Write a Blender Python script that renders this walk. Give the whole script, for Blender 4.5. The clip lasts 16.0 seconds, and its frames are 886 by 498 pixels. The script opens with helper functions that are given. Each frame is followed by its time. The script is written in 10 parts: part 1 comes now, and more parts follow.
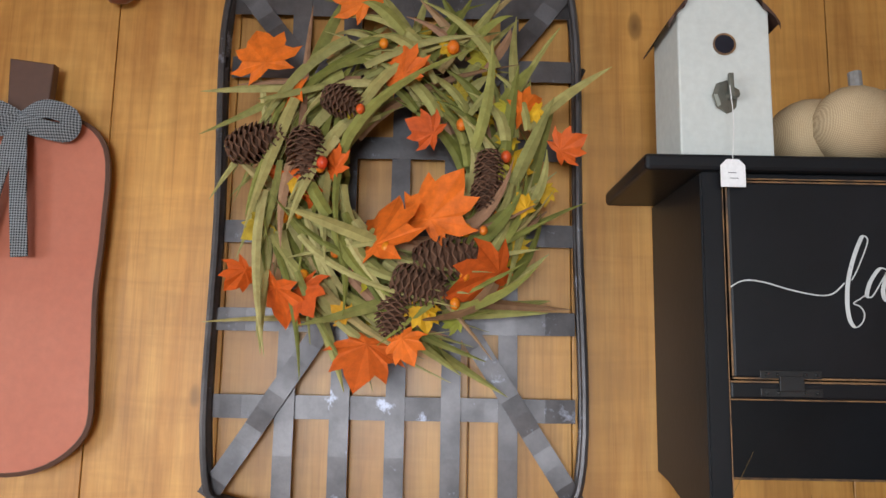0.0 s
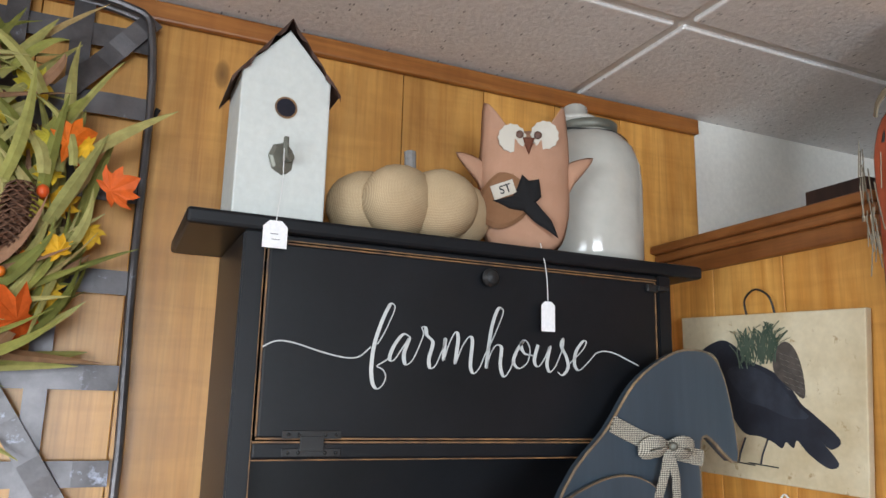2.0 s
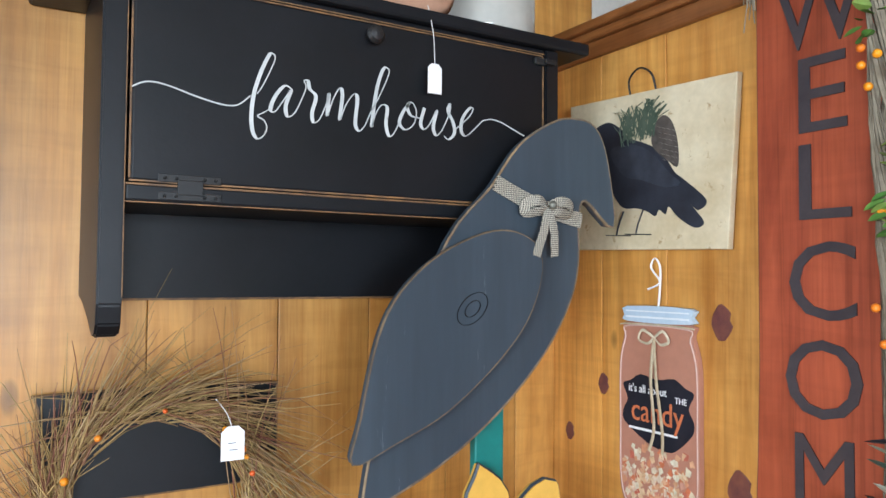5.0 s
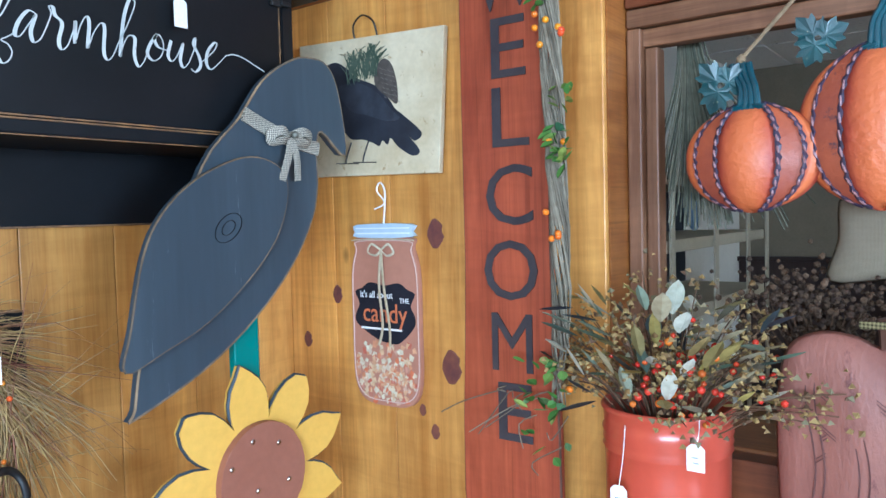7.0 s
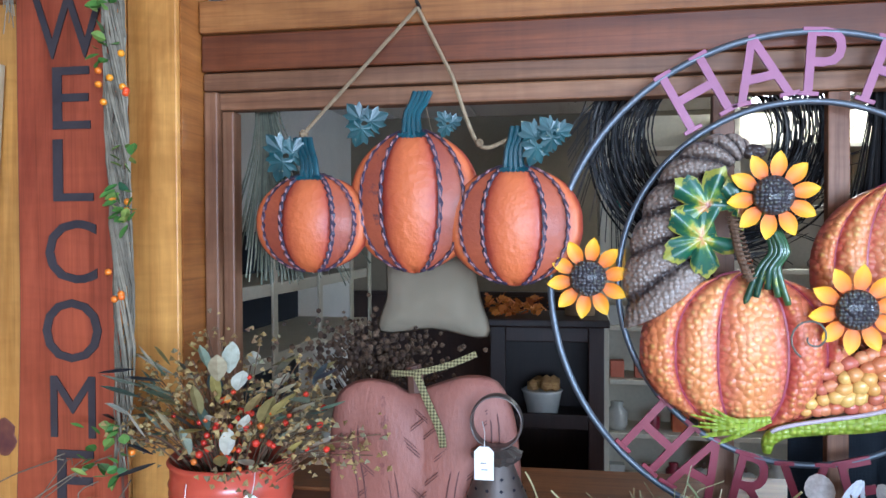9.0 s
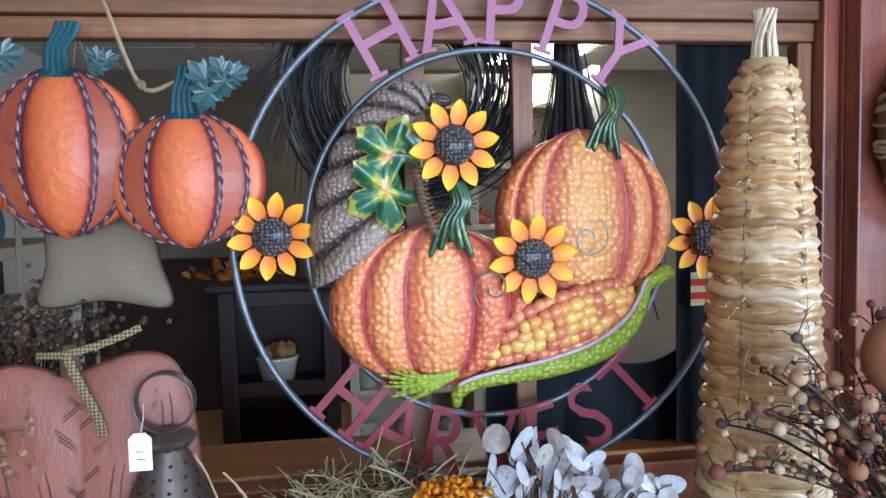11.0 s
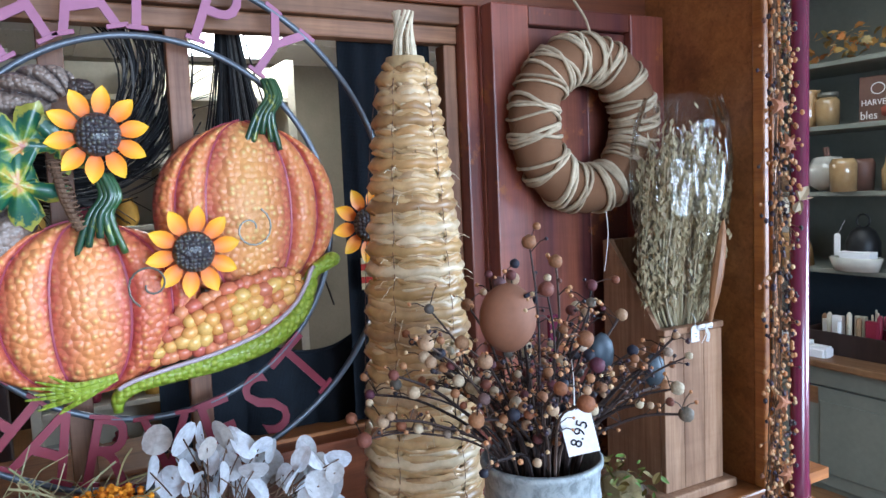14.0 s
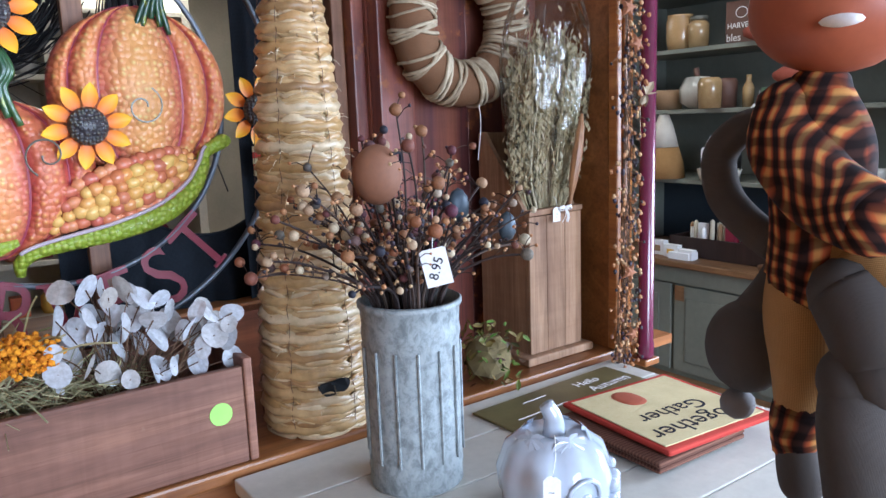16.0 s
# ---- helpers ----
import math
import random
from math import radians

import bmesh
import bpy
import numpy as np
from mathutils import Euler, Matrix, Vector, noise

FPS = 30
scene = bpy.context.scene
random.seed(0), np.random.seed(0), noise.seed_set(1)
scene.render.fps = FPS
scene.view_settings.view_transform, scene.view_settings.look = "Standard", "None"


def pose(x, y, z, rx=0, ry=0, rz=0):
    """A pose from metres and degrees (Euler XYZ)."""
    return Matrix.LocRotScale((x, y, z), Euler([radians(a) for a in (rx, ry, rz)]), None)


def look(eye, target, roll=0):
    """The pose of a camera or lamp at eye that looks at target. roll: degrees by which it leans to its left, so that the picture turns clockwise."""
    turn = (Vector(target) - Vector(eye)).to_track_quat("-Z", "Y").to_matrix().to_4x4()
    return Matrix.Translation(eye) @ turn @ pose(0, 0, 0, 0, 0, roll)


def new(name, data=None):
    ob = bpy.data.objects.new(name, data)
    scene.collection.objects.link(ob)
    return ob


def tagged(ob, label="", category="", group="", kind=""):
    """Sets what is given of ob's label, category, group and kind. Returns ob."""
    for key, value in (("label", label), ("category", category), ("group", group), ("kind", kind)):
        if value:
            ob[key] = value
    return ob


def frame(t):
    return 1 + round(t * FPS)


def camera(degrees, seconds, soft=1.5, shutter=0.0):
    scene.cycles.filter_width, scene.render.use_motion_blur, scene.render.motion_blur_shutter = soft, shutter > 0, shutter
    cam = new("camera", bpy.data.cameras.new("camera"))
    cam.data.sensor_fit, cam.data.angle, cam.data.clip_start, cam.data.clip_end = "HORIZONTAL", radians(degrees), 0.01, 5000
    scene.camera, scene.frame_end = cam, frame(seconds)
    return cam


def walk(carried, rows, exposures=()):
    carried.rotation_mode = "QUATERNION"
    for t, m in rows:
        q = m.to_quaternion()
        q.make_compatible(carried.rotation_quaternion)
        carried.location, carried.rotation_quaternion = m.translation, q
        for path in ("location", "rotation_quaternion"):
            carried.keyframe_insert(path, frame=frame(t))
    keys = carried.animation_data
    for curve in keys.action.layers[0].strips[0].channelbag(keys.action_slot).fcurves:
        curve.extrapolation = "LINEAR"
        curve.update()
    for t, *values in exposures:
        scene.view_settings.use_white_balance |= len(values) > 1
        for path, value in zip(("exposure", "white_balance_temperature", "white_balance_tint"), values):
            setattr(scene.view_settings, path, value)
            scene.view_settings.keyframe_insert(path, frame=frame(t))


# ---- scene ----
cam = camera(61.3, 16.0)
METRES, EYE, TILT, LEAN, TURN = 1.7, 1.62, 0.0, 0.0, 0.0
ROWS = [
    (0.0, 0.0, 0.0, 0.0, -0.15, 8.41, -1.0),
    (0.5, 0.0329, 0.002, 0.0114, -6.69, 9.84, -1.0),
    (1.0, 0.0651, 0.0002, 0.0209, -12.66, 10.8, -1.21),
    (1.5, 0.0926, -0.005, 0.0214, -17.98, 11.44, -1.39),
    (2.0, 0.1253, -0.0176, 0.0231, -24.22, 11.57, -1.35),
    (2.5, 0.1544, -0.0211, 0.0124, -29.27, 11.2, -1.13),
    (3.0, 0.1597, -0.0199, -0.0061, -31.01, 9.9, -0.43),
    (3.5, 0.1596, -0.0183, -0.0265, -30.59, 8.36, 0.25),
    (4.0, 0.1619, -0.016, -0.0505, -30.0, 6.13, 0.45),
    (6.5, 0.0914, -0.027, -0.1144, -40.75, -2.99, -0.38),
    (7.0, 0.046, -0.073, -0.1129, -53.37, -2.59, 1.48),
    (7.5, 0.0379, -0.1174, -0.0942, -66.97, -1.68, 1.49),
    (8.0, 0.0375, -0.1329, -0.0743, -73.26, -0.88, 0.82),
    (10.5, 0.075, -0.2225, -0.0843, -92.28, -3.3, 0.81),
    (11.0, 0.1092, -0.254, -0.0862, -97.74, -4.02, 1.29),
    (11.5, 0.1399, -0.3003, -0.0862, -102.95, -4.42, 1.8),
    (12.0, 0.149, -0.3385, -0.0924, -107.67, -4.3, 1.83),
    (12.5, 0.1584, -0.3642, -0.0943, -111.61, -4.25, 1.7),
    (13.0, 0.1568, -0.372, -0.0914, -114.66, -4.07, 1.36),
    (13.5, 0.1307, -0.3533, -0.0874, -117.59, -4.19, 1.73),
    (14.0, 0.0792, -0.3036, -0.0948, -119.16, -5.0, 2.49),
    (14.5, 0.0323, -0.2764, -0.1212, -120.55, -6.58, 2.8),
    (15.0, 0.0157, -0.2656, -0.1401, -121.73, -8.28, 2.69),
    (15.5, 0.0066, -0.2681, -0.1531, -122.88, -9.47, 2.34),
    (16.0, -0.0251, -0.2768, -0.1554, -126.06, -10.03, 2.15),
]
walk(cam, [(t, pose(0, 0, EYE, TILT, LEAN, TURN) @ pose(METRES * x, METRES * y, METRES * z, 90 + pitch, roll, yaw)) for t, x, y, z, yaw, pitch, roll in ROWS],
     exposures=[(0.0, -0.38, 6450, 11), (1.0, -0.3, 6250, 9), (2.5, -0.05, 6250, 9), (4.2, 0.1, 6250, 9), (6.5, 0.29, 4950, 2), (7.5, 0.27, 4950, 2), (8.0, 0.22, 4950, 4), (10.5, 0.04, 5150, 8), (12.0, -0.05, 5250, 8), (14.0, -0.06, 5100, 7), (16.0, -0.1, 5300, 11)])

# ---- world, lamps, exposure ----
world = bpy.data.worlds.new("world")
scene.world = world
world.use_nodes = True
wn = world.node_tree.nodes
sky = wn.new("ShaderNodeTexSky")
sky.sky_type, sky.sun_disc = "NISHITA", False
sky.sun_elevation, sky.sun_rotation = radians(42), radians(250)
world.node_tree.links.new(sky.outputs[0], wn["Background"].inputs[0])
wn["Background"].inputs[1].default_value = 0.1
scene.view_settings.exposure = 0.0


def area(name, m, sx, sy, power, color, spread=180):
    lamp = bpy.data.lights.new(name, "AREA")
    lamp.shape, lamp.size, lamp.size_y, lamp.energy, lamp.color = "RECTANGLE", sx, sy, power, color
    lamp.spread = radians(spread)
    ob = new(name, lamp)
    ob.matrix_world = m
    return ob


# daylight in the openings of the street windows
area("window_light_west", look((-2.38, -1.4, 1.4), (0, -1.1, 0.4)), 2.4, 1.2, 104, (0.86, 0.93, 1.0), 125)
area("window_light_south", look((-0.6, -4.28, 1.4), (-0.2, 0, -0.2)), 1.8, 1.2, 140, (0.86, 0.93, 1.0), 125)

# ---- building helpers ----


def part(name, bm, material, parent=None, label="", smooth=False, kind="", m=None):
    """Links a bmesh as one mesh object under a thing or a part."""
    me = bpy.data.meshes.new(name)
    bmesh.ops.recalc_face_normals(bm, faces=bm.faces[:])
    bm.to_mesh(me)
    bm.free()
    if smooth:
        me.shade_smooth()
    for mm in (material if isinstance(material, (list, tuple)) else [material]):
        me.materials.append(mm)
    ob = new(name, me)
    if parent is not None:
        ob.parent = parent
    if m is not None:
        ob.matrix_basis = m
    return tagged(ob, label, "", "", kind)


def thing(name, x, y, z, label, category, group="", turn=0, tilt=0, lean=0):
    ob = new(name)
    ob.empty_display_size = 0.05
    ob.matrix_basis = pose(x, y, z, tilt, lean, turn)
    return tagged(ob, label, category, group)


def box(bm, lo, hi, bevel=0.0):
    made = bmesh.ops.create_cube(bm, size=1)["verts"]
    c = [(a + b) / 2 for a, b in zip(lo, hi)]
    s = [abs(b - a) for a, b in zip(lo, hi)]
    for v in made:
        v.co = Vector((c[0] + v.co.x * s[0], c[1] + v.co.y * s[1], c[2] + v.co.z * s[2]))
    if bevel:
        edges = list({e for v in made for e in v.link_edges})
        bmesh.ops.bevel(bm, geom=edges, offset=bevel, segments=2, profile=0.5, affect="EDGES")
    return bm


def boxes(*items, bevel=0.0):
    bm = bmesh.new()
    for lo, hi in items:
        box(bm, lo, hi, bevel)
    return bm


def spline(points, n=8, closed=False):
    """Points along a smooth curve through the given ones."""
    p = [Vector(q) for q in points]
    out = []
    count = len(p) if closed else len(p) - 1
    for i in range(count):
        if closed:
            a, b, c, d = p[i - 1], p[i], p[(i + 1) % len(p)], p[(i + 2) % len(p)]
        else:
            a, b, c, d = p[max(i - 1, 0)], p[i], p[i + 1], p[min(i + 2, len(p) - 1)]
        for k in range(n):
            t = k / n
            out.append(0.5 * (2 * b + (c - a) * t + (2 * a - 5 * b + 4 * c - d) * t * t + (3 * b - a - 3 * c + d) * t ** 3))
    if not closed:
        out.append(p[-1])
    return out


def tube(bm, points, r, sides=8, closed=False, taper=None, flat=1.0):
    """A round or flattened tube along points; r a number or one per point."""
    p = [Vector(q) for q in points]
    n = len(p)
    rings = []
    up = Vector((0, 0, 1))
    for i in range(n):
        if closed:
            d = p[(i + 1) % n] - p[i - 1]
        else:
            d = p[min(i + 1, n - 1)] - p[max(i - 1, 0)]
        if d.length < 1e-9:
            d = Vector((0, 0, 1))
        d.normalize()
        if i == 0:
            up = Vector((0, 0, 1)) if abs(d.z) < 0.9 else Vector((1, 0, 0))
        side = d.cross(up)
        if side.length < 1e-6:
            side = d.cross(Vector((0.3, 1, 0.2)))
        side.normalize()
        up = side.cross(d)
        rad = r[i] if isinstance(r, (list, tuple)) else r
        if taper:
            rad *= taper[0] + (taper[1] - taper[0]) * i / max(n - 1, 1)
        ring = []
        for k in range(sides):
            a = 2 * math.pi * k / sides
            ring.append(bm.verts.new(p[i] + side * (math.cos(a) * rad) + up * (math.sin(a) * rad * flat)))
        rings.append(ring)
    last = n if closed else n - 1
    for i in range(last):
        a, b = rings[i], rings[(i + 1) % n]
        for k in range(sides):
            bm.faces.new((a[k], a[(k + 1) % sides], b[(k + 1) % sides], b[k]))
    if not closed:
        bm.faces.new(rings[0][::-1])
        bm.faces.new(rings[-1])
    return bm


def lathe(bm, profile, sides=32, wobble=0.0, squash=1.0, cap=True, ribs=0, rib_depth=0.0):
    """Turns (radius, z) pairs about the z axis."""
    rings = []
    for r, z in profile:
        ring = []
        for k in range(sides):
            a = 2 * math.pi * k / sides
            q = r * (1 + wobble * noise.noise(Vector((math.cos(a) * 2, math.sin(a) * 2, z * 20))))
            if ribs:
                q *= 1 - rib_depth * (1 - abs(math.sin(a * ribs / 2)) ** 0.7)
            ring.append(bm.verts.new((q * math.cos(a), q * math.sin(a) * squash, z)))
        rings.append(ring)
    for a, b in zip(rings, rings[1:]):
        for k in range(sides):
            bm.faces.new((a[k], a[(k + 1) % sides], b[(k + 1) % sides], b[k]))
    if cap:
        bm.faces.new(rings[0][::-1])
        bm.faces.new(rings[-1])
    return bm


def board(bm, outline, depth, bevel=0.0, y0=0.0):
    """A flat cut-out in the x-z plane, its front at y0 and its back at y0 + depth."""
    front = [bm.verts.new((x, y0, z)) for x, z in outline]
    back = [bm.verts.new((x, y0 + depth, z)) for x, z in outline]
    f = bm.faces.new(front)
    g = bm.faces.new(back[::-1])
    n = len(outline)
    for i in range(n):
        bm.faces.new((front[i], back[i], back[(i + 1) % n], front[(i + 1) % n]))
    if bevel:
        bmesh.ops.bevel(bm, geom=list(f.edges) , offset=bevel, segments=2, profile=0.5, affect="EDGES")
    return bm


def outline(points, n=6):
    return [(v.x, v.y) for v in spline([(x, y, 0) for x, y in points], n, True)]


BALL = {}


def blob(bm, c, r, sub=2, sx=1, sy=1, sz=1, rough=0.0):
    """A ball, stretched and roughened; the finer ones are built out of the same pattern."""
    if sub not in BALL:
        t = bmesh.new()
        bmesh.ops.create_icosphere(t, subdivisions=max(sub, 1), radius=1)
        BALL[sub] = ([v.co.copy() for v in t.verts], [[v.index for v in f.verts] for f in t.faces])
        t.free()
    made = []
    for p in BALL[sub][0]:
        q = p * (1 + rough * noise.noise(p * 2.3 + Vector(c) * 9)) if rough else p
        made.append(bm.verts.new((c[0] + q.x * r * sx, c[1] + q.y * r * sy, c[2] + q.z * r * sz)))
    for f in BALL[sub][1]:
        bm.faces.new([made[i] for i in f])
    return made


def leaf(bm, m, length, width, curl=0.15, points=5):
    """A small pointed leaf, folded along its rib, with its stalk at m's origin and its tip along m's x."""
    rib, left, right = [], [], []
    for i in range(points + 1):
        t = i / points
        w = width * 0.5 * math.sin(math.pi * min(1, t * 0.97 + 0.03)) ** 0.8
        z = curl * length * (t * t)
        rib.append(bm.verts.new(m @ Vector((t * length, 0, z))))
        left.append(bm.verts.new(m @ Vector((t * length, w, z + w * 0.35))))
        right.append(bm.verts.new(m @ Vector((t * length, -w, z + w * 0.35))))
    for i in range(points):
        bm.faces.new((rib[i], rib[i + 1], left[i + 1], left[i]))
        bm.faces.new((rib[i], right[i], right[i + 1], rib[i + 1]))


def bits(name, source, material, parent, poses):
    """Alike pieces as children of parent, one object each, sharing the mesh built in source."""
    me = bpy.data.meshes.new(name)
    source.to_mesh(me)
    source.free()
    me.shade_smooth()
    me.materials.append(material)
    for m in poses:
        ob = new(name, me)
        ob.parent = parent
        ob.matrix_basis = m


def ball(r=1.0, sub=2, sx=1, sy=1, sz=1, rough=0.0):
    bm = bmesh.new()
    blob(bm, (0, 0, 0), r, sub, sx, sy, sz, rough)
    return bm


def sized(p, s):
    return Matrix.Translation(p) @ Matrix.Diagonal((s, s, s, 1))


def aim(p, d, spin=0.0):
    """A pose at p whose x axis points along d."""
    d = Vector(d).normalized()
    return Matrix.Translation(p) @ d.to_track_quat("X", "Z").to_matrix().to_4x4() @ Matrix.Rotation(spin, 4, "X")


def words(name, text, size, m, material, parent, depth=0.0015, label="", stretch=1.0, align="CENTER"):
    """Lettering in the built-in font, as a mesh; it reads along m's x, stands along m's y."""
    cu = bpy.data.curves.new(name, "FONT")
    cu.body, cu.size, cu.extrude, cu.align_x, cu.align_y = text, size, depth, align, "CENTER"
    cu.resolution_u = 3
    tmp = bpy.data.objects.new(name, cu)
    scene.collection.objects.link(tmp)
    bpy.context.view_layer.update()
    me = bpy.data.meshes.new_from_object(tmp.evaluated_get(bpy.context.evaluated_depsgraph_get()))
    bpy.data.objects.remove(tmp)
    bpy.data.curves.remove(cu)
    me.transform(m @ Matrix.Diagonal((stretch, 1, 1, 1)))
    me.materials.clear()
    me.materials.append(material)
    ob = new(name, me)
    ob.parent = parent
    return tagged(ob, label)


# a plane that faces -y: letters read along +x and stand along +z
FACE_S = Matrix.Rotation(radians(90), 4, "X")

# ---- materials ----


def shader(name, rough=0.6, metal=0.0, spec=0.5):
    m = bpy.data.materials.new(name)
    m.use_nodes = True
    b = m.node_tree.nodes["Principled BSDF"]
    b.inputs["Roughness"].default_value = rough
    b.inputs["Metallic"].default_value = metal
    b.inputs["Specular IOR Level"].default_value = spec
    return m, m.node_tree.nodes, m.node_tree.links, b


def ramp(n, l, fac, stops):
    r = n.new("ShaderNodeValToRGB")
    els = r.color_ramp.elements
    while len(els) < len(stops):
        els.new(0.5)
    for e, (p, c) in zip(els, stops):
        e.position, e.color = p, (*c, 1)
    l.new(fac, r.inputs[0])
    return r


def mapped(n, l, scale, local=True):
    tc = n.new("ShaderNodeTexCoord")
    mp = n.new("ShaderNodeMapping")
    mp.inputs["Scale"].default_value = scale
    l.new(tc.outputs["Object"], mp.inputs[0])
    return mp.outputs[0]


def noise_tex(n, l, vec, scale, detail=4, rough=0.6, dist=0.0):
    t = n.new("ShaderNodeTexNoise")
    t.inputs["Scale"].default_value, t.inputs["Detail"].default_value = scale, detail
    t.inputs["Roughness"].default_value, t.inputs["Distortion"].default_value = rough, dist
    l.new(vec, t.inputs["Vector"])
    return t.outputs["Fac"]


def bump(n, l, b, height, strength, distance=0.002):
    u = n.new("ShaderNodeBump")
    u.inputs["Strength"].default_value, u.inputs["Distance"].default_value = strength, distance
    l.new(height, u.inputs["Height"])
    l.new(u.outputs[0], b.inputs["Normal"])


def mix(n, l, fac, a, c, mode="MIX"):
    x = n.new("ShaderNodeMix")
    x.data_type, x.blend_type = "RGBA", mode
    for sock, v in ((x.inputs[0], fac), (x.inputs[6], a), (x.inputs[7], c)):
        if isinstance(v, (int, float)):
            sock.default_value = v
        elif isinstance(v, tuple):
            sock.default_value = (*v, 1)
        else:
            l.new(v, sock)
    return x.outputs[2]


def wood(name, light, dark, scale=(14, 14, 1.1), rough=0.45, knots=0.0, wear=None, wear_at=0.62, relief=0.25, vary=0.25, coat=0.0, streak=1.0):
    """Timber whose grain runs along the axis with the smallest scale."""
    m, n, l, b = shader(name, rough)
    v = mapped(n, l, scale)
    info = n.new("ShaderNodeObjectInfo")
    add = n.new("ShaderNodeVectorMath")
    add.operation = "ADD"
    sc = n.new("ShaderNodeVectorMath")
    sc.operation = "SCALE"
    sc.inputs["Scale"].default_value = 37.0
    comb = n.new("ShaderNodeCombineXYZ")
    for i in range(3):
        l.new(info.outputs["Random"], comb.inputs[i])
    l.new(comb.outputs[0], sc.inputs[0])
    l.new(v, add.inputs[0])
    l.new(sc.outputs[0], add.inputs[1])
    v = add.outputs[0]
    g = noise_tex(n, l, v, 1.0, 6, 0.62, 1.2)
    f = noise_tex(n, l, v, 5.0, 3, 0.7, 0.3)
    c = ramp(n, l, g, [(0.3, dark), (0.5, tuple((p + q) / 2 for p, q in zip(light, dark))), (0.7, light)]).outputs[0]
    fine = ramp(n, l, f, [(0.35, (0.72, 0.68, 0.62)), (0.65, (1, 1, 1))]).outputs[0]
    c = mix(n, l, 0.8 * streak, c, fine, "MULTIPLY")
    # saw chatter across the grain
    chat = noise_tex(n, l, mapped(n, l, tuple(2.5 if q > 2 else 19 for q in scale)), 1.0, 4, 0.6, 1.6)
    c = mix(n, l, 0.45, c, ramp(n, l, chat, [(0.34, (0.80, 0.74, 0.66)), (0.6, (1.06, 1.05, 1.03))]).outputs[0], "MULTIPLY")
    stain = noise_tex(n, l, mapped(n, l, tuple(3.2 if q > 2 else 1.3 for q in scale)), 1.0, 5, 0.62, 0.8)
    c = mix(n, l, 0.9, c, ramp(n, l, stain, [(0.3, (0.62, 0.52, 0.45)), (0.5, (0.96, 0.94, 0.92)), (0.7, (1.16, 1.12, 1.0))]).outputs[0], "MULTIPLY")
    line = noise_tex(n, l, mapped(n, l, tuple(110 if q > 2 else 1.6 for q in scale)), 1.0, 3, 0.7, 0.6)
    c = mix(n, l, 0.55 * streak, c, ramp(n, l, line, [(0.32, (0.55, 0.45, 0.38)), (0.5, (1, 1, 1))]).outputs[0], "MULTIPLY")
    tone = n.new("ShaderNodeMapRange")
    tone.inputs[3].default_value, tone.inputs[4].default_value = 1 - vary, 1 + vary * 0.6
    l.new(info.outputs["Random"], tone.inputs[0])
    hsv = n.new("ShaderNodeHueSaturation")
    l.new(tone.outputs[0], hsv.inputs["Value"])
    l.new(c, hsv.inputs["Color"])
    c = hsv.outputs[0]
    if knots:
        sep = mapped(n, l, (5.5, 5.5, 2.6) if scale[2] == min(scale) else (2.6, 5.5, 5.5))
        vo = n.new("ShaderNodeTexVoronoi")
        vo.inputs["Scale"].default_value = 1.0
        l.new(sep, vo.inputs["Vector"])
        k = ramp(n, l, vo.outputs["Distance"], [(0.0, (1, 1, 1)), (knots * 0.7, (0.6, 0.6, 0.6)), (knots, (0, 0, 0))]).outputs[0]
        c = mix(n, l, k, c, tuple(q * 0.28 for q in dark))
    if wear:
        w = noise_tex(n, l, mapped(n, l, (9, 9, 9)), 1.0, 8, 0.7)
        k = ramp(n, l, w, [(wear_at, (0, 0, 0)), (wear_at + 0.05, (1, 1, 1))]).outputs[0]
        c = mix(n, l, k, c, wear)
    l.new(c, b.inputs["Base Color"])
    b.inputs["Coat Weight"].default_value = coat
    b.inputs["Coat Roughness"].default_value = 0.25
    bump(n, l, b, f, relief, 0.0015)
    return m


def paint(name, c1, c2, scale=30, rough=0.5, metal=0.0, relief=0.15, spot=None, spot_at=0.66, spot_scale=12, coat=0.0, dist=0.0015, stretch=(1, 1, 1), spec=0.5):
    """A mottled surface of two near colours, with spots of a third."""
    m, n, l, b = shader(name, rough, metal)
    v = mapped(n, l, stretch)
    a = noise_tex(n, l, v, scale * 0.2, 5, 0.6)
    f = noise_tex(n, l, v, scale * 4, 3, 0.6)
    c = ramp(n, l, a, [(0.32, c1), (0.68, c2)]).outputs[0]
    c = mix(n, l, 0.5, c, ramp(n, l, f, [(0.3, (0.8, 0.8, 0.8)), (0.7, (1, 1, 1))]).outputs[0], "MULTIPLY")
    if spot:
        k = ramp(n, l, noise_tex(n, l, v, spot_scale, 7, 0.72), [(spot_at, (0, 0, 0)), (spot_at + 0.06, (1, 1, 1))]).outputs[0]
        c = mix(n, l, k, c, spot)
    l.new(c, b.inputs["Base Color"])
    b.inputs["Coat Weight"].default_value = coat
    b.inputs["Specular IOR Level"].default_value = spec
    bump(n, l, b, f, relief, dist)
    return m


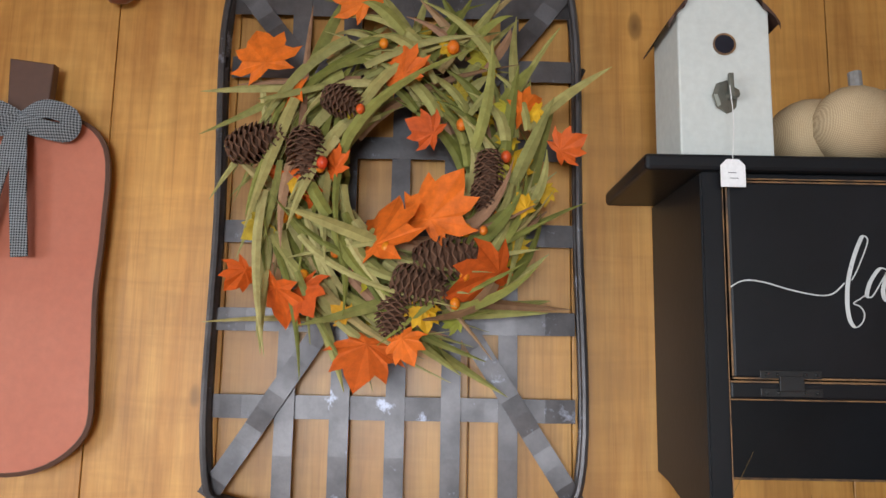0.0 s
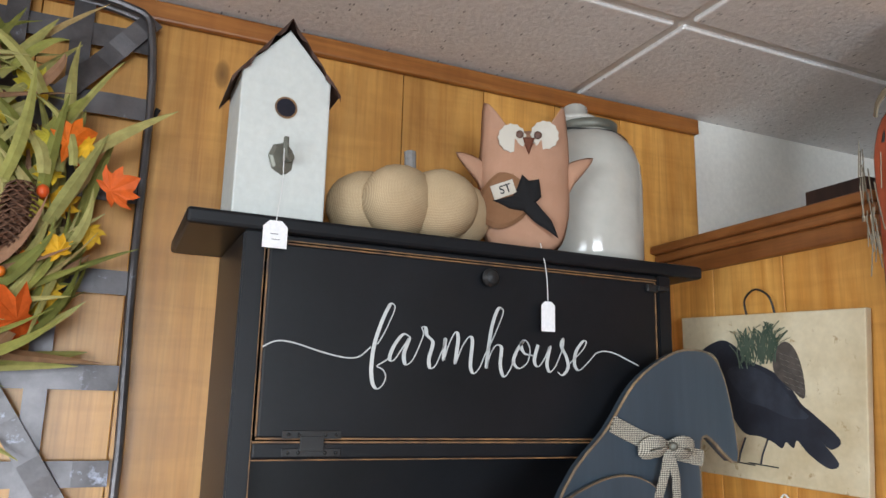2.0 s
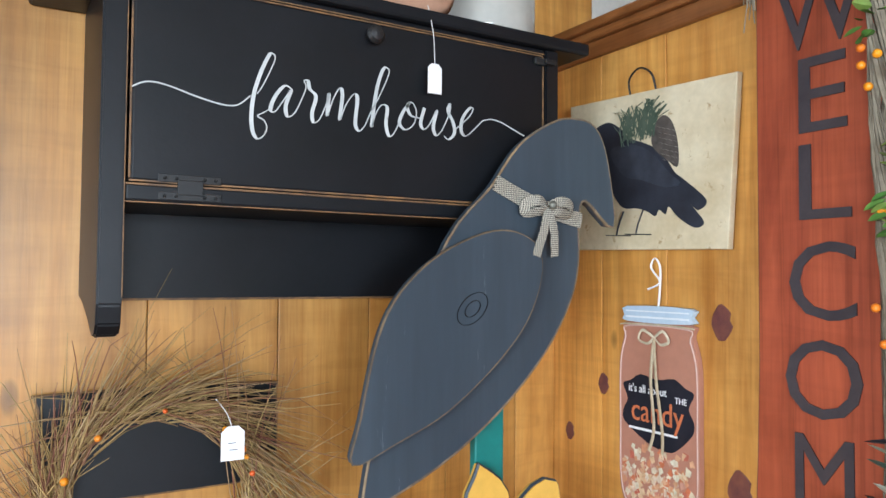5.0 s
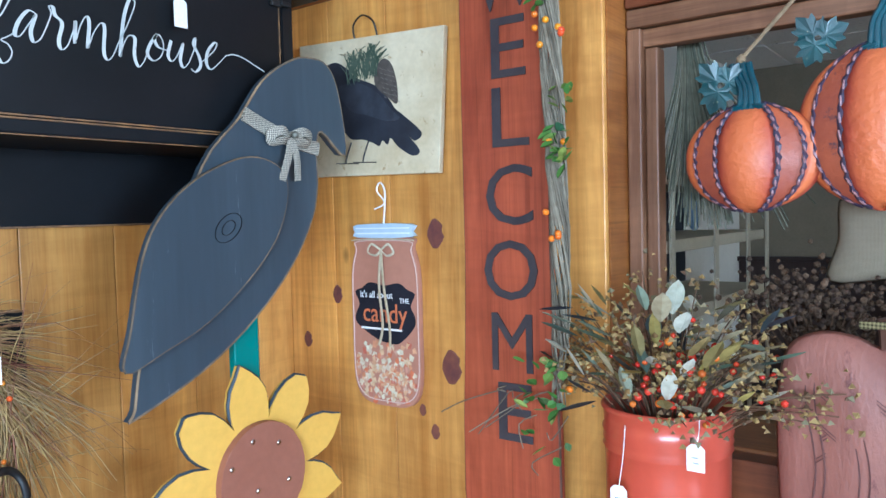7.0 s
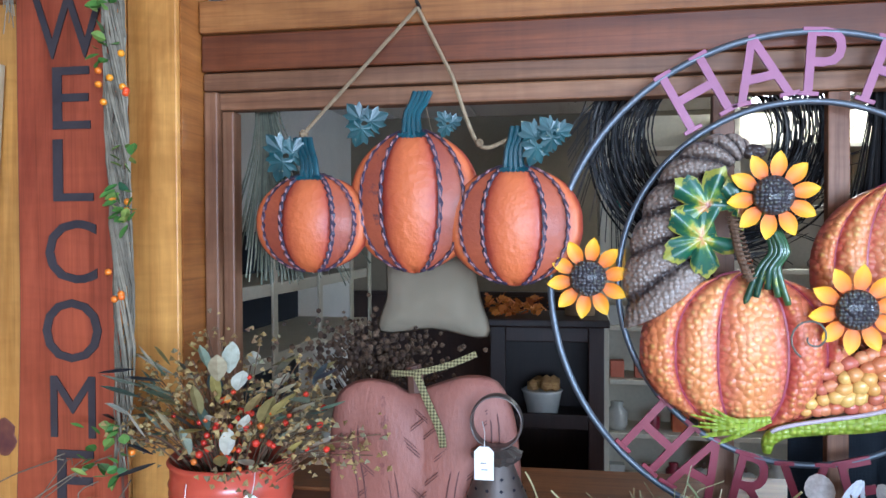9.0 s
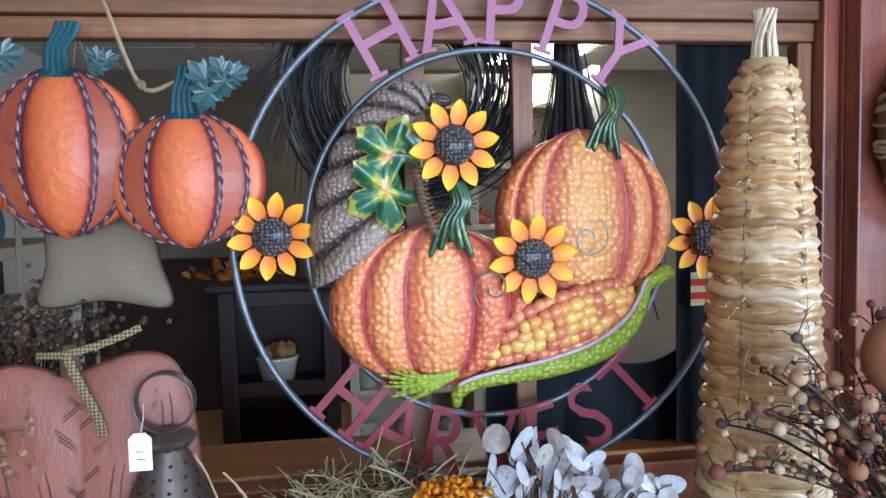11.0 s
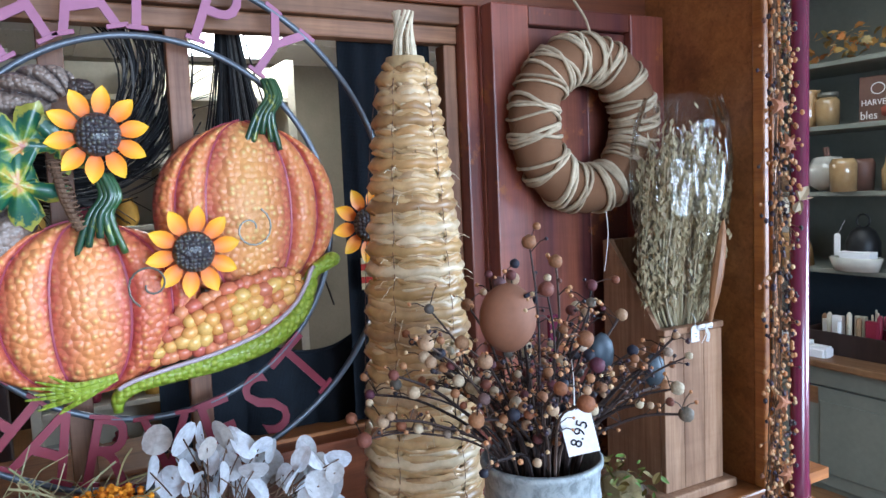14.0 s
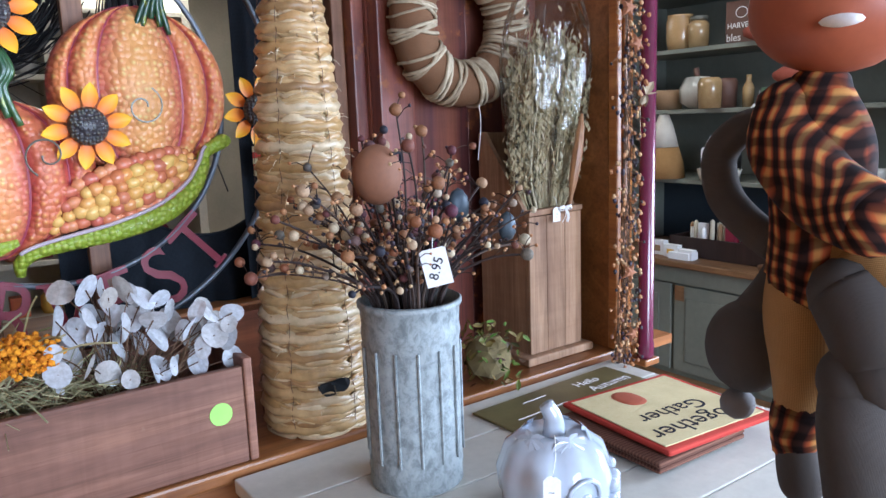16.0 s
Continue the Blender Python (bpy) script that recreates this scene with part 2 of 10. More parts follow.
def cloth(name, c1, c2, weave=600, rough=0.95, check=0, relief=0.5):
    m, n, l, b = shader(name, rough, 0, 0.2)
    v = mapped(n, l, (1, 1, 1))
    w1 = n.new("ShaderNodeTexWave")
    w1.bands_direction = "X"
    w2 = n.new("ShaderNodeTexWave")
    w2.bands_direction = "Z"
    for w in (w1, w2):
        w.inputs["Scale"].default_value = (check or weave) / 6.2832 * 1.0
        w.inputs["Distortion"].default_value = 0.6 if not check else 0.1
        l.new(v, w.inputs[0])
    x = n.new("ShaderNodeMath")
    x.operation = "ADD"
    l.new(w1.outputs["Fac"], x.inputs[0])
    l.new(w2.outputs["Fac"], x.inputs[1])
    hf = n.new("ShaderNodeMath")
    hf.operation = "MULTIPLY"
    hf.inputs[1].default_value = 0.5
    l.new(x.outputs[0], hf.inputs[0])
    stops = [(0.3, c1), (0.7, c2)] if not check else [(0.25, c1), (0.3, tuple((p + q) / 2 for p, q in zip(c1, c2))), (0.7, tuple((p + q) / 2 for p, q in zip(c1, c2))), (0.75, c2)]
    c = ramp(n, l, hf.outputs[0], stops).outputs[0]
    big = ramp(n, l, noise_tex(n, l, v, 14, 5, 0.6), [(0.3, (0.78, 0.76, 0.72)), (0.7, (1, 1, 1))]).outputs[0]
    c = mix(n, l, 0.8, c, big, "MULTIPLY")
    l.new(c, b.inputs["Base Color"])
    bump(n, l, b, hf.outputs[0], relief, 0.001)
    return m


def islands(name, stops, rough=0.7, scale=60, spec=0.3, metal=0.0, objects=False):
    """Each loose piece of the mesh, or each object, takes its own colour out of the stops."""
    m, n, l, b = shader(name, rough, metal, spec)
    g = n.new("ShaderNodeObjectInfo" if objects else "ShaderNodeNewGeometry")
    c = ramp(n, l, g.outputs["Random" if objects else "Random Per Island"], stops).outputs[0]
    f = noise_tex(n, l, mapped(n, l, (1, 1, 1)), scale, 4, 0.6)
    c = mix(n, l, 0.85, c, ramp(n, l, f, [(0.3, (0.62, 0.6, 0.56)), (0.68, (1, 1, 1))]).outputs[0], "MULTIPLY")
    l.new(c, b.inputs["Base Color"])
    bump(n, l, b, f, 0.3, 0.001)
    return m


def ceiling_material():
    m, n, l, b = shader("ceiling_tile", 0.95, 0, 0.1)
    v = mapped(n, l, (1, 1, 1))
    vo = n.new("ShaderNodeTexVoronoi")
    vo.inputs["Scale"].default_value = 55
    l.new(mapped(n, l, (1.6, 0.6, 1)), vo.inputs["Vector"])
    k = ramp(n, l, vo.outputs["Distance"], [(0.0, (1, 1, 1)), (0.13, (1, 1, 1)), (0.2, (0, 0, 0))]).outputs[0]
    pick = ramp(n, l, vo.outputs["Color"], [(0.45, (0, 0, 0)), (0.5, (1, 1, 1))]).outputs[0]
    k = mix(n, l, 1.0, k, pick, "MULTIPLY")
    f = noise_tex(n, l, v, 90, 4, 0.7)
    c = ramp(n, l, f, [(0.3, (0.66, 0.64, 0.62)), (0.7, (0.8, 0.78, 0.76))]).outputs[0]
    c = mix(n, l, k, c, (0.3, 0.29, 0.28))
    l.new(c, b.inputs["Base Color"])
    bump(n, l, b, f, 0.5, 0.004)
    return m


PINE = wood("varnished_pine", (0.78, 0.43, 0.115), (0.56, 0.255, 0.05), rough=0.44, knots=0.085, coat=0.1, streak=0.55)
PINE_X = wood("varnished_pine_rail", (0.40, 0.165, 0.05), (0.22, 0.08, 0.022), scale=(14, 1.1, 14), rough=0.4, coat=0.15)
PINE_TRIM = wood("pine_trim", (0.45, 0.19, 0.045), (0.27, 0.09, 0.018), scale=(1.1, 14, 14), rough=0.4)
REDWOOD = wood("red_stained_wood", (0.27, 0.085, 0.03), (0.125, 0.036, 0.014), scale=(14, 1.1, 14), rough=0.4, coat=0.2, knots=0.06)
PLUMWOOD = wood("plum_stained_wood", (0.30, 0.095, 0.05), (0.11, 0.03, 0.04), scale=(7, 7, 0.7), rough=0.38, coat=0.2, vary=0.4, wear=(0.30, 0.10, 0.03), wear_at=0.58)
AMBERWOOD = wood("amber_header_wood", (0.44, 0.20, 0.06), (0.28, 0.11, 0.03), scale=(14, 1.1, 14), rough=0.42, coat=0.15)
SASH = wood("window_sash_wood", (0.36, 0.19, 0.10), (0.20, 0.085, 0.042), scale=(14, 14, 1.2), rough=0.5)
SASH_X = wood("window_rail_wood", (0.33, 0.17, 0.085), (0.18, 0.08, 0.04), scale=(14, 1.2, 14), rough=0.5)
WHITE_WALL = paint("white_wall_paint", (0.74, 0.72, 0.66), (0.8, 0.78, 0.72), 20, 0.85, relief=0.1)
FLOOR = wood("floor_boards", (0.30, 0.17, 0.08), (0.17, 0.085, 0.035), scale=(1.1, 12, 12), rough=0.4)
CEIL = ceiling_material()
BLACK_WOOD = paint("black_milk_paint", (0.004, 0.005, 0.0065), (0.009, 0.010, 0.0125), 22, 0.42, spot=(0.06, 0.04, 0.02), spot_at=0.76, spot_scale=20, spec=0.3)
WORN_EDGE = paint("rubbed_through_edge", (0.30, 0.16, 0.06), (0.07, 0.045, 0.03), 160, 0.6)
TAG = paint("price_tag_card", (0.84, 0.84, 0.86), (0.9, 0.9, 0.9), 40, 0.8)
STRING = paint("white_string", (0.72, 0.72, 0.7), (0.82, 0.82, 0.8), 300, 0.9)
INK = paint("ink", (0.010, 0.010, 0.016), (0.022, 0.022, 0.032), 50, 0.8, spec=0.2)

# ---- the rooms ----
# plan: pine wall along y = 1.36; partition with the shop window along x = 1.4 to 1.6; street windows behind
W0, E0, S0, N0, TOP = -2.4, 5.6, -4.4, 1.36, 2.377

part("floor", boxes(((W0 - 0.2, S0 - 0.2, -0.1), (E0 + 0.2, N0 + 0.3, 0.0))), FLOOR, kind="structure")
bm = bmesh.new()
tile_x, tile_y = 1.22, 0.61
ix = 0
x = W0 - 0.1
while x < E0:
    y = S0 - 0.1
    while y < N0:
        box(bm, (x + 0.012, y + 0.012, TOP + 0.004), (min(x + tile_x, E0) - 0.012, min(y + tile_y, N0 + 0.02) - 0.012, TOP + 0.03), 0.004)
        y += tile_y
    x += tile_x
part("ceiling", bm, CEIL, kind="structure")
GRID = paint("ceiling_grid_paint", (0.72, 0.71, 0.68), (0.78, 0.77, 0.74), 20, 0.6)
part("ceiling_grid", boxes(((W0 - 0.2, S0 - 0.2, TOP + 0.012), (E0 + 0.2, N0 + 0.3, TOP + 0.06))), GRID, kind="structure")


def backing(name, lo, hi, material):
    return part(name, boxes((lo, hi)), material, kind="structure")


wall_north = backing("wall_north", (W0, N0 + 0.012, 0), (1.522, N0 + 0.15, TOP + 0.01), PINE_TRIM)
backing("wall_north_white", (1.522, N0, 0), (E0, N0 + 0.15, TOP + 0.01), WHITE_WALL)
TAN_WALL = paint("tan_wall_paint", (0.19, 0.16, 0.11), (0.24, 0.20, 0.14), 16, 0.85)
backing("wall_east", (E0, S0, 0), (E0 + 0.15, N0, TOP + 0.01), TAN_WALL)
bm = boxes(((W0, S0 - 0.15, 0), (-1.6, S0, TOP)), ((0.4, S0 - 0.15, 0), (E0, S0, TOP)),
           ((-1.6, S0 - 0.15, 0), (0.4, S0, 0.7)), ((-1.6, S0 - 0.15, 2.2), (0.4, S0, TOP)))
part("wall_south", bm, WHITE_WALL, kind="structure")
bm = boxes(((W0 - 0.15, S0, 0), (W0, -2.6, TOP)), ((W0 - 0.15, -0.2, 0), (W0, N0 + 0.15, TOP)),
           ((W0 - 0.15, -2.6, 0), (W0, -0.2, 0.7)), ((W0 - 0.15, -2.6, 2.2), (W0, -0.2, TOP)))
part("wall_west", bm, WHITE_WALL, kind="structure")

# pine boards of the north wall, each with eased edges
widths = [0.235, 0.19, 0.26, 0.21, 0.185, 0.24]


def plank_row(parent, start, end, make, seed):
    rnd = random.Random(seed)
    at = start
    while at < end - 0.01:
        w = min(rnd.choice(widths), end - at)
        if end - at - w < 0.08:
            w = end - at
        make(parent, at, at + w)
        at += w


def north_plank(parent, a, b):
    part("plank", boxes(((a + 0.0008, N0, 0.0), (b - 0.0008, N0 + 0.014, TOP - 0.03)), bevel=0.0018), PINE, parent)


plank_row(wall_north, W0, 1.522, north_plank, 4)
part("trim", boxes(((W0, N0 - 0.018, TOP - 0.042), (1.522, N0 - 0.001, TOP - 0.002)), bevel=0.005), PINE_TRIM, wall_north)

# partition with knotty boards and a moulded cap
PX = 1.40
wall_partition = backing("wall_partition", (PX + 0.014, 0.80, 0.0), (1.515, N0 - 0.001, 1.975), PINE_X)


def partition_plank(parent, a, b):
    part("plank", boxes(((PX, a + 0.0008, 0.0), (PX + 0.012, b - 0.0008, 1.972)), bevel=0.0018), PINE, parent)


plank_row(wall_partition, 0.80, N0 - 0.002, partition_plank, 11)
bm = boxes(((PX - 0.012, 0.79, 1.955), (PX + 0.004, N0 - 0.003, 1.992)), ((PX - 0.022, 0.79, 1.992), (PX + 0.004, N0 - 0.003, 2.012)), ((PX - 0.035, 0.79, 2.012), (1.53, N0 - 0.003, 2.032)), bevel=0.005)
part("cap_rail", bm, PINE_X, wall_partition)

# pillar beside the shop window, up to the ceiling
pillar = part("pillar", boxes(((1.50, 0.51, 0.0), (1.62, 0.795, TOP + 0.002))), PINE_TRIM, kind="structure")
for a, b in ((0.512, 0.62), (0.623, 0.793)):
    part("plank", boxes(((1.482, a, 0.0), (1.498, b, TOP - 0.001)), bevel=0.003), PINE, pillar)

# shop window between the rooms
WX = 1.60
window_1 = thing("window_1", WX, -0.43, 0.0, "wide wooden interior window frame open to the next room", "window")
window_1["kind"] = "structure"


def sash(name, lo, hi, material, bevel=0.004):
    ob = part(name, boxes((lo, hi), bevel=bevel), material, window_1)
    ob.matrix_parent_inverse = window_1.matrix_basis.inverted()
    return ob


sash("header", (WX - 0.03, -1.95, 1.928), (WX + 0.06, 0.508, 1.997), AMBERWOOD)
sash("header", (WX - 0.02, -1.95, 1.848), (WX + 0.06, 0.508, 1.926), REDWOOD)
sash("window_frame", (WX - 0.012, -1.40, 1.808), (WX + 0.05, 0.508, 1.846), SASH_X)
sash("window_frame", (WX + 0.004, -1.40, 1.768), (WX + 0.045, 0.508, 1.806), SASH_X)
sash("window_frame", (WX - 0.012, 0.476, 0.72), (WX + 0.05, 0.508, 1.806), SASH)
sash("window_frame", (WX + 0.004, 0.446, 0.72), (WX + 0.045, 0.474, 1.766), SASH)
sash("window_frame", (WX - 0.03, -1.42, 0.72), (WX + 0.05, -1.386, 1.846), PLUMWOOD)
sash("window_frame", (WX + 0.004, -1.384, 0.72), (WX + 0.045, -1.352, 1.766), SASH)
sash("window_rail", (WX - 0.01, -1.35, 0.72), (WX + 0.05, 0.444, 0.93), REDWOOD)
sash("lath", (WX + 0.006, -0.594, 0.932), (WX + 0.03, -0.552, 1.766), SASH, 0.002)
sash("lath", (WX + 0.006, -0.804, 0.932), (WX + 0.03, -0.764, 1.766), SASH, 0.002)

# wall under the window, and the wide sill
backing("wall_under_window", (1.30, -1.93, 0.0), (1.64, 0.79, 0.70), PINE_X)
sill = part("window_sill", boxes(((1.235, -2.0, 0.703), (1.60, 0.80, 0.733)), bevel=0.006), PINE_X, kind="structure")

# plum door panel with stiles, right of the window
panel_wall = backing("wall_panelled", (1.56, -1.93, 0.733), (1.64, -1.42, 1.846), PLUMWOOD)
for a, b in ((-1.52, -1.422), (-1.928, -1.82)):
    part("stile", boxes(((1.513, a, 0.734), (1.558, b, 1.845)), bevel=0.004), PLUMWOOD, panel_wall)
for a, b in ((-1.70, -1.5215), (-1.8185, -1.7005)):
    part("plank", boxes(((1.535, a, 0.734), (1.558, b, 1.80)), bevel=0.0015), PLUMWOOD, panel_wall)
part("rail", boxes(((1.515, -1.818, 1.802), (1.558, -1.522, 1.845)), bevel=0.004), PLUMWOOD, panel_wall)

# tall post of the opening to the back room: a deep side board with a fluted edge
post = backing("door_post", (1.26, -1.99, 0.734), (1.60, -1.935, TOP), PINE_X)
for i, (a, b) in enumerate(((-1.992, -1.972), (-1.970, -1.952), (-1.950, -1.930))):
    part("flute", boxes(((1.228 - 0.006 * (i == 1), a, 0.734), (1.258, b, TOP - 0.002)), bevel=0.005), PINE_TRIM, post)
backing("wall_over_panel", (1.60, -1.95, 1.998), (1.66, -1.90, TOP), PINE_X)
backing("wall_post_foot", (1.26, -1.99, 0.0), (1.60, -1.935, 0.702), PINE_X)

# ---- things on and along the pine wall ----


def puff(bm, points, depth, rings=7, y0=0.0, power=0.5, lift=None, back=True):
    """A cushion over an outline in the x-z plane: flat back at y0, swelling to -depth in front."""
    cx = sum(p[0] for p in points) / len(points)
    cz = sum(p[1] for p in points) / len(points)
    layers = []
    for i in range(rings):
        s = 1 - (i / rings) ** 1.4
        h = depth * max(0.0, 1 - s * s) ** power
        ring = []
        for x, z in points:
            px, pz = cx + (x - cx) * s, cz + (z - cz) * s
            ring.append(bm.verts.new((px, y0 - h * (1 + (lift(px, pz) if lift else 0)), pz)))
        layers.append(ring)
    tip = bm.verts.new((cx, y0 - depth * (1 + (lift(cx, cz) if lift else 0)), cz))
    n = len(points)
    for a, b in zip(layers, layers[1:]):
        for k in range(n):
            bm.faces.new((a[k], a[(k + 1) % n], b[(k + 1) % n], b[k]))
    for k in range(n):
        bm.faces.new((layers[-1][k], layers[-1][(k + 1) % n], tip))
    if back:
        bm.faces.new(layers[0][::-1])
    return bm


def price_tag(x, y, z, top, turn=0, w=0.032, h=0.042, label="white paper price tag hanging on a string", marks=True):
    """A tag with clipped corners; its string runs up to top."""
    t = thing("price_tag", x, y, z, label, "tag", turn=turn)
    c = w * 0.25
    bm = board(bmesh.new(), [(-w / 2, -h), (w / 2, -h), (w / 2, -c), (w / 2 - c, 0), (-w / 2 + c, 0), (-w / 2, -c)], 0.0012, y0=-0.0006)
    part("card", bm, TAG, t)
    end = t.matrix_basis.inverted() @ Vector(top)
    mid = end * 0.5 + Vector((0.003, -0.002, 0))
    part("string", tube(bmesh.new(), spline([(0, 0, -0.006), mid, end], 6), 0.0008, 5), STRING, t)
    if marks:
        part("writing", boxes(((-w * 0.2, -0.0012, -h * 0.5), (w * 0.12, -0.0007, -h * 0.48)), ((-w * 0.14, -0.0012, -h * 0.7), (w * 0.2, -0.0007, -h * 0.68))), INK, t)
    return t


def ribbon_bow(parent, x, y, z, size, material, tails=2, drop=1.0):
    bm = bmesh.new()
    for s in (-1, 1):
        pts = spline([(x, y, z), (x + s * size * 0.5, y - 0.012, z + size * 0.25), (x + s * size, y - 0.008, z + size * 0.12), (x + s * size * 0.95, y - 0.004, z - size * 0.2), (x + s * size * 0.4, y - 0.01, z - size * 0.12), (x, y, z)], 5)
        tube(bm, pts, size * 0.045, 6, flat=5.0)
    part("bow", bm, material, parent)
    bm = bmesh.new()
    for k in range(tails):
        s = (-1, 0.5)[k % 2]
        tube(bm, spline([(x, y - 0.006, z), (x + s * size * 0.3, y - 0.012, z - size * 0.8 * drop), (x + s * size * 0.55, y - 0.006, z - size * 1.7 * drop)], 6), size * 0.035, 6, flat=5.5)
    part("bow_tail", bm, material, parent)


GINGHAM = cloth("gingham_ribbon", (0.03, 0.03, 0.03), (0.62, 0.58, 0.48), check=560)
TICKING = cloth("striped_ribbon", (0.02, 0.025, 0.03), (0.36, 0.39, 0.42), check=420)
SALMON = paint("weathered_salmon_paint", (0.50, 0.135, 0.07), (0.58, 0.19, 0.11), 14, 0.55, spot=(0.38, 0.10, 0.055), spot_at=0.66, spot_scale=9)
DARK_BROWN = paint("dark_brown_paint", (0.10, 0.05, 0.035), (0.15, 0.075, 0.05), 20, 0.55)
# the pale bluish spots put the straps' highlights into the tin's colour
IRON = paint("dull_dark_tin", (0.06, 0.056, 0.058), (0.15, 0.14, 0.142), 44, 0.42, metal=0.7, spot=(0.26, 0.27, 0.32), spot_at=0.6, spot_scale=13)
BLACK_IRON = paint("black_iron", (0.015, 0.015, 0.016), (0.03, 0.03, 0.03), 60, 0.45, metal=0.4)

# wooden pumpkin plaque with a ribbon
pk = thing("wooden_pumpkin", -0.757, 1.325, 1.72, "flat salmon wooden pumpkin plaque with brown stem and striped bow", "plaque")
edge = outline([(0.135, 0.27), (0.142, 0.12), (0.138, 0.0), (0.145, -0.14), (0.14, -0.24), (0.06, -0.3), (-0.06, -0.3), (-0.14, -0.24), (-0.145, -0.14), (-0.138, 0.0), (-0.142, 0.12), (-0.135, 0.27), (-0.06, 0.33), (0.06, 0.33)], 5)
part("body", board(bmesh.new(), edge, 0.02, 0.0), SALMON, pk)
part("edge", tube(bmesh.new(), [(x, 0.006, z) for x, z in edge], 0.007, 6, True), DARK_BROWN, pk, "dark rubbed edge")
part("stem", board(bmesh.new(), [(-0.04, 0.30), (-0.046, 0.435), (0.036, 0.425), (0.032, 0.30)], 0.02, 0.003, y0=-0.014), DARK_BROWN, pk)
ribbon_bow(pk, -0.01, -0.02, 0.31, 0.09, TICKING, 2, 1.6)

# tin tobacco basket
bk = thing("tobacco_basket", -0.082, 1.344, 1.86, "tall woven tin tobacco basket with crossed straps hung on pine boards", "basket")
hw, z0, z1 = 0.319, -0.49, 0.475
rim = outline([(-hw, z0 + 0.08), (-hw - 0.002, 0.0), (-hw - 0.008, z1 - 0.08), (-hw + 0.06, z1), (0, z1 + 0.004), (hw - 0.06, z1), (hw - 0.002, z1 - 0.08), (hw + 0.004, 0), (hw + 0.008, z0 + 0.08), (hw - 0.06, z0), (0, z0 - 0.003), (-hw + 0.06, z0)], 6)
for off in (0.0, -0.03):
    part("rim", tube(bmesh.new(), [(x, off - 0.004, z) for x, z in rim], 0.007, 8, True), IRON, bk)


def strap(parent, a, b, w, sag=0.012, y=-0.004):
    a, b = Vector((a[0], 0, a[1])), Vector((b[0], 0, b[1]))
    d = (b - a).normalized()
    side = Vector((-d.z, 0, d.x)) * (w / 2)
    bm = bmesh.new()
    rows_ = []
    for i in range(13):
        t = i / 12
        p = a.lerp(b, t) + Vector((0, y - sag * math.sin(t * math.pi * 5) * 0.25, 0))
        rows_.append([bm.verts.new(p + side), bm.verts.new(p - side), bm.verts.new(p - side + Vector((0, 0.002, 0))), bm.verts.new(p + side + Vector((0, 0.002, 0)))])
    for q, r in zip(rows_, rows_[1:]):
        for k in range(4):
            bm.faces.new((q[k], q[(k + 1) % 4], r[(k + 1) % 4], r[k]))
    part("strap", bm, IRON, parent)


for k, z in enumerate((-0.327, -0.175, -0.016, 0.143, 0.296, 0.42)):
    strap(bk, (-hw, z), (hw, z), 0.041, y=-0.006 - 0.003 * (k % 2))
for k, x in enumerate((-0.19, -0.094, 0.003, 0.1, 0.2)):
    strap(bk, (x, z0), (x, z1), 0.034, y=-0.011 - 0.002 * (k % 2))
for s in (-1, 1):
    strap(bk, (s * 0.09, -0.13), (s * 0.315, z0 + 0.01), 0.036, y=-0.02)
    strap(bk, (s * 0.09, 0.18), (s * 0.315, z1 - 0.01), 0.036, y=-0.02)
for x, z in ((-hw - 0.012, 0.297), (hw + 0.012, 0.285)):
    part("wall_hook", tube(bmesh.new(), spline([(x, 0.012, z), (x, -0.015, z), (x + 0.006, -0.02, z + 0.012)], 4), 0.005, 6), BLACK_IRON, bk)

# autumn wreath hung on the basket
wr = thing("autumn_wreath", -0.07, 1.285, 1.925, "autumn wreath of orange silk leaves, grasses, berries and pine cones", "wreath")
GRASS = islands("dry_green_grass", [(0.0, (0.13, 0.14, 0.025)), (0.25, (0.27, 0.27, 0.06)), (0.45, (0.48, 0.42, 0.17)), (0.65, (0.18, 0.19, 0.04)), (0.8, (0.40, 0.36, 0.12)), (0.92, (0.40, 0.22, 0.13)), (1.0, (0.2, 0.11, 0.05))], 0.7)
MAPLE_STUFF = islands("orange_leaf_mix", [(0.0, (0.5, 0.12, 0.02)), (0.6, (0.6, 0.22, 0.03)), (1.0, (0.4, 0.09, 0.02))], 0.7)
MAPLE = islands("orange_silk_leaf", [(0.0, (0.72, 0.12, 0.012)), (0.6, (0.85, 0.19, 0.015)), (1.0, (0.62, 0.09, 0.015))], 0.65, objects=True)
YELLOW_LEAF = islands("yellow_green_silk_leaf", [(0.0, (0.45, 0.42, 0.03)), (0.4, (0.80, 0.42, 0.015)), (0.7, (0.30, 0.34, 0.04)), (1.0, (0.7, 0.33, 0.01))], 0.65, objects=True)
BERRY = islands("orange_berry", [(0.0, (0.80, 0.14, 0.01)), (0.5, (0.88, 0.36, 0.01)), (1.0, (0.75, 0.07, 0.02))], 0.3, spec=0.5, objects=True)
CONE = islands("pine_cone", [(0.0, (0.10, 0.05, 0.03)), (0.5, (0.17, 0.085, 0.05)), (1.0, (0.13, 0.06, 0.035))], 0.8)
TWIG = islands("brown_twig", [(0.0, (0.09, 0.05, 0.03)), (0.6, (0.17, 0.10, 0.06)), (1.0, (0.24, 0.15, 0.085))], 0.8)
rnd = random.Random(21)
RW = 0.19


def on_ring(a, r=RW):
    return Vector((r * math.cos(a), 0, r * 1.1 * math.sin(a)))


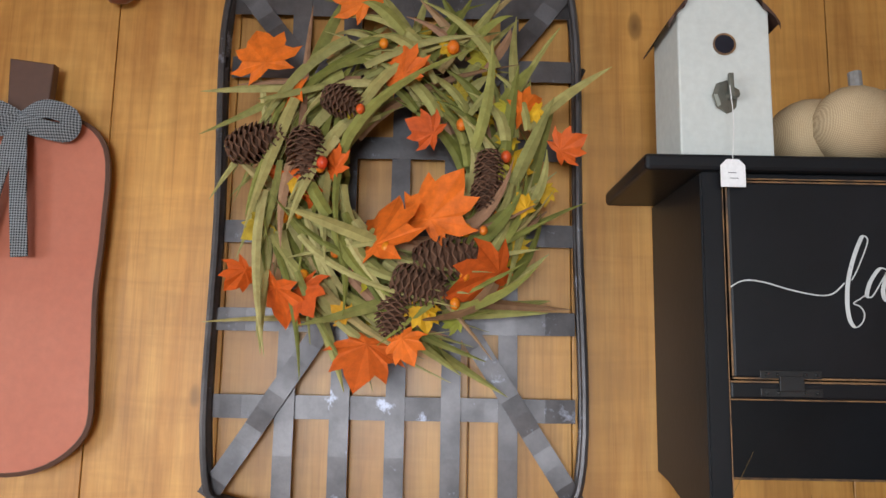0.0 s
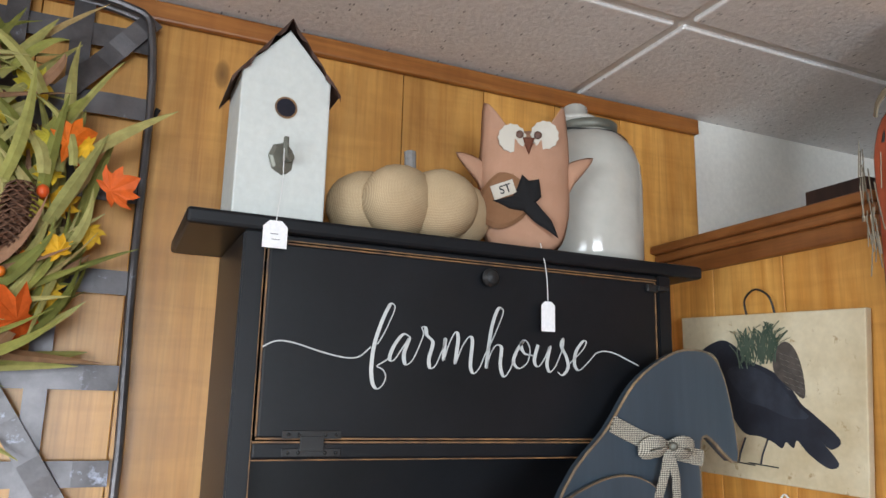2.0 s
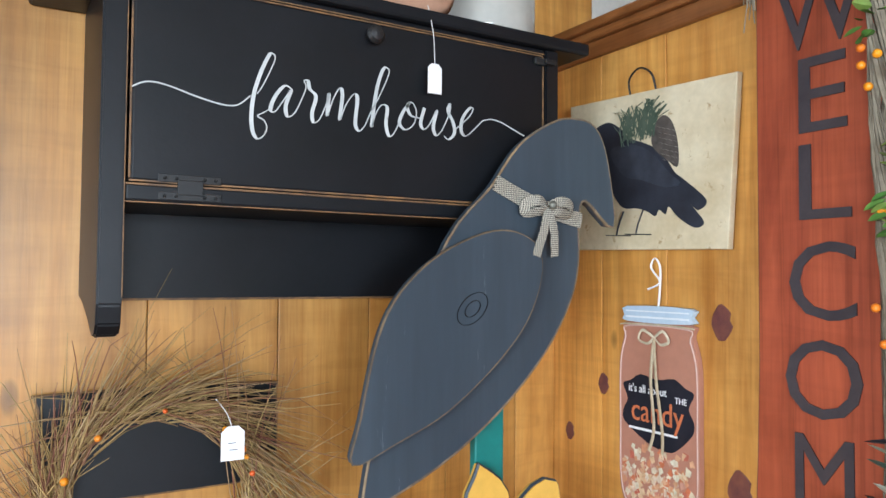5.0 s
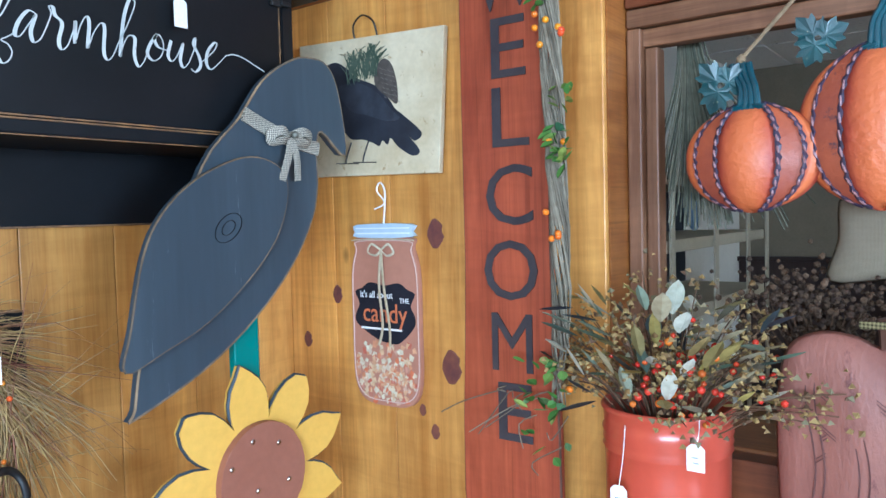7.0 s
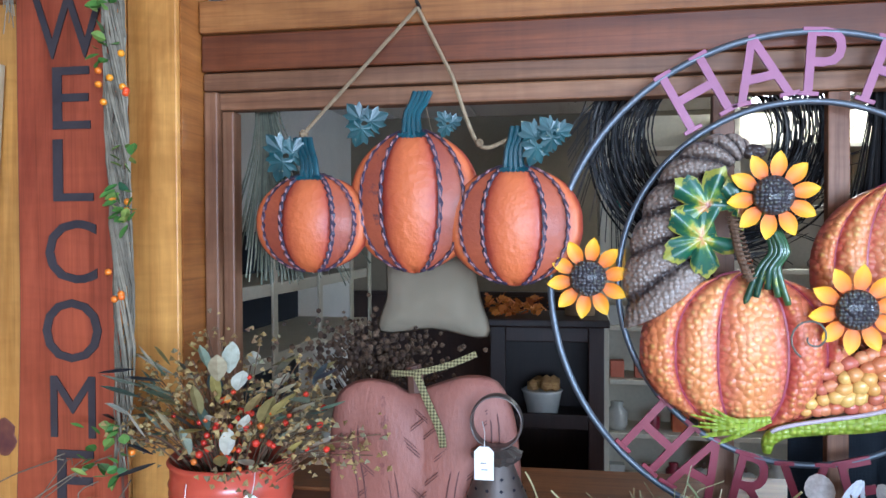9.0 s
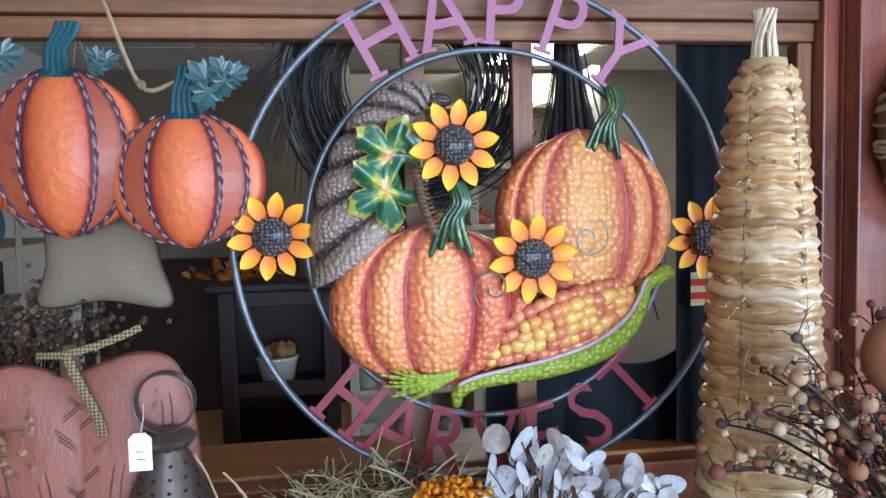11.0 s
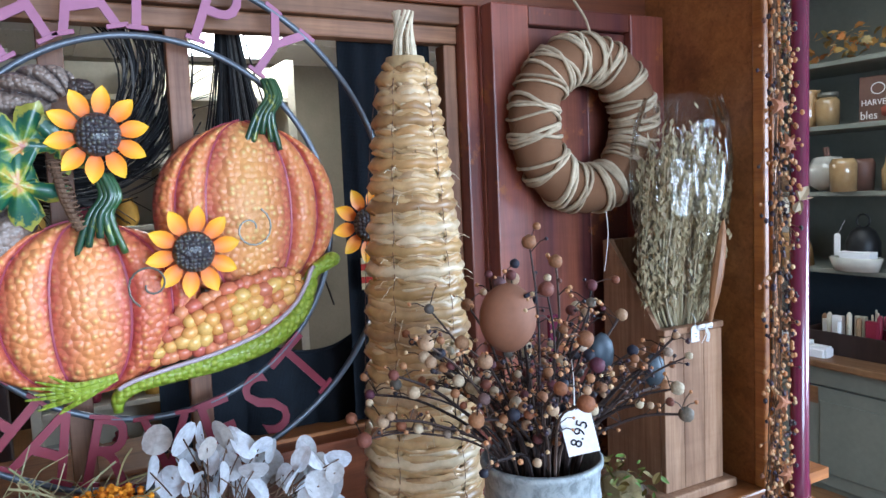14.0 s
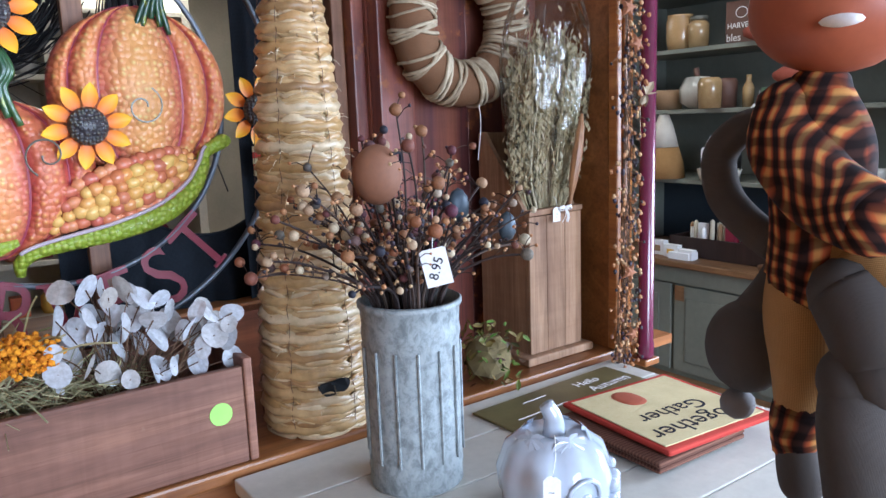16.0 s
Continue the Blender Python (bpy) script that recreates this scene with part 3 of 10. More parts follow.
bm = bmesh.new()
for k in range(5):
    tube(bm, [on_ring(2 * math.pi * i / 40, RW + 0.012 * math.sin(i * 0.9 + k * 2)) + Vector((0, 0.012 * math.cos(i * 0.7 + k), 0)) for i in range(40)], 0.006, 6, True)
part("vine_ring", bm, TWIG, wr)
bm = bmesh.new()


def blade(bm, p, d, length, width, droop, rnd, pull):
    """One long strap-like blade of grass, folded a little along its middle."""
    side = Vector(d).cross(Vector((0, -1, 0.15)))
    if side.length < 1e-3:
        side = Vector((1, 0, 0))
    side.normalize()
    prev = None
    bend = Vector((rnd.uniform(-1, 1), rnd.uniform(-0.3, 0.2), rnd.uniform(-1, 0.4))) * droop + pull
    for i in range(8):
        t = i / 7
        q = Vector(p) + Vector(d) * (length * t) + bend * (length * t * t)
        w = width * (0.55 + 0.45 * math.sin(math.pi * min(1, t + 0.2))) * (1 - t ** 7) + 0.0006
        row = [bm.verts.new(q - side * w), bm.verts.new(q + Vector((0, -w * 0.5, 0))), bm.verts.new(q + side * w)]
        if prev:
            bm.faces.new((prev[0], prev[1], row[1], row[0]))
            bm.faces.new((prev[1], prev[2], row[2], row[1]))
        prev = row


for i in range(330):
    a = rnd.uniform(0, 2 * math.pi)
    out = Vector((math.cos(a), 0, math.sin(a)))
    p = on_ring(a, rnd.uniform(0.10, 0.235)) + Vector((0, rnd.uniform(-0.085, 0.0), 0))
    way = rnd.choice((1, 1, 1, -1))
    turn = a + math.pi / 2 * way + rnd.uniform(-0.25, 0.25)
    d = Vector((math.cos(turn), rnd.uniform(-0.2, 0.1), math.sin(turn))) + out * rnd.uniform(0.0, 0.3)
    if p.z > 0.02 and p.x > -0.02:
        d += Vector((-0.25, 0, 1.3))
    d.normalize()
    blade(bm, p, d, rnd.uniform(0.13, 0.26) * (0.72 if p.x > 0.08 else 1), rnd.uniform(0.005, 0.011), 0.2, rnd, out * rnd.uniform(-0.75, 0.1))
part("dried_grass", bm, GRASS, wr, kind="stuff")


def maple(bm, m, size):
    """A five-lobed leaf with toothed edge, cupped along its ribs."""
    tips = [(-0.5, -0.3), (-0.36, -0.08), (-0.58, -0.02), (-0.8, 0.22), (-0.6, 0.2), (-0.46, 0.3), (-0.52, 0.44), (-0.54, 0.7), (-0.3, 0.6), (-0.24, 0.74), (0.0, 1.02), (0.24, 0.74), (0.3, 0.6), (0.54, 0.7), (0.52, 0.44), (0.46, 0.3), (0.6, 0.2), (0.8, 0.22), (0.58, -0.02), (0.36, -0.08), (0.5, -0.3), (0.18, -0.26), (0.0, -0.16), (-0.18, -0.26)]
    c = bm.verts.new(m @ Vector((0, 0, 0)))
    ring = [bm.verts.new(m @ Vector((x * size, z * size, 0.02 * size * (x * x + z * z) * (1 if i % 2 else -1) - 0.3 * size * x * x - 0.18 * size * z * z))) for i, (x, z) in enumerate(tips)]
    for i in range(len(ring)):
        bm.faces.new((c, ring[i], ring[(i + 1) % len(ring)]))


def facing(p, spin, tip_x, tip_y):
    """A pose at p whose x-y plane faces the -y side, spun and tipped."""
    return Matrix.Translation(p) @ Euler((radians(90) + tip_x, 0, tip_y), "XYZ").to_matrix().to_4x4() @ Matrix.Rotation(spin, 4, "Z")


for x, z, s, sp in ((-0.237, 0.19, 0.085, 0.4), (-0.193, -0.016, 0.085, 2.9), (-0.04, -0.124, 0.115, 0.15), (0.047, -0.08, 0.1, -0.5), (0.162, -0.163, 0.1, 2.3), (-0.199, -0.195, 0.085, 2.7), (-0.157, -0.194, 0.065, -2.4), (-0.048, -0.283, 0.085, 2.9), (0.007, -0.273, 0.05, -2.6), (-0.0, 0.164, 0.065, 0.3), (0.197, 0.111, 0.055, -1.0), (0.05, 0.065, 0.05, 1.2), (0.264, 0.046, 0.05, -1.2), (-0.071, 0.294, 0.07, 0.8), (-0.18, 0.14, 0.05, 1.6), (-0.252, -0.166, 0.05, 2.6), (-0.109, 0.002, 0.05, 0.5)):
    bm = bmesh.new()
    maple(bm, facing((x, -0.095 + 0.1 * abs(x), z), sp, rnd.uniform(-0.8, 0.6), rnd.uniform(-0.8, 0.8)), s)
    part("orange_leaf", bm, MAPLE, wr, "bright orange silk maple leaf")
bm = bmesh.new()
for i in range(34):
    a = rnd.uniform(0, 2 * math.pi)
    bm = bmesh.new()
    maple(bm, facing(on_ring(a, rnd.uniform(0.14, 0.25)) + Vector((0, rnd.uniform(-0.09, -0.03), 0)), rnd.uniform(0, 6.3), rnd.uniform(-0.6, 0.6), rnd.uniform(-0.6, 0.6)), rnd.uniform(0.025, 0.05) if i else 0.09)
    part("yellow_leaf", bm, YELLOW_LEAF, wr, "yellow green silk leaf")
spots = []
for i in range(24):
    a = rnd.uniform(0, 2 * math.pi)
    spots.append(sized(on_ring(a, rnd.uniform(0.11, 0.24)) + Vector((0, rnd.uniform(-0.1, -0.06), 0)), rnd.uniform(0.006, 0.011)))
bits("berry", ball(1, 2, 1, 1, 1.2), BERRY, wr, spots)


def pine_cone(parent, p, d, length, r, name="pine_cone"):
    bm = bmesh.new()
    m = aim(p, d)
    rows_ = 11
    for i in range(rows_):
        t = (i + 0.5) / rows_
        rr = r * math.sin(math.pi * (0.18 + 0.78 * t)) ** 0.8
        for k in range(9):
            a = 2 * math.pi * (k + 0.5 * (i % 2)) / 9
            c = Vector((t * length, rr * math.cos(a), rr * math.sin(a)))
            o = Vector((0.35, math.cos(a), math.sin(a))).normalized()
            s = o.cross(Vector((1, 0, 0))).normalized() * rr * 0.38
            q = [c - o * rr * 0.4 - s * 0.5, c - o * rr * 0.4 + s * 0.5, c + s, c + o * 0.006 + Vector((0.004, 0, 0)), c - s]
            vs = [bm.verts.new(m @ v) for v in q]
            bm.faces.new(vs)
            w = [bm.verts.new(m @ (v + Vector((-0.0025, 0, 0)))) for v in q]
            bm.faces.new(w[::-1])
            for j in range(5):
                bm.faces.new((vs[j], w[j], w[(j + 1) % 5], vs[(j + 1) % 5]))
    tube(bm, [m @ Vector((t * length, 0, 0)) for t in (0.02, 0.3, 0.7, 0.95)], [r * 0.3, r * 0.75, r * 0.6, r * 0.2], 8)
    return part(name, bm, CONE, parent)


for p, d, ln, r in (((-0.29, -0.075, 0.031), (1, -0.1, 0.35), 0.1, 0.029), ((-0.162, -0.075, 0.074), (0.05, -0.1, -1), 0.095, 0.03), ((0.023, -0.075, -0.153), (1, -0.1, 0.2), 0.115, 0.035), ((-0.011, -0.075, -0.177), (1, -0.1, -0.25), 0.095, 0.033), ((-0.001, -0.075, -0.203), (-0.2, -0.1, -1), 0.07, 0.026), ((0.143, -0.075, 0.041), (0.05, -0.1, -1), 0.085, 0.022), ((0.135, -0.075, -0.007), (0.1, -0.1, -1), 0.06, 0.02), ((-0.135, -0.075, 0.133), (0.8, -0.1, -0.3), 0.07, 0.024)):
    pine_cone(wr, p, d, ln, r)

# black wall cabinet
cab = thing("wall_cabinet", 0.79, 1.097, 1.375, "black rubbed wooden wall cabinet with farmhouse lettering on its door", "cabinet")


def cpart(name, bm, material, label="", parent=None):
    ob = part(name, bm, material, parent or cab, label)
    return ob


cpart("top_shelf", boxes(((-0.49, -0.012, 0.532), (0.478, 0.262, 0.557)), bevel=0.006), BLACK_WOOD)
for s, a, b in ((-1, -0.405, -0.372), (1, 0.376, 0.408)):
    prof = [(0.0, 0.532), (0.0, 0.05), (0.006, 0.022), (0.022, 0.006), (0.05, 0.002), (0.12, 0.03), (0.2, 0.05), (0.262, 0.055), (0.262, 0.532)]
    bm = bmesh.new()
    f = [bm.verts.new((a, y, z)) for y, z in prof]
    g = [bm.verts.new((b, y, z)) for y, z in prof]
    bm.faces.new(f)
    bm.faces.new(g[::-1])
    for i in range(len(prof)):
        bm.faces.new((f[i], f[i - 1], g[i - 1], g[i]))
    bmesh.ops.bevel(bm, geom=bm.edges[:], offset=0.003, segments=2, affect="EDGES")
    cpart("side_panel", bm, BLACK_WOOD)
cpart("back_panel", boxes(((-0.372, 0.24, 0.05), (0.376, 0.258, 0.53)), bevel=0.002), BLACK_WOOD)
cpart("bottom_rail", boxes(((-0.371, 0.0, 0.196), (0.375, 0.235, 0.222)), bevel=0.004), BLACK_WOOD)
cpart("top_rail", boxes(((-0.371, 0.004, 0.522), (0.375, 0.05, 0.5315)), bevel=0.002), BLACK_WOOD)
door = cpart("door", boxes(((-0.366, 0.001, 0.225), (0.37, 0.02, 0.519)), bevel=0.005), BLACK_WOOD)
bm = boxes(((-0.3665, 0.0, 0.2245), (0.3705, 0.003, 0.2275)), ((-0.366, 0.0, 0.5165), (0.37, 0.003, 0.519)), ((-0.3675, 0.0, 0.229), (-0.3648, 0.003, 0.516)), ((0.3688, 0.0, 0.229), (0.3712, 0.003, 0.516)), ((-0.371, -0.001, 0.2195), (0.375, 0.001, 0.2225)), ((-0.373, -0.001, 0.06), (-0.3715, 0.001, 0.52)), ((-0.37, 0.237, 0.0485), (0.374, 0.2395, 0.0525)), ((-0.371, 0.002, 0.5215), (0.375, 0.0038, 0.5238)), ((-0.371, -0.001, 0.1945), (0.375, 0.001, 0.1965)), bevel=0.0006)
cpart("worn_edge", bm, WORN_EDGE, "rubbed bare wood edge", door)
bm = bmesh.new()
lathe(bm, [(0.006, 0), (0.007, 0.008), (0.015, 0.014), (0.016, 0.02), (0.011, 0.026), (0.003, 0.028)], 20)
ob = cpart("knob", bm, BLACK_IRON, "", door)
ob.data.transform(pose(0.006, 0.001, 0.493, 90, 0, 0))
for x in (-0.283, 0.28):
    bm = boxes(((x - 0.045, -0.002, 0.226), (x + 0.045, 0.0, 0.238)), ((x - 0.045, -0.002, 0.2), (x + 0.045, 0.0, 0.212)), ((x - 0.018, -0.004, 0.208), (x + 0.018, 0.0, 0.23)), bevel=0.001)
    for dx in (-0.036, -0.02, 0.02, 0.036):
        for dz in (0.232, 0.206):
            blob(bm, (x + dx, -0.003, dz), 0.003, 1)
    cpart("hinge", bm, BLACK_IRON, "black iron hinge", door)
cpart("catch", boxes(((0.345, -0.008, 0.498), (0.372, 0.0, 0.512)), ((0.366, -0.014, 0.5), (0.392, -0.002, 0.51)), bevel=0.002), BLACK_IRON, "black iron catch", door)

# the hand-lettered word, one brush stroke per letter
LETTER_PAINT = paint("white_stencil_paint", (0.50, 0.53, 0.53), (0.64, 0.66, 0.65), 90, 0.6, spot=(0.2, 0.21, 0.21), spot_at=0.62, spot_scale=60)
SWASH = [(-142, 25), (-129, 32), (-115, 34), (-93, 30), (-62, 20), (-35, 13), (-15, 10), (1, 13), (17, 27)]
LETTERS = {
    "f": [(27, 31), (35, 44), (47, 70), (53, 88), (47, 94), (40, 83), (30, 58), (22, 29), (19, -3), (21, -24), (26, -34), (32, -35), (39, -28), (42, -17), (37, -7), (28, -2), (37, 4), (46, 10)],
    "a": [(79, 43), (68, 47), (54, 30), (47, 10), (54, 7), (66, 24), (78, 42), (70, 17), (73, 1), (83, 6), (92, 23)],
    "r": [(92, 23), (101, 47), (98, 58), (104, 58), (107, 46), (117, 35), (111, 9), (114, -5), (124, 2), (136, 31)],
    "m": [(136, 31), (138, 42), (136, 7), (144, 32), (155, 52), (160, 42), (156, 2), (166, 27), (179, 45), (185, 38), (182, 0), (188, -13), (198, -4), (207, 16)],
    "h": [(207, 16), (223, 46), (239, 83), (237, 93), (229, 90), (218, 56), (210, -4), (217, 17), (227, 32), (237, 28), (235, 1), (241, -18), (251, -10), (259, 7)],
    "o": [(278, 41), (265, 23), (259, 5), (270, -5), (285, 5), (290, 26), (282, 41), (273, 35), (279, 20), (296, 16)],
    "u": [(305, 34), (298, 8), (305, -2), (316, 9), (328, 32), (322, 3), (328, -11), (339, -1)],
    "s": [(339, -1), (353, 29), (355, 45), (350, 33), (360, 14), (363, -4), (352, -16), (343, -11)],
    "e": [(367, 4), (392, 26), (400, 40), (393, 41), (379, 23), (376, 2), (384, -8), (397, 0), (419, 21)],
}
TAIL = [(419, 21), (437, 25), (459, 21), (483, 11), (509, 0)]


def brush(name, pts, thick, thin):
    pts = spline([(0.575 - 0.79 + x * 0.00106, -0.0012, 0.338 + z * 0.00104 + x * 0.00004) for x, z in pts], 6)
    bm = bmesh.new()
    prev = None
    for i, p in enumerate(pts):
        d = (pts[min(i + 1, len(pts) - 1)] - pts[max(i - 1, 0)]).normalized()
        w = thin + (thick - thin) * max(0.0, -d.z) ** 1.2
        s = Vector((-d.z, 0, d.x)) * w
        row = [bm.verts.new(p + s), bm.verts.new(p - s), bm.verts.new(p - s + Vector((0, 0.001, 0))), bm.verts.new(p + s + Vector((0, 0.001, 0)))]
        if prev:
            for k in range(4):
                bm.faces.new((prev[k], prev[(k + 1) % 4], row[(k + 1) % 4], row[k]))
        prev = row
    part(name, bm, LETTER_PAINT, door, "white hand-lettered stroke")


brush("swash", SWASH, 0.0013, 0.001)
for ch in LETTERS:
    brush("letter", LETTERS[ch], 0.0031, 0.0009)
brush("swash", TAIL, 0.0013, 0.001)

# birdhouse
BIRD_WHITE = paint("chalky_pale_blue_paint", (0.58, 0.61, 0.58), (0.66, 0.68, 0.64), 18, 0.7)
RUST_TIN = paint("rusty_tin", (0.05, 0.03, 0.025), (0.11, 0.06, 0.045), 40, 0.55, metal=0.5)
bh = thing("birdhouse", 0.44, 1.125, 1.932, "pale blue wooden birdhouse with scalloped tin roof on a black cabinet", "birdhouse")
gable = [(-0.073, 0.0), (0.073, 0.0), (0.073, 0.247), (0.0, 0.328), (-0.073, 0.247)]
part("body", board(bmesh.new(), gable, 0.13, 0.003), BIRD_WHITE, bh)
for s in (-1, 1):
    bm = bmesh.new()
    a, b = Vector((0, 0, 0.344)), Vector((s * 0.089, 0, 0.226))
    n = 10
    rows_ = []
    for i in range(n + 1):
        t = i / n
        p = a.lerp(b, t)
        y = -0.012 + 0.006 * abs(math.sin(t * math.pi * 3.5))
        rows_.append([bm.verts.new((p.x, y, p.z - 0.012 * abs(math.sin(t * math.pi * 3.5)))), bm.verts.new((p.x, y, p.z)), bm.verts.new((p.x, 0.142, p.z)), bm.verts.new((p.x, 0.142, p.z - 0.004))])
    for q, r in zip(rows_, rows_[1:]):
        for k in range(3):
            bm.faces.new((q[k], q[k + 1], r[k + 1], r[k]))
    part("roof", bm, RUST_TIN, bh, "dark scalloped tin roof")
bm = lathe(bmesh.new(), [(0.0155, 0), (0.0175, 0.0), (0.0185, 0.0035), (0.0155, 0.0035)], 24, cap=False)
ob = part("entrance_ring", bm, WORN_EDGE, bh)
ob.data.transform(pose(0, 0.001, 0.19, 90, 0, 0))
ob = part("entrance_hole", lathe(bmesh.new(), [(0.0155, 0.0), (0.0155, 0.002)], 24), INK, bh, "dark round entrance")
ob.data.transform(pose(0, -0.0005, 0.19, 90, 0, 0))
PEWTER = paint("old_pewter", (0.16, 0.16, 0.13), (0.27, 0.27, 0.23), 50, 0.5, metal=0.6)
bm = lathe(bmesh.new(), [(0.027, 0), (0.027, 0.003), (0.022, 0.006), (0.008, 0.008), (0.008, 0.022), (0.0055, 0.024)], 8)
ob = part("rosette", bm, PEWTER, bh)
ob.data.transform(pose(0, 0, 0.103, 90, 0, 22.5))
part("perch", boxes(((-0.004, -0.026, 0.098), (0.004, -0.018, 0.134)), bevel=0.002), PEWTER, bh)
price_tag(0.428, 1.079, 1.922, (0.437, 1.1, 2.045), w=0.037, h=0.042)

# fabric pumpkin
CREAM_CLOTH = cloth("cream_knit", (0.40, 0.29, 0.17), (0.58, 0.45, 0.28), 900)
fp = thing("fabric_pumpkin", 0.69, 1.205, 1.932, "squat cream fabric pumpkin with short wrapped stem on a black cabinet", "pumpkin")
for k in range(7):
    a = 2 * math.pi * (k + 0.62) / 7
    bm = bmesh.new()
    vs = blob(bm, (0, 0, 0), 1, 3)
    for v in vs:
        crease = 1 + 0.03 * noise.noise(v.co * 3.1 + Vector((k, 0, 0)))
        v.co = Vector((v.co.x * 0.076, v.co.y * 0.066, v.co.z * 0.060)) * crease
        v.co += Vector((0.08, 0, 0.059))
    bm.transform(Matrix.Rotation(a, 4, "Z"))
    part("lobe", bm, CREAM_CLOTH, fp, smooth=True)
bm = tube(bmesh.new(), [(0, 0, 0.10), (0.002, 0, 0.13), (0.0, 0, 0.17)], 0.011, 10)
part("crown", ball(0.07, 2, 1, 1, 0.5), CREAM_CLOTH, fp, smooth=True, m=Matrix.Translation((0, 0, 0.075)))
part("stem", bm, islands("grey_wrapped_stem", [(0.0, (0.2, 0.19, 0.19)), (1.0, (0.3, 0.29, 0.28))]), fp, "grey wrapped stem")

# stuffed owl
OWL_CLOTH = cloth("tan_pink_felt", (0.44, 0.24, 0.155), (0.55, 0.33, 0.22), 1400)
owl = thing("stuffed_owl", 0.893, 1.135, 1.932, "tan stuffed felt owl holding a black bat on a cabinet", "soft toy", turn=-20)
body = outline([(-0.05, 0.0), (0.05, 0.0), (0.078, 0.05), (0.082, 0.13), (0.08, 0.2), (0.072, 0.262), (0.055, 0.235), (0.0, 0.212), (-0.052, 0.232), (-0.075, 0.262), (-0.08, 0.2), (-0.083, 0.12), (-0.078, 0.04)], 5)
bm = puff(bmesh.new(), body, 0.045, 7)
puff(bm, body, -0.03, 5)
part("body", bm, OWL_CLOTH, owl, smooth=True)
WHITE_FELT = cloth("white_felt", (0.62, 0.58, 0.5), (0.72, 0.68, 0.6), 1500)
for s in (-1, 1):
    bm = bmesh.new()
    disc = [((0.031 + 0.003 * (i % 2)) * math.cos(2 * math.pi * i / 26) * 0.76 + s * 0.029, 0.19 + s * 0.004 + (0.024 + 0.002 * (i % 2)) * math.sin(2 * math.pi * i / 26)) for i in range(26)]
    eye = part("eye", board(bm, disc, 0.0025, y0=-0.0425), WHITE_FELT, owl, "white felt eye patch")
    bm = bmesh.new()
    blob(bm, (s * 0.016, -0.0455, 0.192), 0.0072, 2, 1, 0.4, 1)
    part("button", bm, DARK_BROWN, eye, smooth=True)
    bm = puff(bmesh.new(), outline([(s * 0.07, 0.15), (s * 0.125, 0.168), (s * 0.09, 0.12), (s * 0.075, 0.1)], 4), 0.012, 4, y0=-0.006)
    part("wing", bm, OWL_CLOTH, owl, smooth=True)
part("beak", puff(bmesh.new(), [(-0.011, 0.188), (0.011, 0.188), (0.0, 0.155)], 0.008, 3, y0=-0.043), cloth("brown_felt", (0.14, 0.05, 0.03), (0.2, 0.08, 0.05), 1400), owl)
part("patch", puff(bmesh.new(), outline([(-0.095, 0.06), (-0.055, 0.125), (0.0, 0.12), (0.0, 0.06), (-0.05, 0.03)], 4), 0.012, 4, y0=-0.036), cloth("rust_felt", (0.24, 0.12, 0.06), (0.32, 0.17, 0.09), 1400), owl, "brown felt pumpkin patch")
part("label_patch", board(bmesh.new(), [(-0.06, 0.075), (-0.022, 0.09), (-0.03, 0.112), (-0.068, 0.098)], 0.002, y0=-0.05), WHITE_FELT, owl)
words("lettering", "ST", 0.02, Matrix.Translation((-0.042, -0.0515, 0.094)) @ Matrix.Rotation(radians(-20), 4, "Y") @ FACE_S, INK, owl, 0.0006)
BLACK_FELT = cloth("black_felt", (0.012, 0.012, 0.013), (0.025, 0.025, 0.027), 1500)
part("bat", puff(bmesh.new(), [(-0.065, 0.075), (-0.03, 0.085), (-0.02, 0.1), (-0.012, 0.122), (0.0, 0.112), (0.018, 0.115), (0.022, 0.085), (0.012, 0.075), (0.04, 0.045), (0.052, 0.015), (0.03, 0.03), (0.012, 0.04), (-0.01, 0.06), (-0.035, 0.062)], 0.01, 4, y0=-0.046), BLACK_FELT, owl, "small black felt bat")
price_tag(0.908, 1.078, 1.835, (0.9, 1.09, 1.94), w=0.027, h=0.052, marks=False)

owl.matrix_basis = owl.matrix_basis @ Matrix.Diagonal((1.04, 1, 1.09, 1))
fp.matrix_basis = fp.matrix_basis @ Matrix.Diagonal((1, 1, 1.06, 1))

# stoneware jug with wire bail
GLAZE = paint("grey_cream_glaze", (0.47, 0.46, 0.41), (0.52, 0.51, 0.46), 8, 0.12, coat=0.6)
jug = thing("stoneware_jug", 1.105, 1.235, 1.932, "grey cream glazed stoneware jar with wire bail on a black cabinet", "jar")
part("body", lathe(bmesh.new(), [(0.09, 0.0), (0.108, 0.004), (0.112, 0.02), (0.113, 0.16), (0.110, 0.2), (0.098, 0.235), (0.075, 0.262), (0.058, 0.272), (0.055, 0.285)], 40), GLAZE, jug, smooth=True)
jug.matrix_basis = jug.matrix_basis @ Matrix.Diagonal((1, 1, 1.07, 1))
part("collar", lathe(bmesh.new(), [(0.056, 0.272), (0.064, 0.274), (0.064, 0.29), (0.056, 0.292)], 36), PEWTER, jug, smooth=True)
part("lid", lathe(bmesh.new(), [(0.05, 0.29), (0.05, 0.298), (0.03, 0.302), (0.026, 0.325), (0.02, 0.33)], 28), GLAZE, jug, smooth=True).location.x = -0.03
part("wire_bail", tube(bmesh.new(), spline([(-0.064, 0, 0.282), (-0.09, -0.02, 0.27), (0, -0.075, 0.262), (0.09, -0.02, 0.27), (0.064, 0, 0.282)], 6), 0.0018, 6), BLACK_IRON, jug)

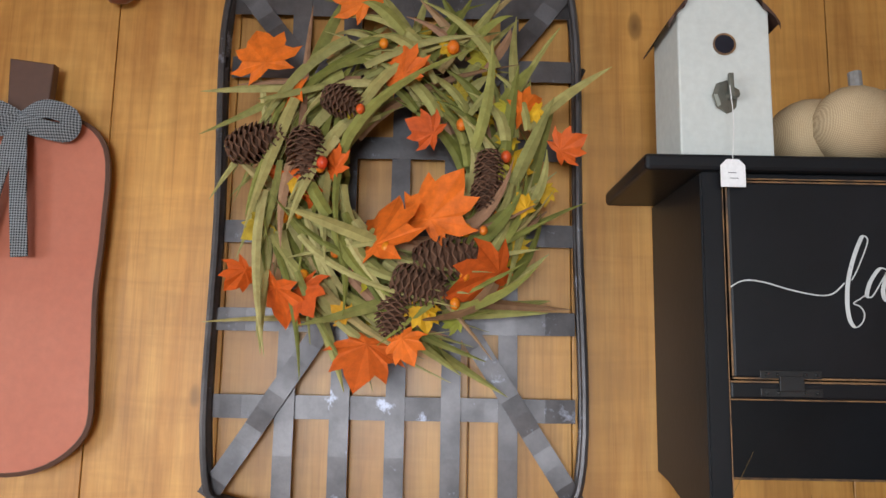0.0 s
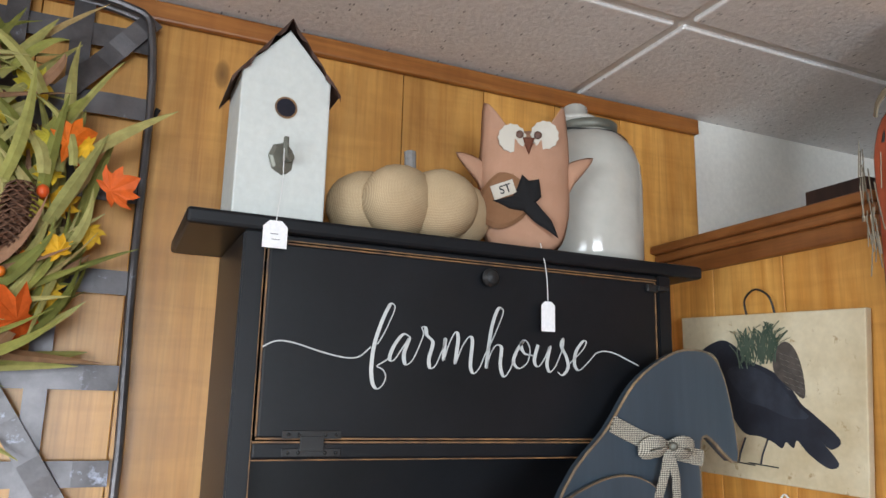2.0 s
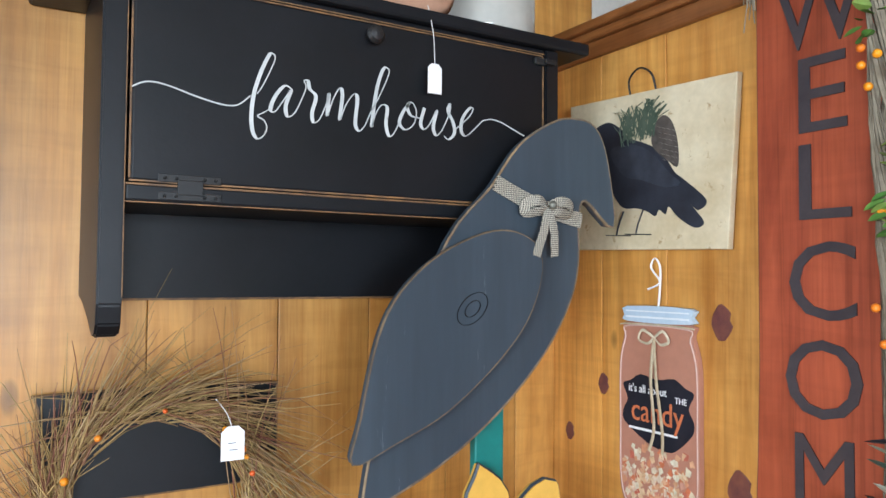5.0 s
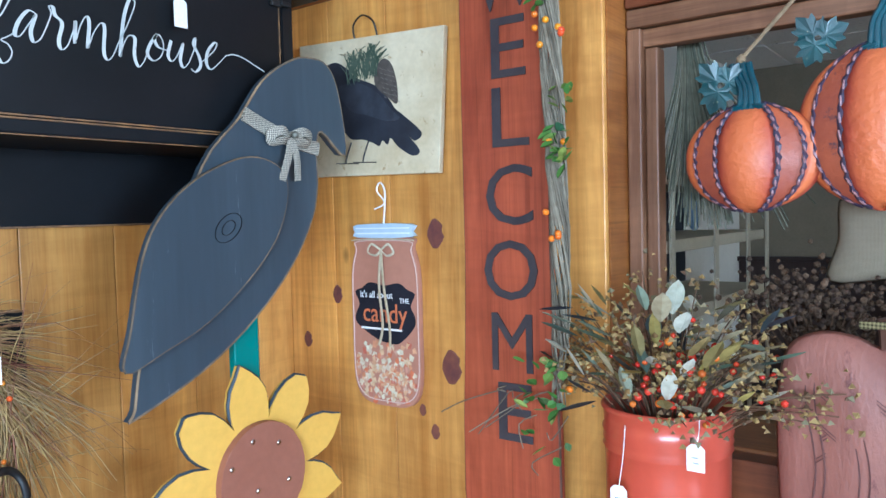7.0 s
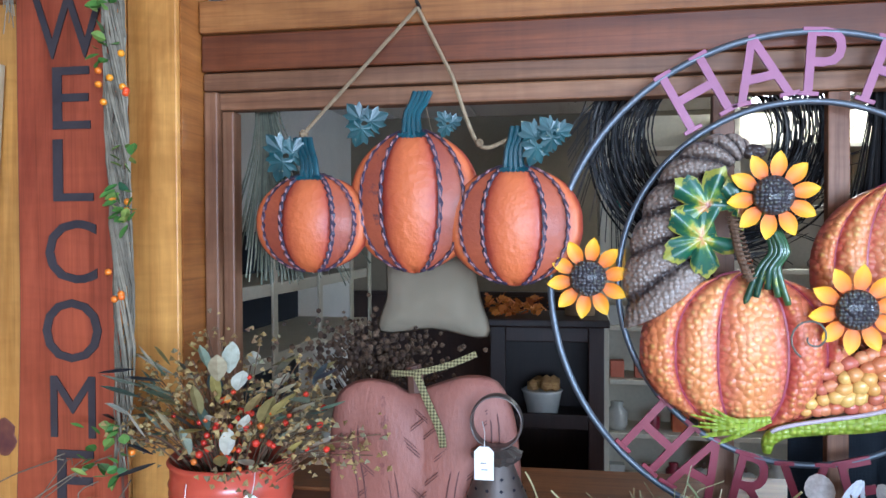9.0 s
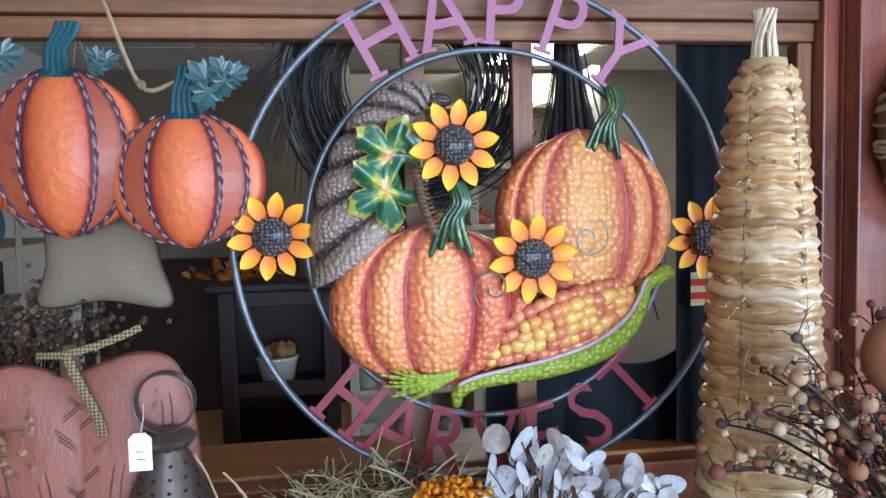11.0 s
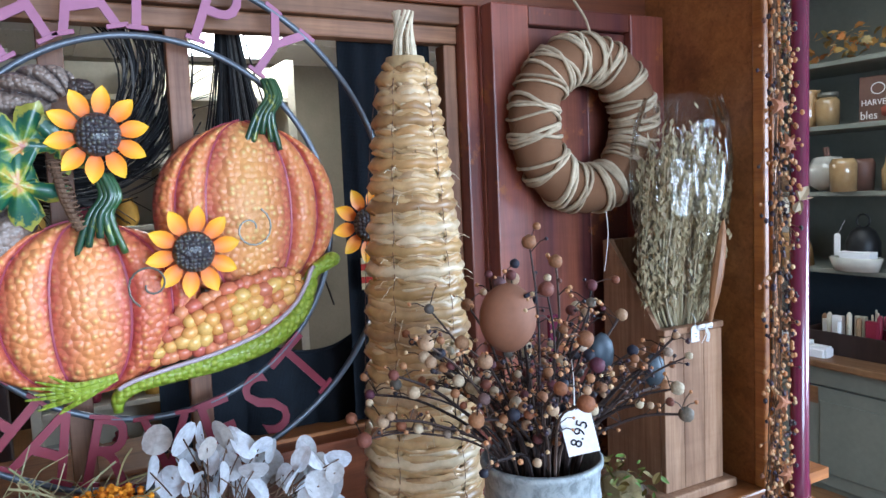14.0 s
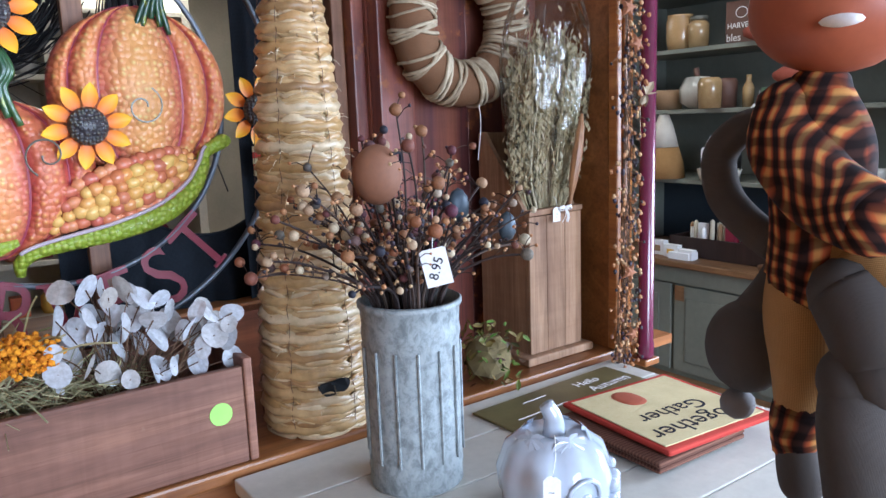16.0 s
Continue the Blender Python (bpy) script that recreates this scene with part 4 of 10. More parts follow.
# wooden crow on a stake with a wooden sunflower
CROW_PAINT = paint("rubbed_slate_black_paint", (0.026, 0.040, 0.055), (0.054, 0.076, 0.098), 16, 0.55, spot=(0.13, 0.16, 0.185), spot_at=0.65, spot_scale=30, stretch=(1.6, 1, 0.14))
RAW_EDGE = wood("sanded_raw_edge", (0.33, 0.24, 0.14), (0.10, 0.09, 0.08), rough=0.8)
crow = thing("wooden_crow", 1.0, 1.03, 0.705, "slate black wooden crow with gingham bow above a yellow sunflower", "yard stake")
shape = outline([(0.277, 0.565), (0.207, 0.612), (0.19, 0.575), (0.19, 0.5), (0.172, 0.428), (0.113, 0.335), (0.016, 0.24), (-0.104, 0.16), (-0.245, 0.1), (-0.242, 0.115), (-0.228, 0.194), (-0.195, 0.304), (-0.092, 0.526), (-0.006, 0.621), (0.054, 0.699), (0.124, 0.746), (0.176, 0.761), (0.231, 0.751), (0.262, 0.69)], 4)
shape = [(x, z + 0.295) for x, z in shape]
part("body", board(bmesh.new(), shape, 0.02, 0.0), CROW_PAINT, crow)
part("body_edge", tube(bmesh.new(), [(x, 0.0025, z) for x, z in shape], 0.0032, 5, True), RAW_EDGE, crow, "sanded pale edge")
wing = outline([(-0.266, 0.185), (-0.253, 0.252), (-0.226, 0.37), (-0.189, 0.44), (-0.122, 0.499), (-0.031, 0.54), (0.035, 0.544), (0.083, 0.518), (0.088, 0.465), (0.056, 0.39), (-0.01, 0.319), (-0.104, 0.249), (-0.195, 0.209)], 4)
wing = [(x, z + 0.295) for x, z in wing]
part("wing", board(bmesh.new(), wing, 0.018, 0.0, y0=-0.0185), CROW_PAINT, crow)
bm = bmesh.new()
for k, s in ((0, 0.8), (1, 0.4)):
    tube(bm, [(-0.055 + s * (0.034 * math.cos(2 * math.pi * i / 20) + 0.016 * math.sin(2 * math.pi * i / 20)), -0.0188, 0.71 + s * 0.034 * math.sin(2 * math.pi * i / 20)) for i in range(20)], 0.0014, 5, True, flat=0.5)
part("knot", bm, BLACK_WOOD, crow, "dark wood knot showing through the paint")
part("wing_edge", tube(bmesh.new(), [(x, -0.016, z) for x, z in wing], 0.003, 5, True), RAW_EDGE, crow, "sanded pale edge")
bm = tube(bmesh.new(), spline([(0.0, -0.004, 0.925), (0.06, -0.005, 0.9), (0.13, -0.005, 0.88), (0.192, -0.004, 0.868)], 5), 0.0035, 6, flat=4.6)
part("collar", bm, GINGHAM, crow, "black and cream gingham ribbon")
ribbon_bow(crow, 0.105, -0.012, 0.885, 0.05, GINGHAM)
bm = bmesh.new()
blob(bm, (0.105, -0.03, 0.89), 0.008, 2)
part("bell", bm, PEWTER, crow, smooth=True)
TEAL = paint("teal_green_paint", (0.01, 0.17, 0.15), (0.015, 0.22, 0.19), 20, 0.55)
part("stake", boxes(((-0.022, 0.0215, 0.0), (0.038, 0.04, 0.60)), bevel=0.003), TEAL, crow, "teal green stake")
PETAL = paint("butter_yellow_paint", (0.72, 0.41, 0.06), (0.78, 0.47, 0.09), 14, 0.6, spot=(0.55, 0.3, 0.06), spot_at=0.74, spot_scale=20)
petals = []
for i in range(9):
    a = 2 * math.pi * (i + 0.42) / 9
    r1, r2 = 0.115, 0.225 if i % 2 else 0.24
    for da, r in ((-0.347, r1 + 0.006), (-0.30, 0.155), (-0.24, 0.183), (-0.15, 0.205), (-0.06, 0.222), (0.03 * (-1) ** i, r2), (0.09, 0.218), (0.18, 0.198), (0.26, 0.172), (0.31, 0.148)):
        petals.append((0.01 + r * math.cos(a + da), 0.225 + 0.93 * r * math.sin(a + da)))
part("petal_ring", board(bmesh.new(), petals, 0.018, 0.0, y0=-0.0), PETAL, crow, "yellow wooden petals")
part("petal_edge", tube(bmesh.new(), [(x, 0.006, z) for x, z in petals], 0.0042, 5, True), CROW_PAINT, crow, "dark sanded edge")
disc = outline([(0.01 + 0.103 * math.cos(2 * math.pi * i / 10), 0.225 + 0.108 * math.sin(2 * math.pi * i / 10)) for i in range(10)], 4)
part("flower_centre", board(bmesh.new(), disc, 0.016, 0.003, y0=-0.017), paint("terracotta_brown_paint", (0.27, 0.10, 0.06), (0.33, 0.13, 0.08), 14, 0.6), crow, "brown wooden disc")
STEEL = paint("polished_nail", (0.6, 0.6, 0.6), (0.75, 0.75, 0.75), 50, 0.18, metal=1.0)
spots = []
for x, z in ((-0.018, 0.302), (0.045, 0.285), (-0.068, 0.262), (0.068, 0.205), (-0.01, 0.205), (-0.082, 0.2), (0.03, 0.15), (-0.05, 0.15)):
    spots.append(Matrix.Translation((x, -0.019, z)))
bits("nail_head", ball(0.0055, 2, 1, 0.5, 1), STEEL, crow, spots)

# black sign with a dried-grass wreath hung over it
sign = thing("black_sign", 0.54, 1.335, 1.18, "black painted wooden sign board with rubbed edges, partly hidden by grasses", "sign")
r = outline([(-0.19, -0.085), (0.15, -0.085), (0.178, -0.07), (0.182, 0.0), (0.178, 0.075), (0.15, 0.09), (-0.19, 0.092), (-0.21, 0.07), (-0.21, -0.07)], 3)
part("board", board(bmesh.new(), r, 0.02, 0.0), BLACK_WOOD, sign)
part("edge", tube(bmesh.new(), [(x, 0.002, z) for x, z in r], 0.0025, 5, True), WORN_EDGE, sign, "rubbed edge")
gw = thing("grass_wreath", 0.50, 1.27, 1.10, "dried brown grass wreath with small berries, hung over a black sign", "wreath")
STRAW = islands("dried_brown_grass", [(0.0, (0.24, 0.13, 0.06)), (0.3, (0.46, 0.32, 0.13)), (0.6, (0.28, 0.19, 0.07)), (0.8, (0.22, 0.08, 0.055)), (1.0, (0.5, 0.38, 0.2))], 0.8)
bm = bmesh.new()
rnd = random.Random(5)
for i in range(760):
    a = rnd.uniform(0, 2 * math.pi)
    p = Vector((0.15 * math.cos(a), rnd.uniform(-0.03, 0.03), 0.15 * math.sin(a))) * rnd.uniform(0.85, 1.15)
    turn = a - math.pi / 2 + rnd.uniform(-0.45, 0.35)
    d = Vector((math.cos(turn) + 0.25 * math.cos(a), rnd.uniform(-0.2, 0.1), math.sin(turn) + 0.25 * math.sin(a))).normalized()
    ln = rnd.uniform(0.09, 0.22)
    bend = Vector((math.cos(a), 0, math.sin(a))) * -0.1 * ln + Vector((rnd.uniform(-1, 1), rnd.uniform(-1, 0), rnd.uniform(-1, 0.6))) * 0.02
    tube(bm, [p, p + d * ln * 0.5 + bend * 0.4, p + d * ln + bend * 1.5], rnd.uniform(0.0008, 0.0018), 4, taper=(1, 0.3))
for i in range(170):
    a = rnd.uniform(-0.9, 3.6)
    p = Vector((0.15 * math.cos(a), rnd.uniform(-0.04, 0.02), 0.15 * math.sin(a)))
    turn = a - math.pi / 2 * rnd.choice((1, 1, -1)) + rnd.uniform(-0.3, 0.3)
    d = (Vector((math.cos(turn), 0, math.sin(turn))) + Vector((math.cos(a), rnd.uniform(-0.3, 0), math.sin(a))) * rnd.uniform(0.2, 0.9)).normalized()
    ln = rnd.uniform(0.14, 0.30)
    sag = Vector((rnd.uniform(-0.2, 0.2), -0.05, rnd.uniform(-0.5, 0.1))) * ln
    tube(bm, [p, p + d * ln * 0.4 + sag * 0.15, p + d * ln * 0.75 + sag * 0.5, p + d * ln + sag], rnd.uniform(0.0007, 0.0015), 4, taper=(1, 0.3))
part("grass", bm, STRAW, gw, kind="stuff")
spots = []
for i in range(14):
    a = rnd.uniform(0, 2 * math.pi)
    spots.append(sized((0.15 * math.cos(a), -0.04, 0.15 * math.sin(a)), rnd.uniform(0.004, 0.007)))
bits("berry", ball(), BERRY, gw, spots)
price_tag(0.604, 1.2, 1.222, (0.585, 1.24, 1.262), w=0.038, h=0.055)
ring = thing("iron_ring_lantern", 0.607, 1.18, 0.86, "black iron lantern top with a ring handle below the wreath", "lantern")
part("ring_handle", tube(bmesh.new(), [(0.036 * math.cos(2 * math.pi * i / 28), 0.01 * math.sin(4 * math.pi * i / 28), 0.128 + 0.04 * math.sin(2 * math.pi * i / 28)) for i in range(28)], 0.007, 8, True, flat=0.6), BLACK_IRON, ring, smooth=True)
part("cap", lathe(bmesh.new(), [(0.05, 0.0), (0.045, 0.03), (0.03, 0.06), (0.022, 0.07), (0.03, 0.078), (0.014, 0.09)], 24), BLACK_IRON, ring, smooth=True)
part("body", lathe(bmesh.new(), [(0.06, -0.15), (0.055, -0.01), (0.05, 0.0)], 24), BLACK_IRON, ring, smooth=True)
KRAFT = paint("kraft_card", (0.30, 0.19, 0.10), (0.36, 0.23, 0.13), 30, 0.85)
carton = thing("cardboard_box", 0.40, 1.2, 0.72, "brown cardboard box standing on a bench below the wreath", "box", turn=8)
part("body", boxes(((-0.07, -0.08, 0.0), (0.055, 0.08, 0.285)), bevel=0.003), KRAFT, carton)
part("flap", boxes(((-0.07, -0.084, 0.287), (0.055, -0.002, 0.290)), ((-0.07, 0.002, 0.287), (0.055, 0.084, 0.290))), KRAFT, carton)
bench = part("display_bench", boxes(((0.1, 0.95, 0.66), (1.235, 1.34, 0.70)), ((0.12, 1.0, 0.0), (0.2, 1.3, 0.658)), ((1.1, 1.0, 0.0), (1.2, 1.3, 0.658)), bevel=0.004), PINE_TRIM)
tagged(bench, "plain pine display bench along the wall", "bench")
part("body_foot", boxes(((-0.06, -0.06, -0.158), (0.06, 0.06, -0.151))), BLACK_IRON, ring)
carton.location.z = 0.702
gourd = thing("hanging_gourd", -0.62, 1.33, 2.30, "small dark red hanging ornament high on the pine wall", "ornament")
bm = bmesh.new()
blob(bm, (0, 0, 0), 0.028, 2, 1.1, 0.7, 1, 0.1)
blob(bm, (-0.06, 0, 0.015), 0.026, 2, 1.1, 0.7, 1, 0.1)
tube(bm, [(-0.03, 0, 0.0), (-0.03, 0.02, 0.06)], 0.004, 6)
part("pod", bm, paint("dark_red_gloss", (0.13, 0.04, 0.02), (0.2, 0.07, 0.04), 20, 0.3), gourd, smooth=True)

# ---- things along the partition and the shop window ----
# these things turn their local x to world -y and their local y to world +x

PARCH = paint("stained_parchment", (0.52, 0.41, 0.23), (0.82, 0.74, 0.54), 19, 0.7, spot=(0.40, 0.28, 0.14), spot_at=0.6, spot_scale=34)
CROW_INK = paint("blue_black_print", (0.012, 0.014, 0.022), (0.03, 0.035, 0.05), 60, 0.6)
PRINT_GREEN = paint("grey_green_print", (0.05, 0.08, 0.05), (0.10, 0.13, 0.09), 90, 0.7)
plq = thing("crow_plaque", 1.378, 1.055, 1.53, "parchment coloured square plaque with a printed crow and basket, wire hung", "plaque", turn=-90)
part("panel", board(bmesh.new(), [(-0.215, 0.0), (0.205, -0.01), (0.228, 0.303), (-0.218, 0.325)], 0.014, 0.002), PARCH, plq)
ink = outline([(-0.157, 0.25), (-0.129, 0.263), (-0.094, 0.268), (-0.06, 0.25), (-0.03, 0.224), (0.015, 0.206), (0.055, 0.182), (0.085, 0.142), (0.105, 0.127), (0.16, 0.082), (0.141, 0.064), (0.122, 0.078), (0.154, 0.042), (0.133, 0.032), (0.094, 0.054), (0.071, 0.076), (0.062, 0.062), (0.046, 0.072), (0.036, 0.06), (0.016, 0.07), (-0.014, 0.079), (-0.053, 0.084), (-0.084, 0.12), (-0.104, 0.169), (-0.107, 0.211), (-0.12, 0.236), (-0.139, 0.246)], 4)
part("printed_crow", board(bmesh.new(), ink, 0.001, y0=-0.0012), CROW_INK, plq, "printed black crow")
bsk = outline([(0.03, 0.2), (0.034, 0.237), (0.057, 0.256), (0.08, 0.24), (0.094, 0.198), (0.094, 0.152), (0.07, 0.165)], 4)
bird = part("printed_wing", board(bmesh.new(), outline([(-0.09, 0.205), (-0.03, 0.212), (0.03, 0.185), (0.075, 0.14), (0.1, 0.118), (0.06, 0.115), (0.0, 0.135), (-0.05, 0.15)], 4), 0.0006, y0=-0.0017), paint("blue_grey_print", (0.02, 0.024, 0.036), (0.045, 0.052, 0.07), 120, 0.6), plq)
weave = bmesh.new()
for i in range(7):
    for k in range(4):
        a = Vector((0.045 + 0.012 * k + 0.002 * i, -0.0024, 0.236 - 0.011 * i - 0.004 * k))
        tube(weave, [a, a + Vector((0.008, 0, -0.004))], 0.0011, 4, flat=0.4)
part("printed_weave", weave, paint("pale_basket_print", (0.20, 0.18, 0.16), (0.30, 0.27, 0.24), 200, 0.7), plq, kind="stuff")
part("printed_basket", board(bmesh.new(), bsk, 0.001, y0=-0.0019), paint("grey_brown_print", (0.05, 0.042, 0.036), (0.12, 0.10, 0.085), 300, 0.7), plq)
bm = bmesh.new()
rnd = random.Random(8)
for i in range(90):
    q = rnd.random()
    p = Vector((-0.055 + 0.09 * q, -0.0026, rnd.uniform(0.205, 0.235) + 0.012 * q))
    d = Vector((rnd.uniform(-0.6, 0.6), 0, 1)).normalized()
    tube(bm, [p, p + d * rnd.uniform(0.02, 0.05), p + d * 0.06 + Vector((rnd.uniform(-0.02, 0.02), 0, -0.006))], 0.0016, 4, flat=0.3)
part("printed_sprig", bm, PRINT_GREEN, plq, kind="stuff")
bm = bmesh.new()
for x in (-0.05, 0.005):
    tube(bm, [(x, -0.001, 0.075), (x - 0.015, -0.001, 0.045), (x - 0.02, -0.001, 0.028)], 0.003, 5, flat=0.3)
    tube(bm, [(x - 0.05, -0.001, 0.028), (x + 0.02, -0.001, 0.024)], 0.004, 5, flat=0.3)
part("printed_foot", bm, CROW_INK, plq)
part("hanger", tube(bmesh.new(), spline([(-0.035, 0.004, 0.315), (-0.03, -0.004, 0.345), (0.0, -0.006, 0.362), (0.03, -0.004, 0.345), (0.035, 0.004, 0.312)], 6), 0.0022, 6), BLACK_IRON, plq, "bent wire hanger")

# wooden candy jar cut-out
JAR_PINK = paint("dusty_pink_print", (0.42, 0.19, 0.125), (0.48, 0.23, 0.155), 10, 0.55)
jar = thing("jar_sign", 1.386, 1.024, 0.985, "flat wooden mason jar sign painted with candy corn", "sign", turn=-90)
jo = outline([(-0.115, 0.06), (-0.118, 0.2), (-0.117, 0.33), (-0.1, 0.39), (-0.092, 0.415), (0.092, 0.415), (0.1, 0.39), (0.117, 0.33), (0.118, 0.2), (0.115, 0.06), (0.08, 0.008), (0.0, 0.0), (-0.08, 0.008)], 4)
part("jar_body", board(bmesh.new(), jo, 0.012, 0.002), JAR_PINK, jar)
part("jar_outline", tube(bmesh.new(), [(x * 0.96, -0.001, 0.012 + z * 0.95) for x, z in jo], 0.0016, 5, True), paint("pale_pink_line", (0.6, 0.42, 0.36), (0.66, 0.47, 0.4), 30, 0.6), jar)
lid = part("lid", board(bmesh.new(), outline([(-0.094, 0.416), (-0.097, 0.43), (-0.094, 0.448), (0.094, 0.448), (0.097, 0.43), (0.094, 0.416)], 3), 0.013, 0.002, y0=-0.002), paint("pale_blue_paint", (0.42, 0.55, 0.68), (0.55, 0.66, 0.75), 30, 0.6), jar, "pale blue striped lid")
part("lid_stripe", boxes(((-0.094, -0.003, 0.424), (0.094, -0.002, 0.428)), ((-0.094, -0.003, 0.437), (0.094, -0.002, 0.44))), paint("white_blue_stripe", (0.74, 0.8, 0.84), (0.8, 0.84, 0.88), 30, 0.6), lid)
lab = outline([(-0.1, 0.2), (-0.104, 0.225), (-0.09, 0.25), (-0.105, 0.28), (-0.08, 0.29), (-0.05, 0.305), (0.0, 0.298), (0.05, 0.305), (0.08, 0.29), (0.105, 0.28), (0.09, 0.25), (0.104, 0.225), (0.1, 0.2), (0.06, 0.165), (0.03, 0.155), (-0.03, 0.165)], 3)
part("label", board(bmesh.new(), lab, 0.001, y0=-0.0012), INK, jar, "black scalloped label")
part("label_bar", boxes(((-0.085, -0.0022, 0.188), (0.06, -0.0014, 0.193))), TAG, jar)
words("lettering", "it's all about", 0.024, Matrix.Translation((-0.028, -0.0022, 0.274)) @ FACE_S, TAG, jar, 0.0005)
words("lettering", "THE", 0.018, Matrix.Translation((0.07, -0.0022, 0.262)) @ FACE_S, TAG, jar, 0.0005)
words("lettering", "candy", 0.068, Matrix.Translation((0.0, -0.0022, 0.228)) @ FACE_S, paint("orange_lettering", (0.55, 0.14, 0.05), (0.62, 0.2, 0.08), 40, 0.6), jar, 0.0005)
RAFFIA = islands("cream_raffia", [(0.0, (0.55, 0.45, 0.30)), (1.0, (0.7, 0.62, 0.46))], 0.8)
bm = bmesh.new()
tube(bm, [(0.11 * math.cos(t), -0.004 - 0.002 * math.sin(t * 3), 0.408 + 0.004 * math.sin(t)) for t in [math.pi * i / 12 for i in range(13)]], 0.0018, 5)
for s in (-1, 1):
    tube(bm, spline([(0, -0.008, 0.385), (s * 0.03, -0.012, 0.4), (s * 0.045, -0.01, 0.38), (s * 0.02, -0.008, 0.372), (0, -0.008, 0.385)], 5), 0.0014, 5, flat=2.4)
    tube(bm, spline([(0, -0.008, 0.385), (s * 0.008, -0.01, 0.3), (s * 0.012 + 0.01, -0.007, 0.2), (s * 0.02, -0.005, 0.15)], 6), 0.0016, 5, flat=2.8)
part("raffia_bow", bm, RAFFIA, jar, "cream raffia bow")
part("ribbon_loop", tube(bmesh.new(), spline([(0.0, 0.005, 0.45), (0.01, 0.0, 0.49), (0.015, -0.004, 0.53), (0.0, -0.004, 0.55), (-0.012, -0.004, 0.53), (0.012, -0.002, 0.5), (-0.02, -0.006, 0.485)], 5), 0.0032, 5, flat=0.4), TAG, jar)
CANDY = islands("candy_corn_print", [(0.0, (0.62, 0.16, 0.07)), (0.4, (0.72, 0.5, 0.30)), (0.7, (0.75, 0.72, 0.55)), (1.0, (0.52, 0.1, 0.06))], 0.6)
bm = bmesh.new()
for i in range(260):
    x, z = rnd.uniform(-0.105, 0.105), 0.015 + 0.125 * rnd.random() + 0.02 * math.sin(i)
    if abs(x) > 0.106 - 0.05 * max(0, (0.06 - z) / 0.06):
        continue
    a = rnd.uniform(0, 6.3)
    r = rnd.uniform(0.007, 0.011)
    vs = [bm.verts.new((x + r * math.cos(a + k), -0.0012 - 0.0003 * rnd.random(), z + r * math.sin(a + k))) for k in (0, 1.9, 3.1, 4.4)]
    bm.faces.new(vs)
part("candy_piece", bm, CANDY, jar, kind="stuff")

jar.matrix_basis = jar.matrix_basis @ Matrix.Diagonal((0.87, 1, 0.95, 1))

KNOT = paint("dark_plum_knot", (0.10, 0.03, 0.04), (0.22, 0.08, 0.05), 120, 0.5)
for y, z, r in ((0.882, 1.388, 0.026), (0.846, 1.092, 0.03), (0.86, 1.73, 0.02), (1.19, 1.24, 0.018), (0.895, 0.94, 0.014), (1.3, 1.12, 0.016), (0.93, 0.985, 0.011)):
    bm = lathe(bmesh.new(), [(r, 0.0), (r * 0.93, 0.0016), (r * 0.2, 0.0018)], 18, wobble=0.25)
    ob = part("knot", bm, KNOT, wall_partition)
    ob.data.transform(Matrix.Translation((PX, y, z)) @ Matrix.Rotation(radians(-90), 4, "Y") @ Matrix.Diagonal((1.3, 0.85, 1, 1)))

# tall welcome board
RED_BOARD = wood("red_painted_board", (0.46, 0.105, 0.045), (0.32, 0.062, 0.028), scale=(10, 10, 0.8), rough=0.5, vary=0.0)
wel = thing("welcome_board", 1.35, 0.668, 0.737, "tall barn red wooden welcome board with dark stencilled letters", "sign", turn=-90)
bo = outline([(-0.098, 0.0), (-0.098, 0.6), (-0.098, 1.2), (-0.094, 1.36), (-0.05, 1.42), (0.05, 1.42), (0.094, 1.36), (0.098, 1.2), (0.098, 0.6), (0.098, 0.0)], 4)
part("board", board(bmesh.new(), bo, 0.022, 0.002), RED_BOARD, wel)
part("board_edge", tube(bmesh.new(), [(x, 0.004, z) for x, z in bo], 0.0035, 5, True), DARK_BROWN, wel)
STENCIL = paint("charcoal_stencil_paint", (0.03, 0.024, 0.03), (0.055, 0.045, 0.05), 50, 0.6, spot=(0.2, 0.05, 0.03), spot_at=0.73, spot_scale=50)
for ch, z, w in (("W", 1.882, 0.84), ("E", 1.748, 1.15), ("L", 1.612, 1.2), ("C", 1.458, 1.02), ("O", 1.308, 0.98), ("M", 1.163, 0.86), ("E", 1.022, 1.15)):
    words("letter", ch, 0.172, Matrix.Translation((0.012, -0.0022, z - 0.737)) @ FACE_S, STENCIL, wel, 0.0012, "dark stencilled letter", w)
bm = boxes(((-0.03, -0.006, 1.4), (0.03, 0.02, 1.475)), bevel=0.004)
part("stem", bm, DARK_BROWN, wel)
part("wire_hanger", tube(bmesh.new(), spline([(-0.08, 0.0, 1.36), (-0.06, 0.01, 1.43), (0.0, 0.02, 1.45), (0.07, 0.01, 1.43), (0.1, 0.0, 1.36)], 6), 0.003, 6), BLACK_IRON, wel)
JUTE = islands("jute", [(0.0, (0.24, 0.17, 0.10)), (1.0, (0.38, 0.29, 0.18))], 0.9)
BURLAP = cloth("burlap", (0.20, 0.165, 0.115), (0.33, 0.28, 0.20), 900)
bm = bmesh.new()
for s in (-0.5, 1):
    tube(bm, spline([(0, -0.02, 1.4), (s * 0.06, -0.035, 1.43), (s * 0.12, -0.03, 1.42), (s * 0.15, -0.02, 1.4)], 5), 0.0028, 6, flat=3.2)
part("burlap_bow", bm, BURLAP, wel, "loose burlap bow")
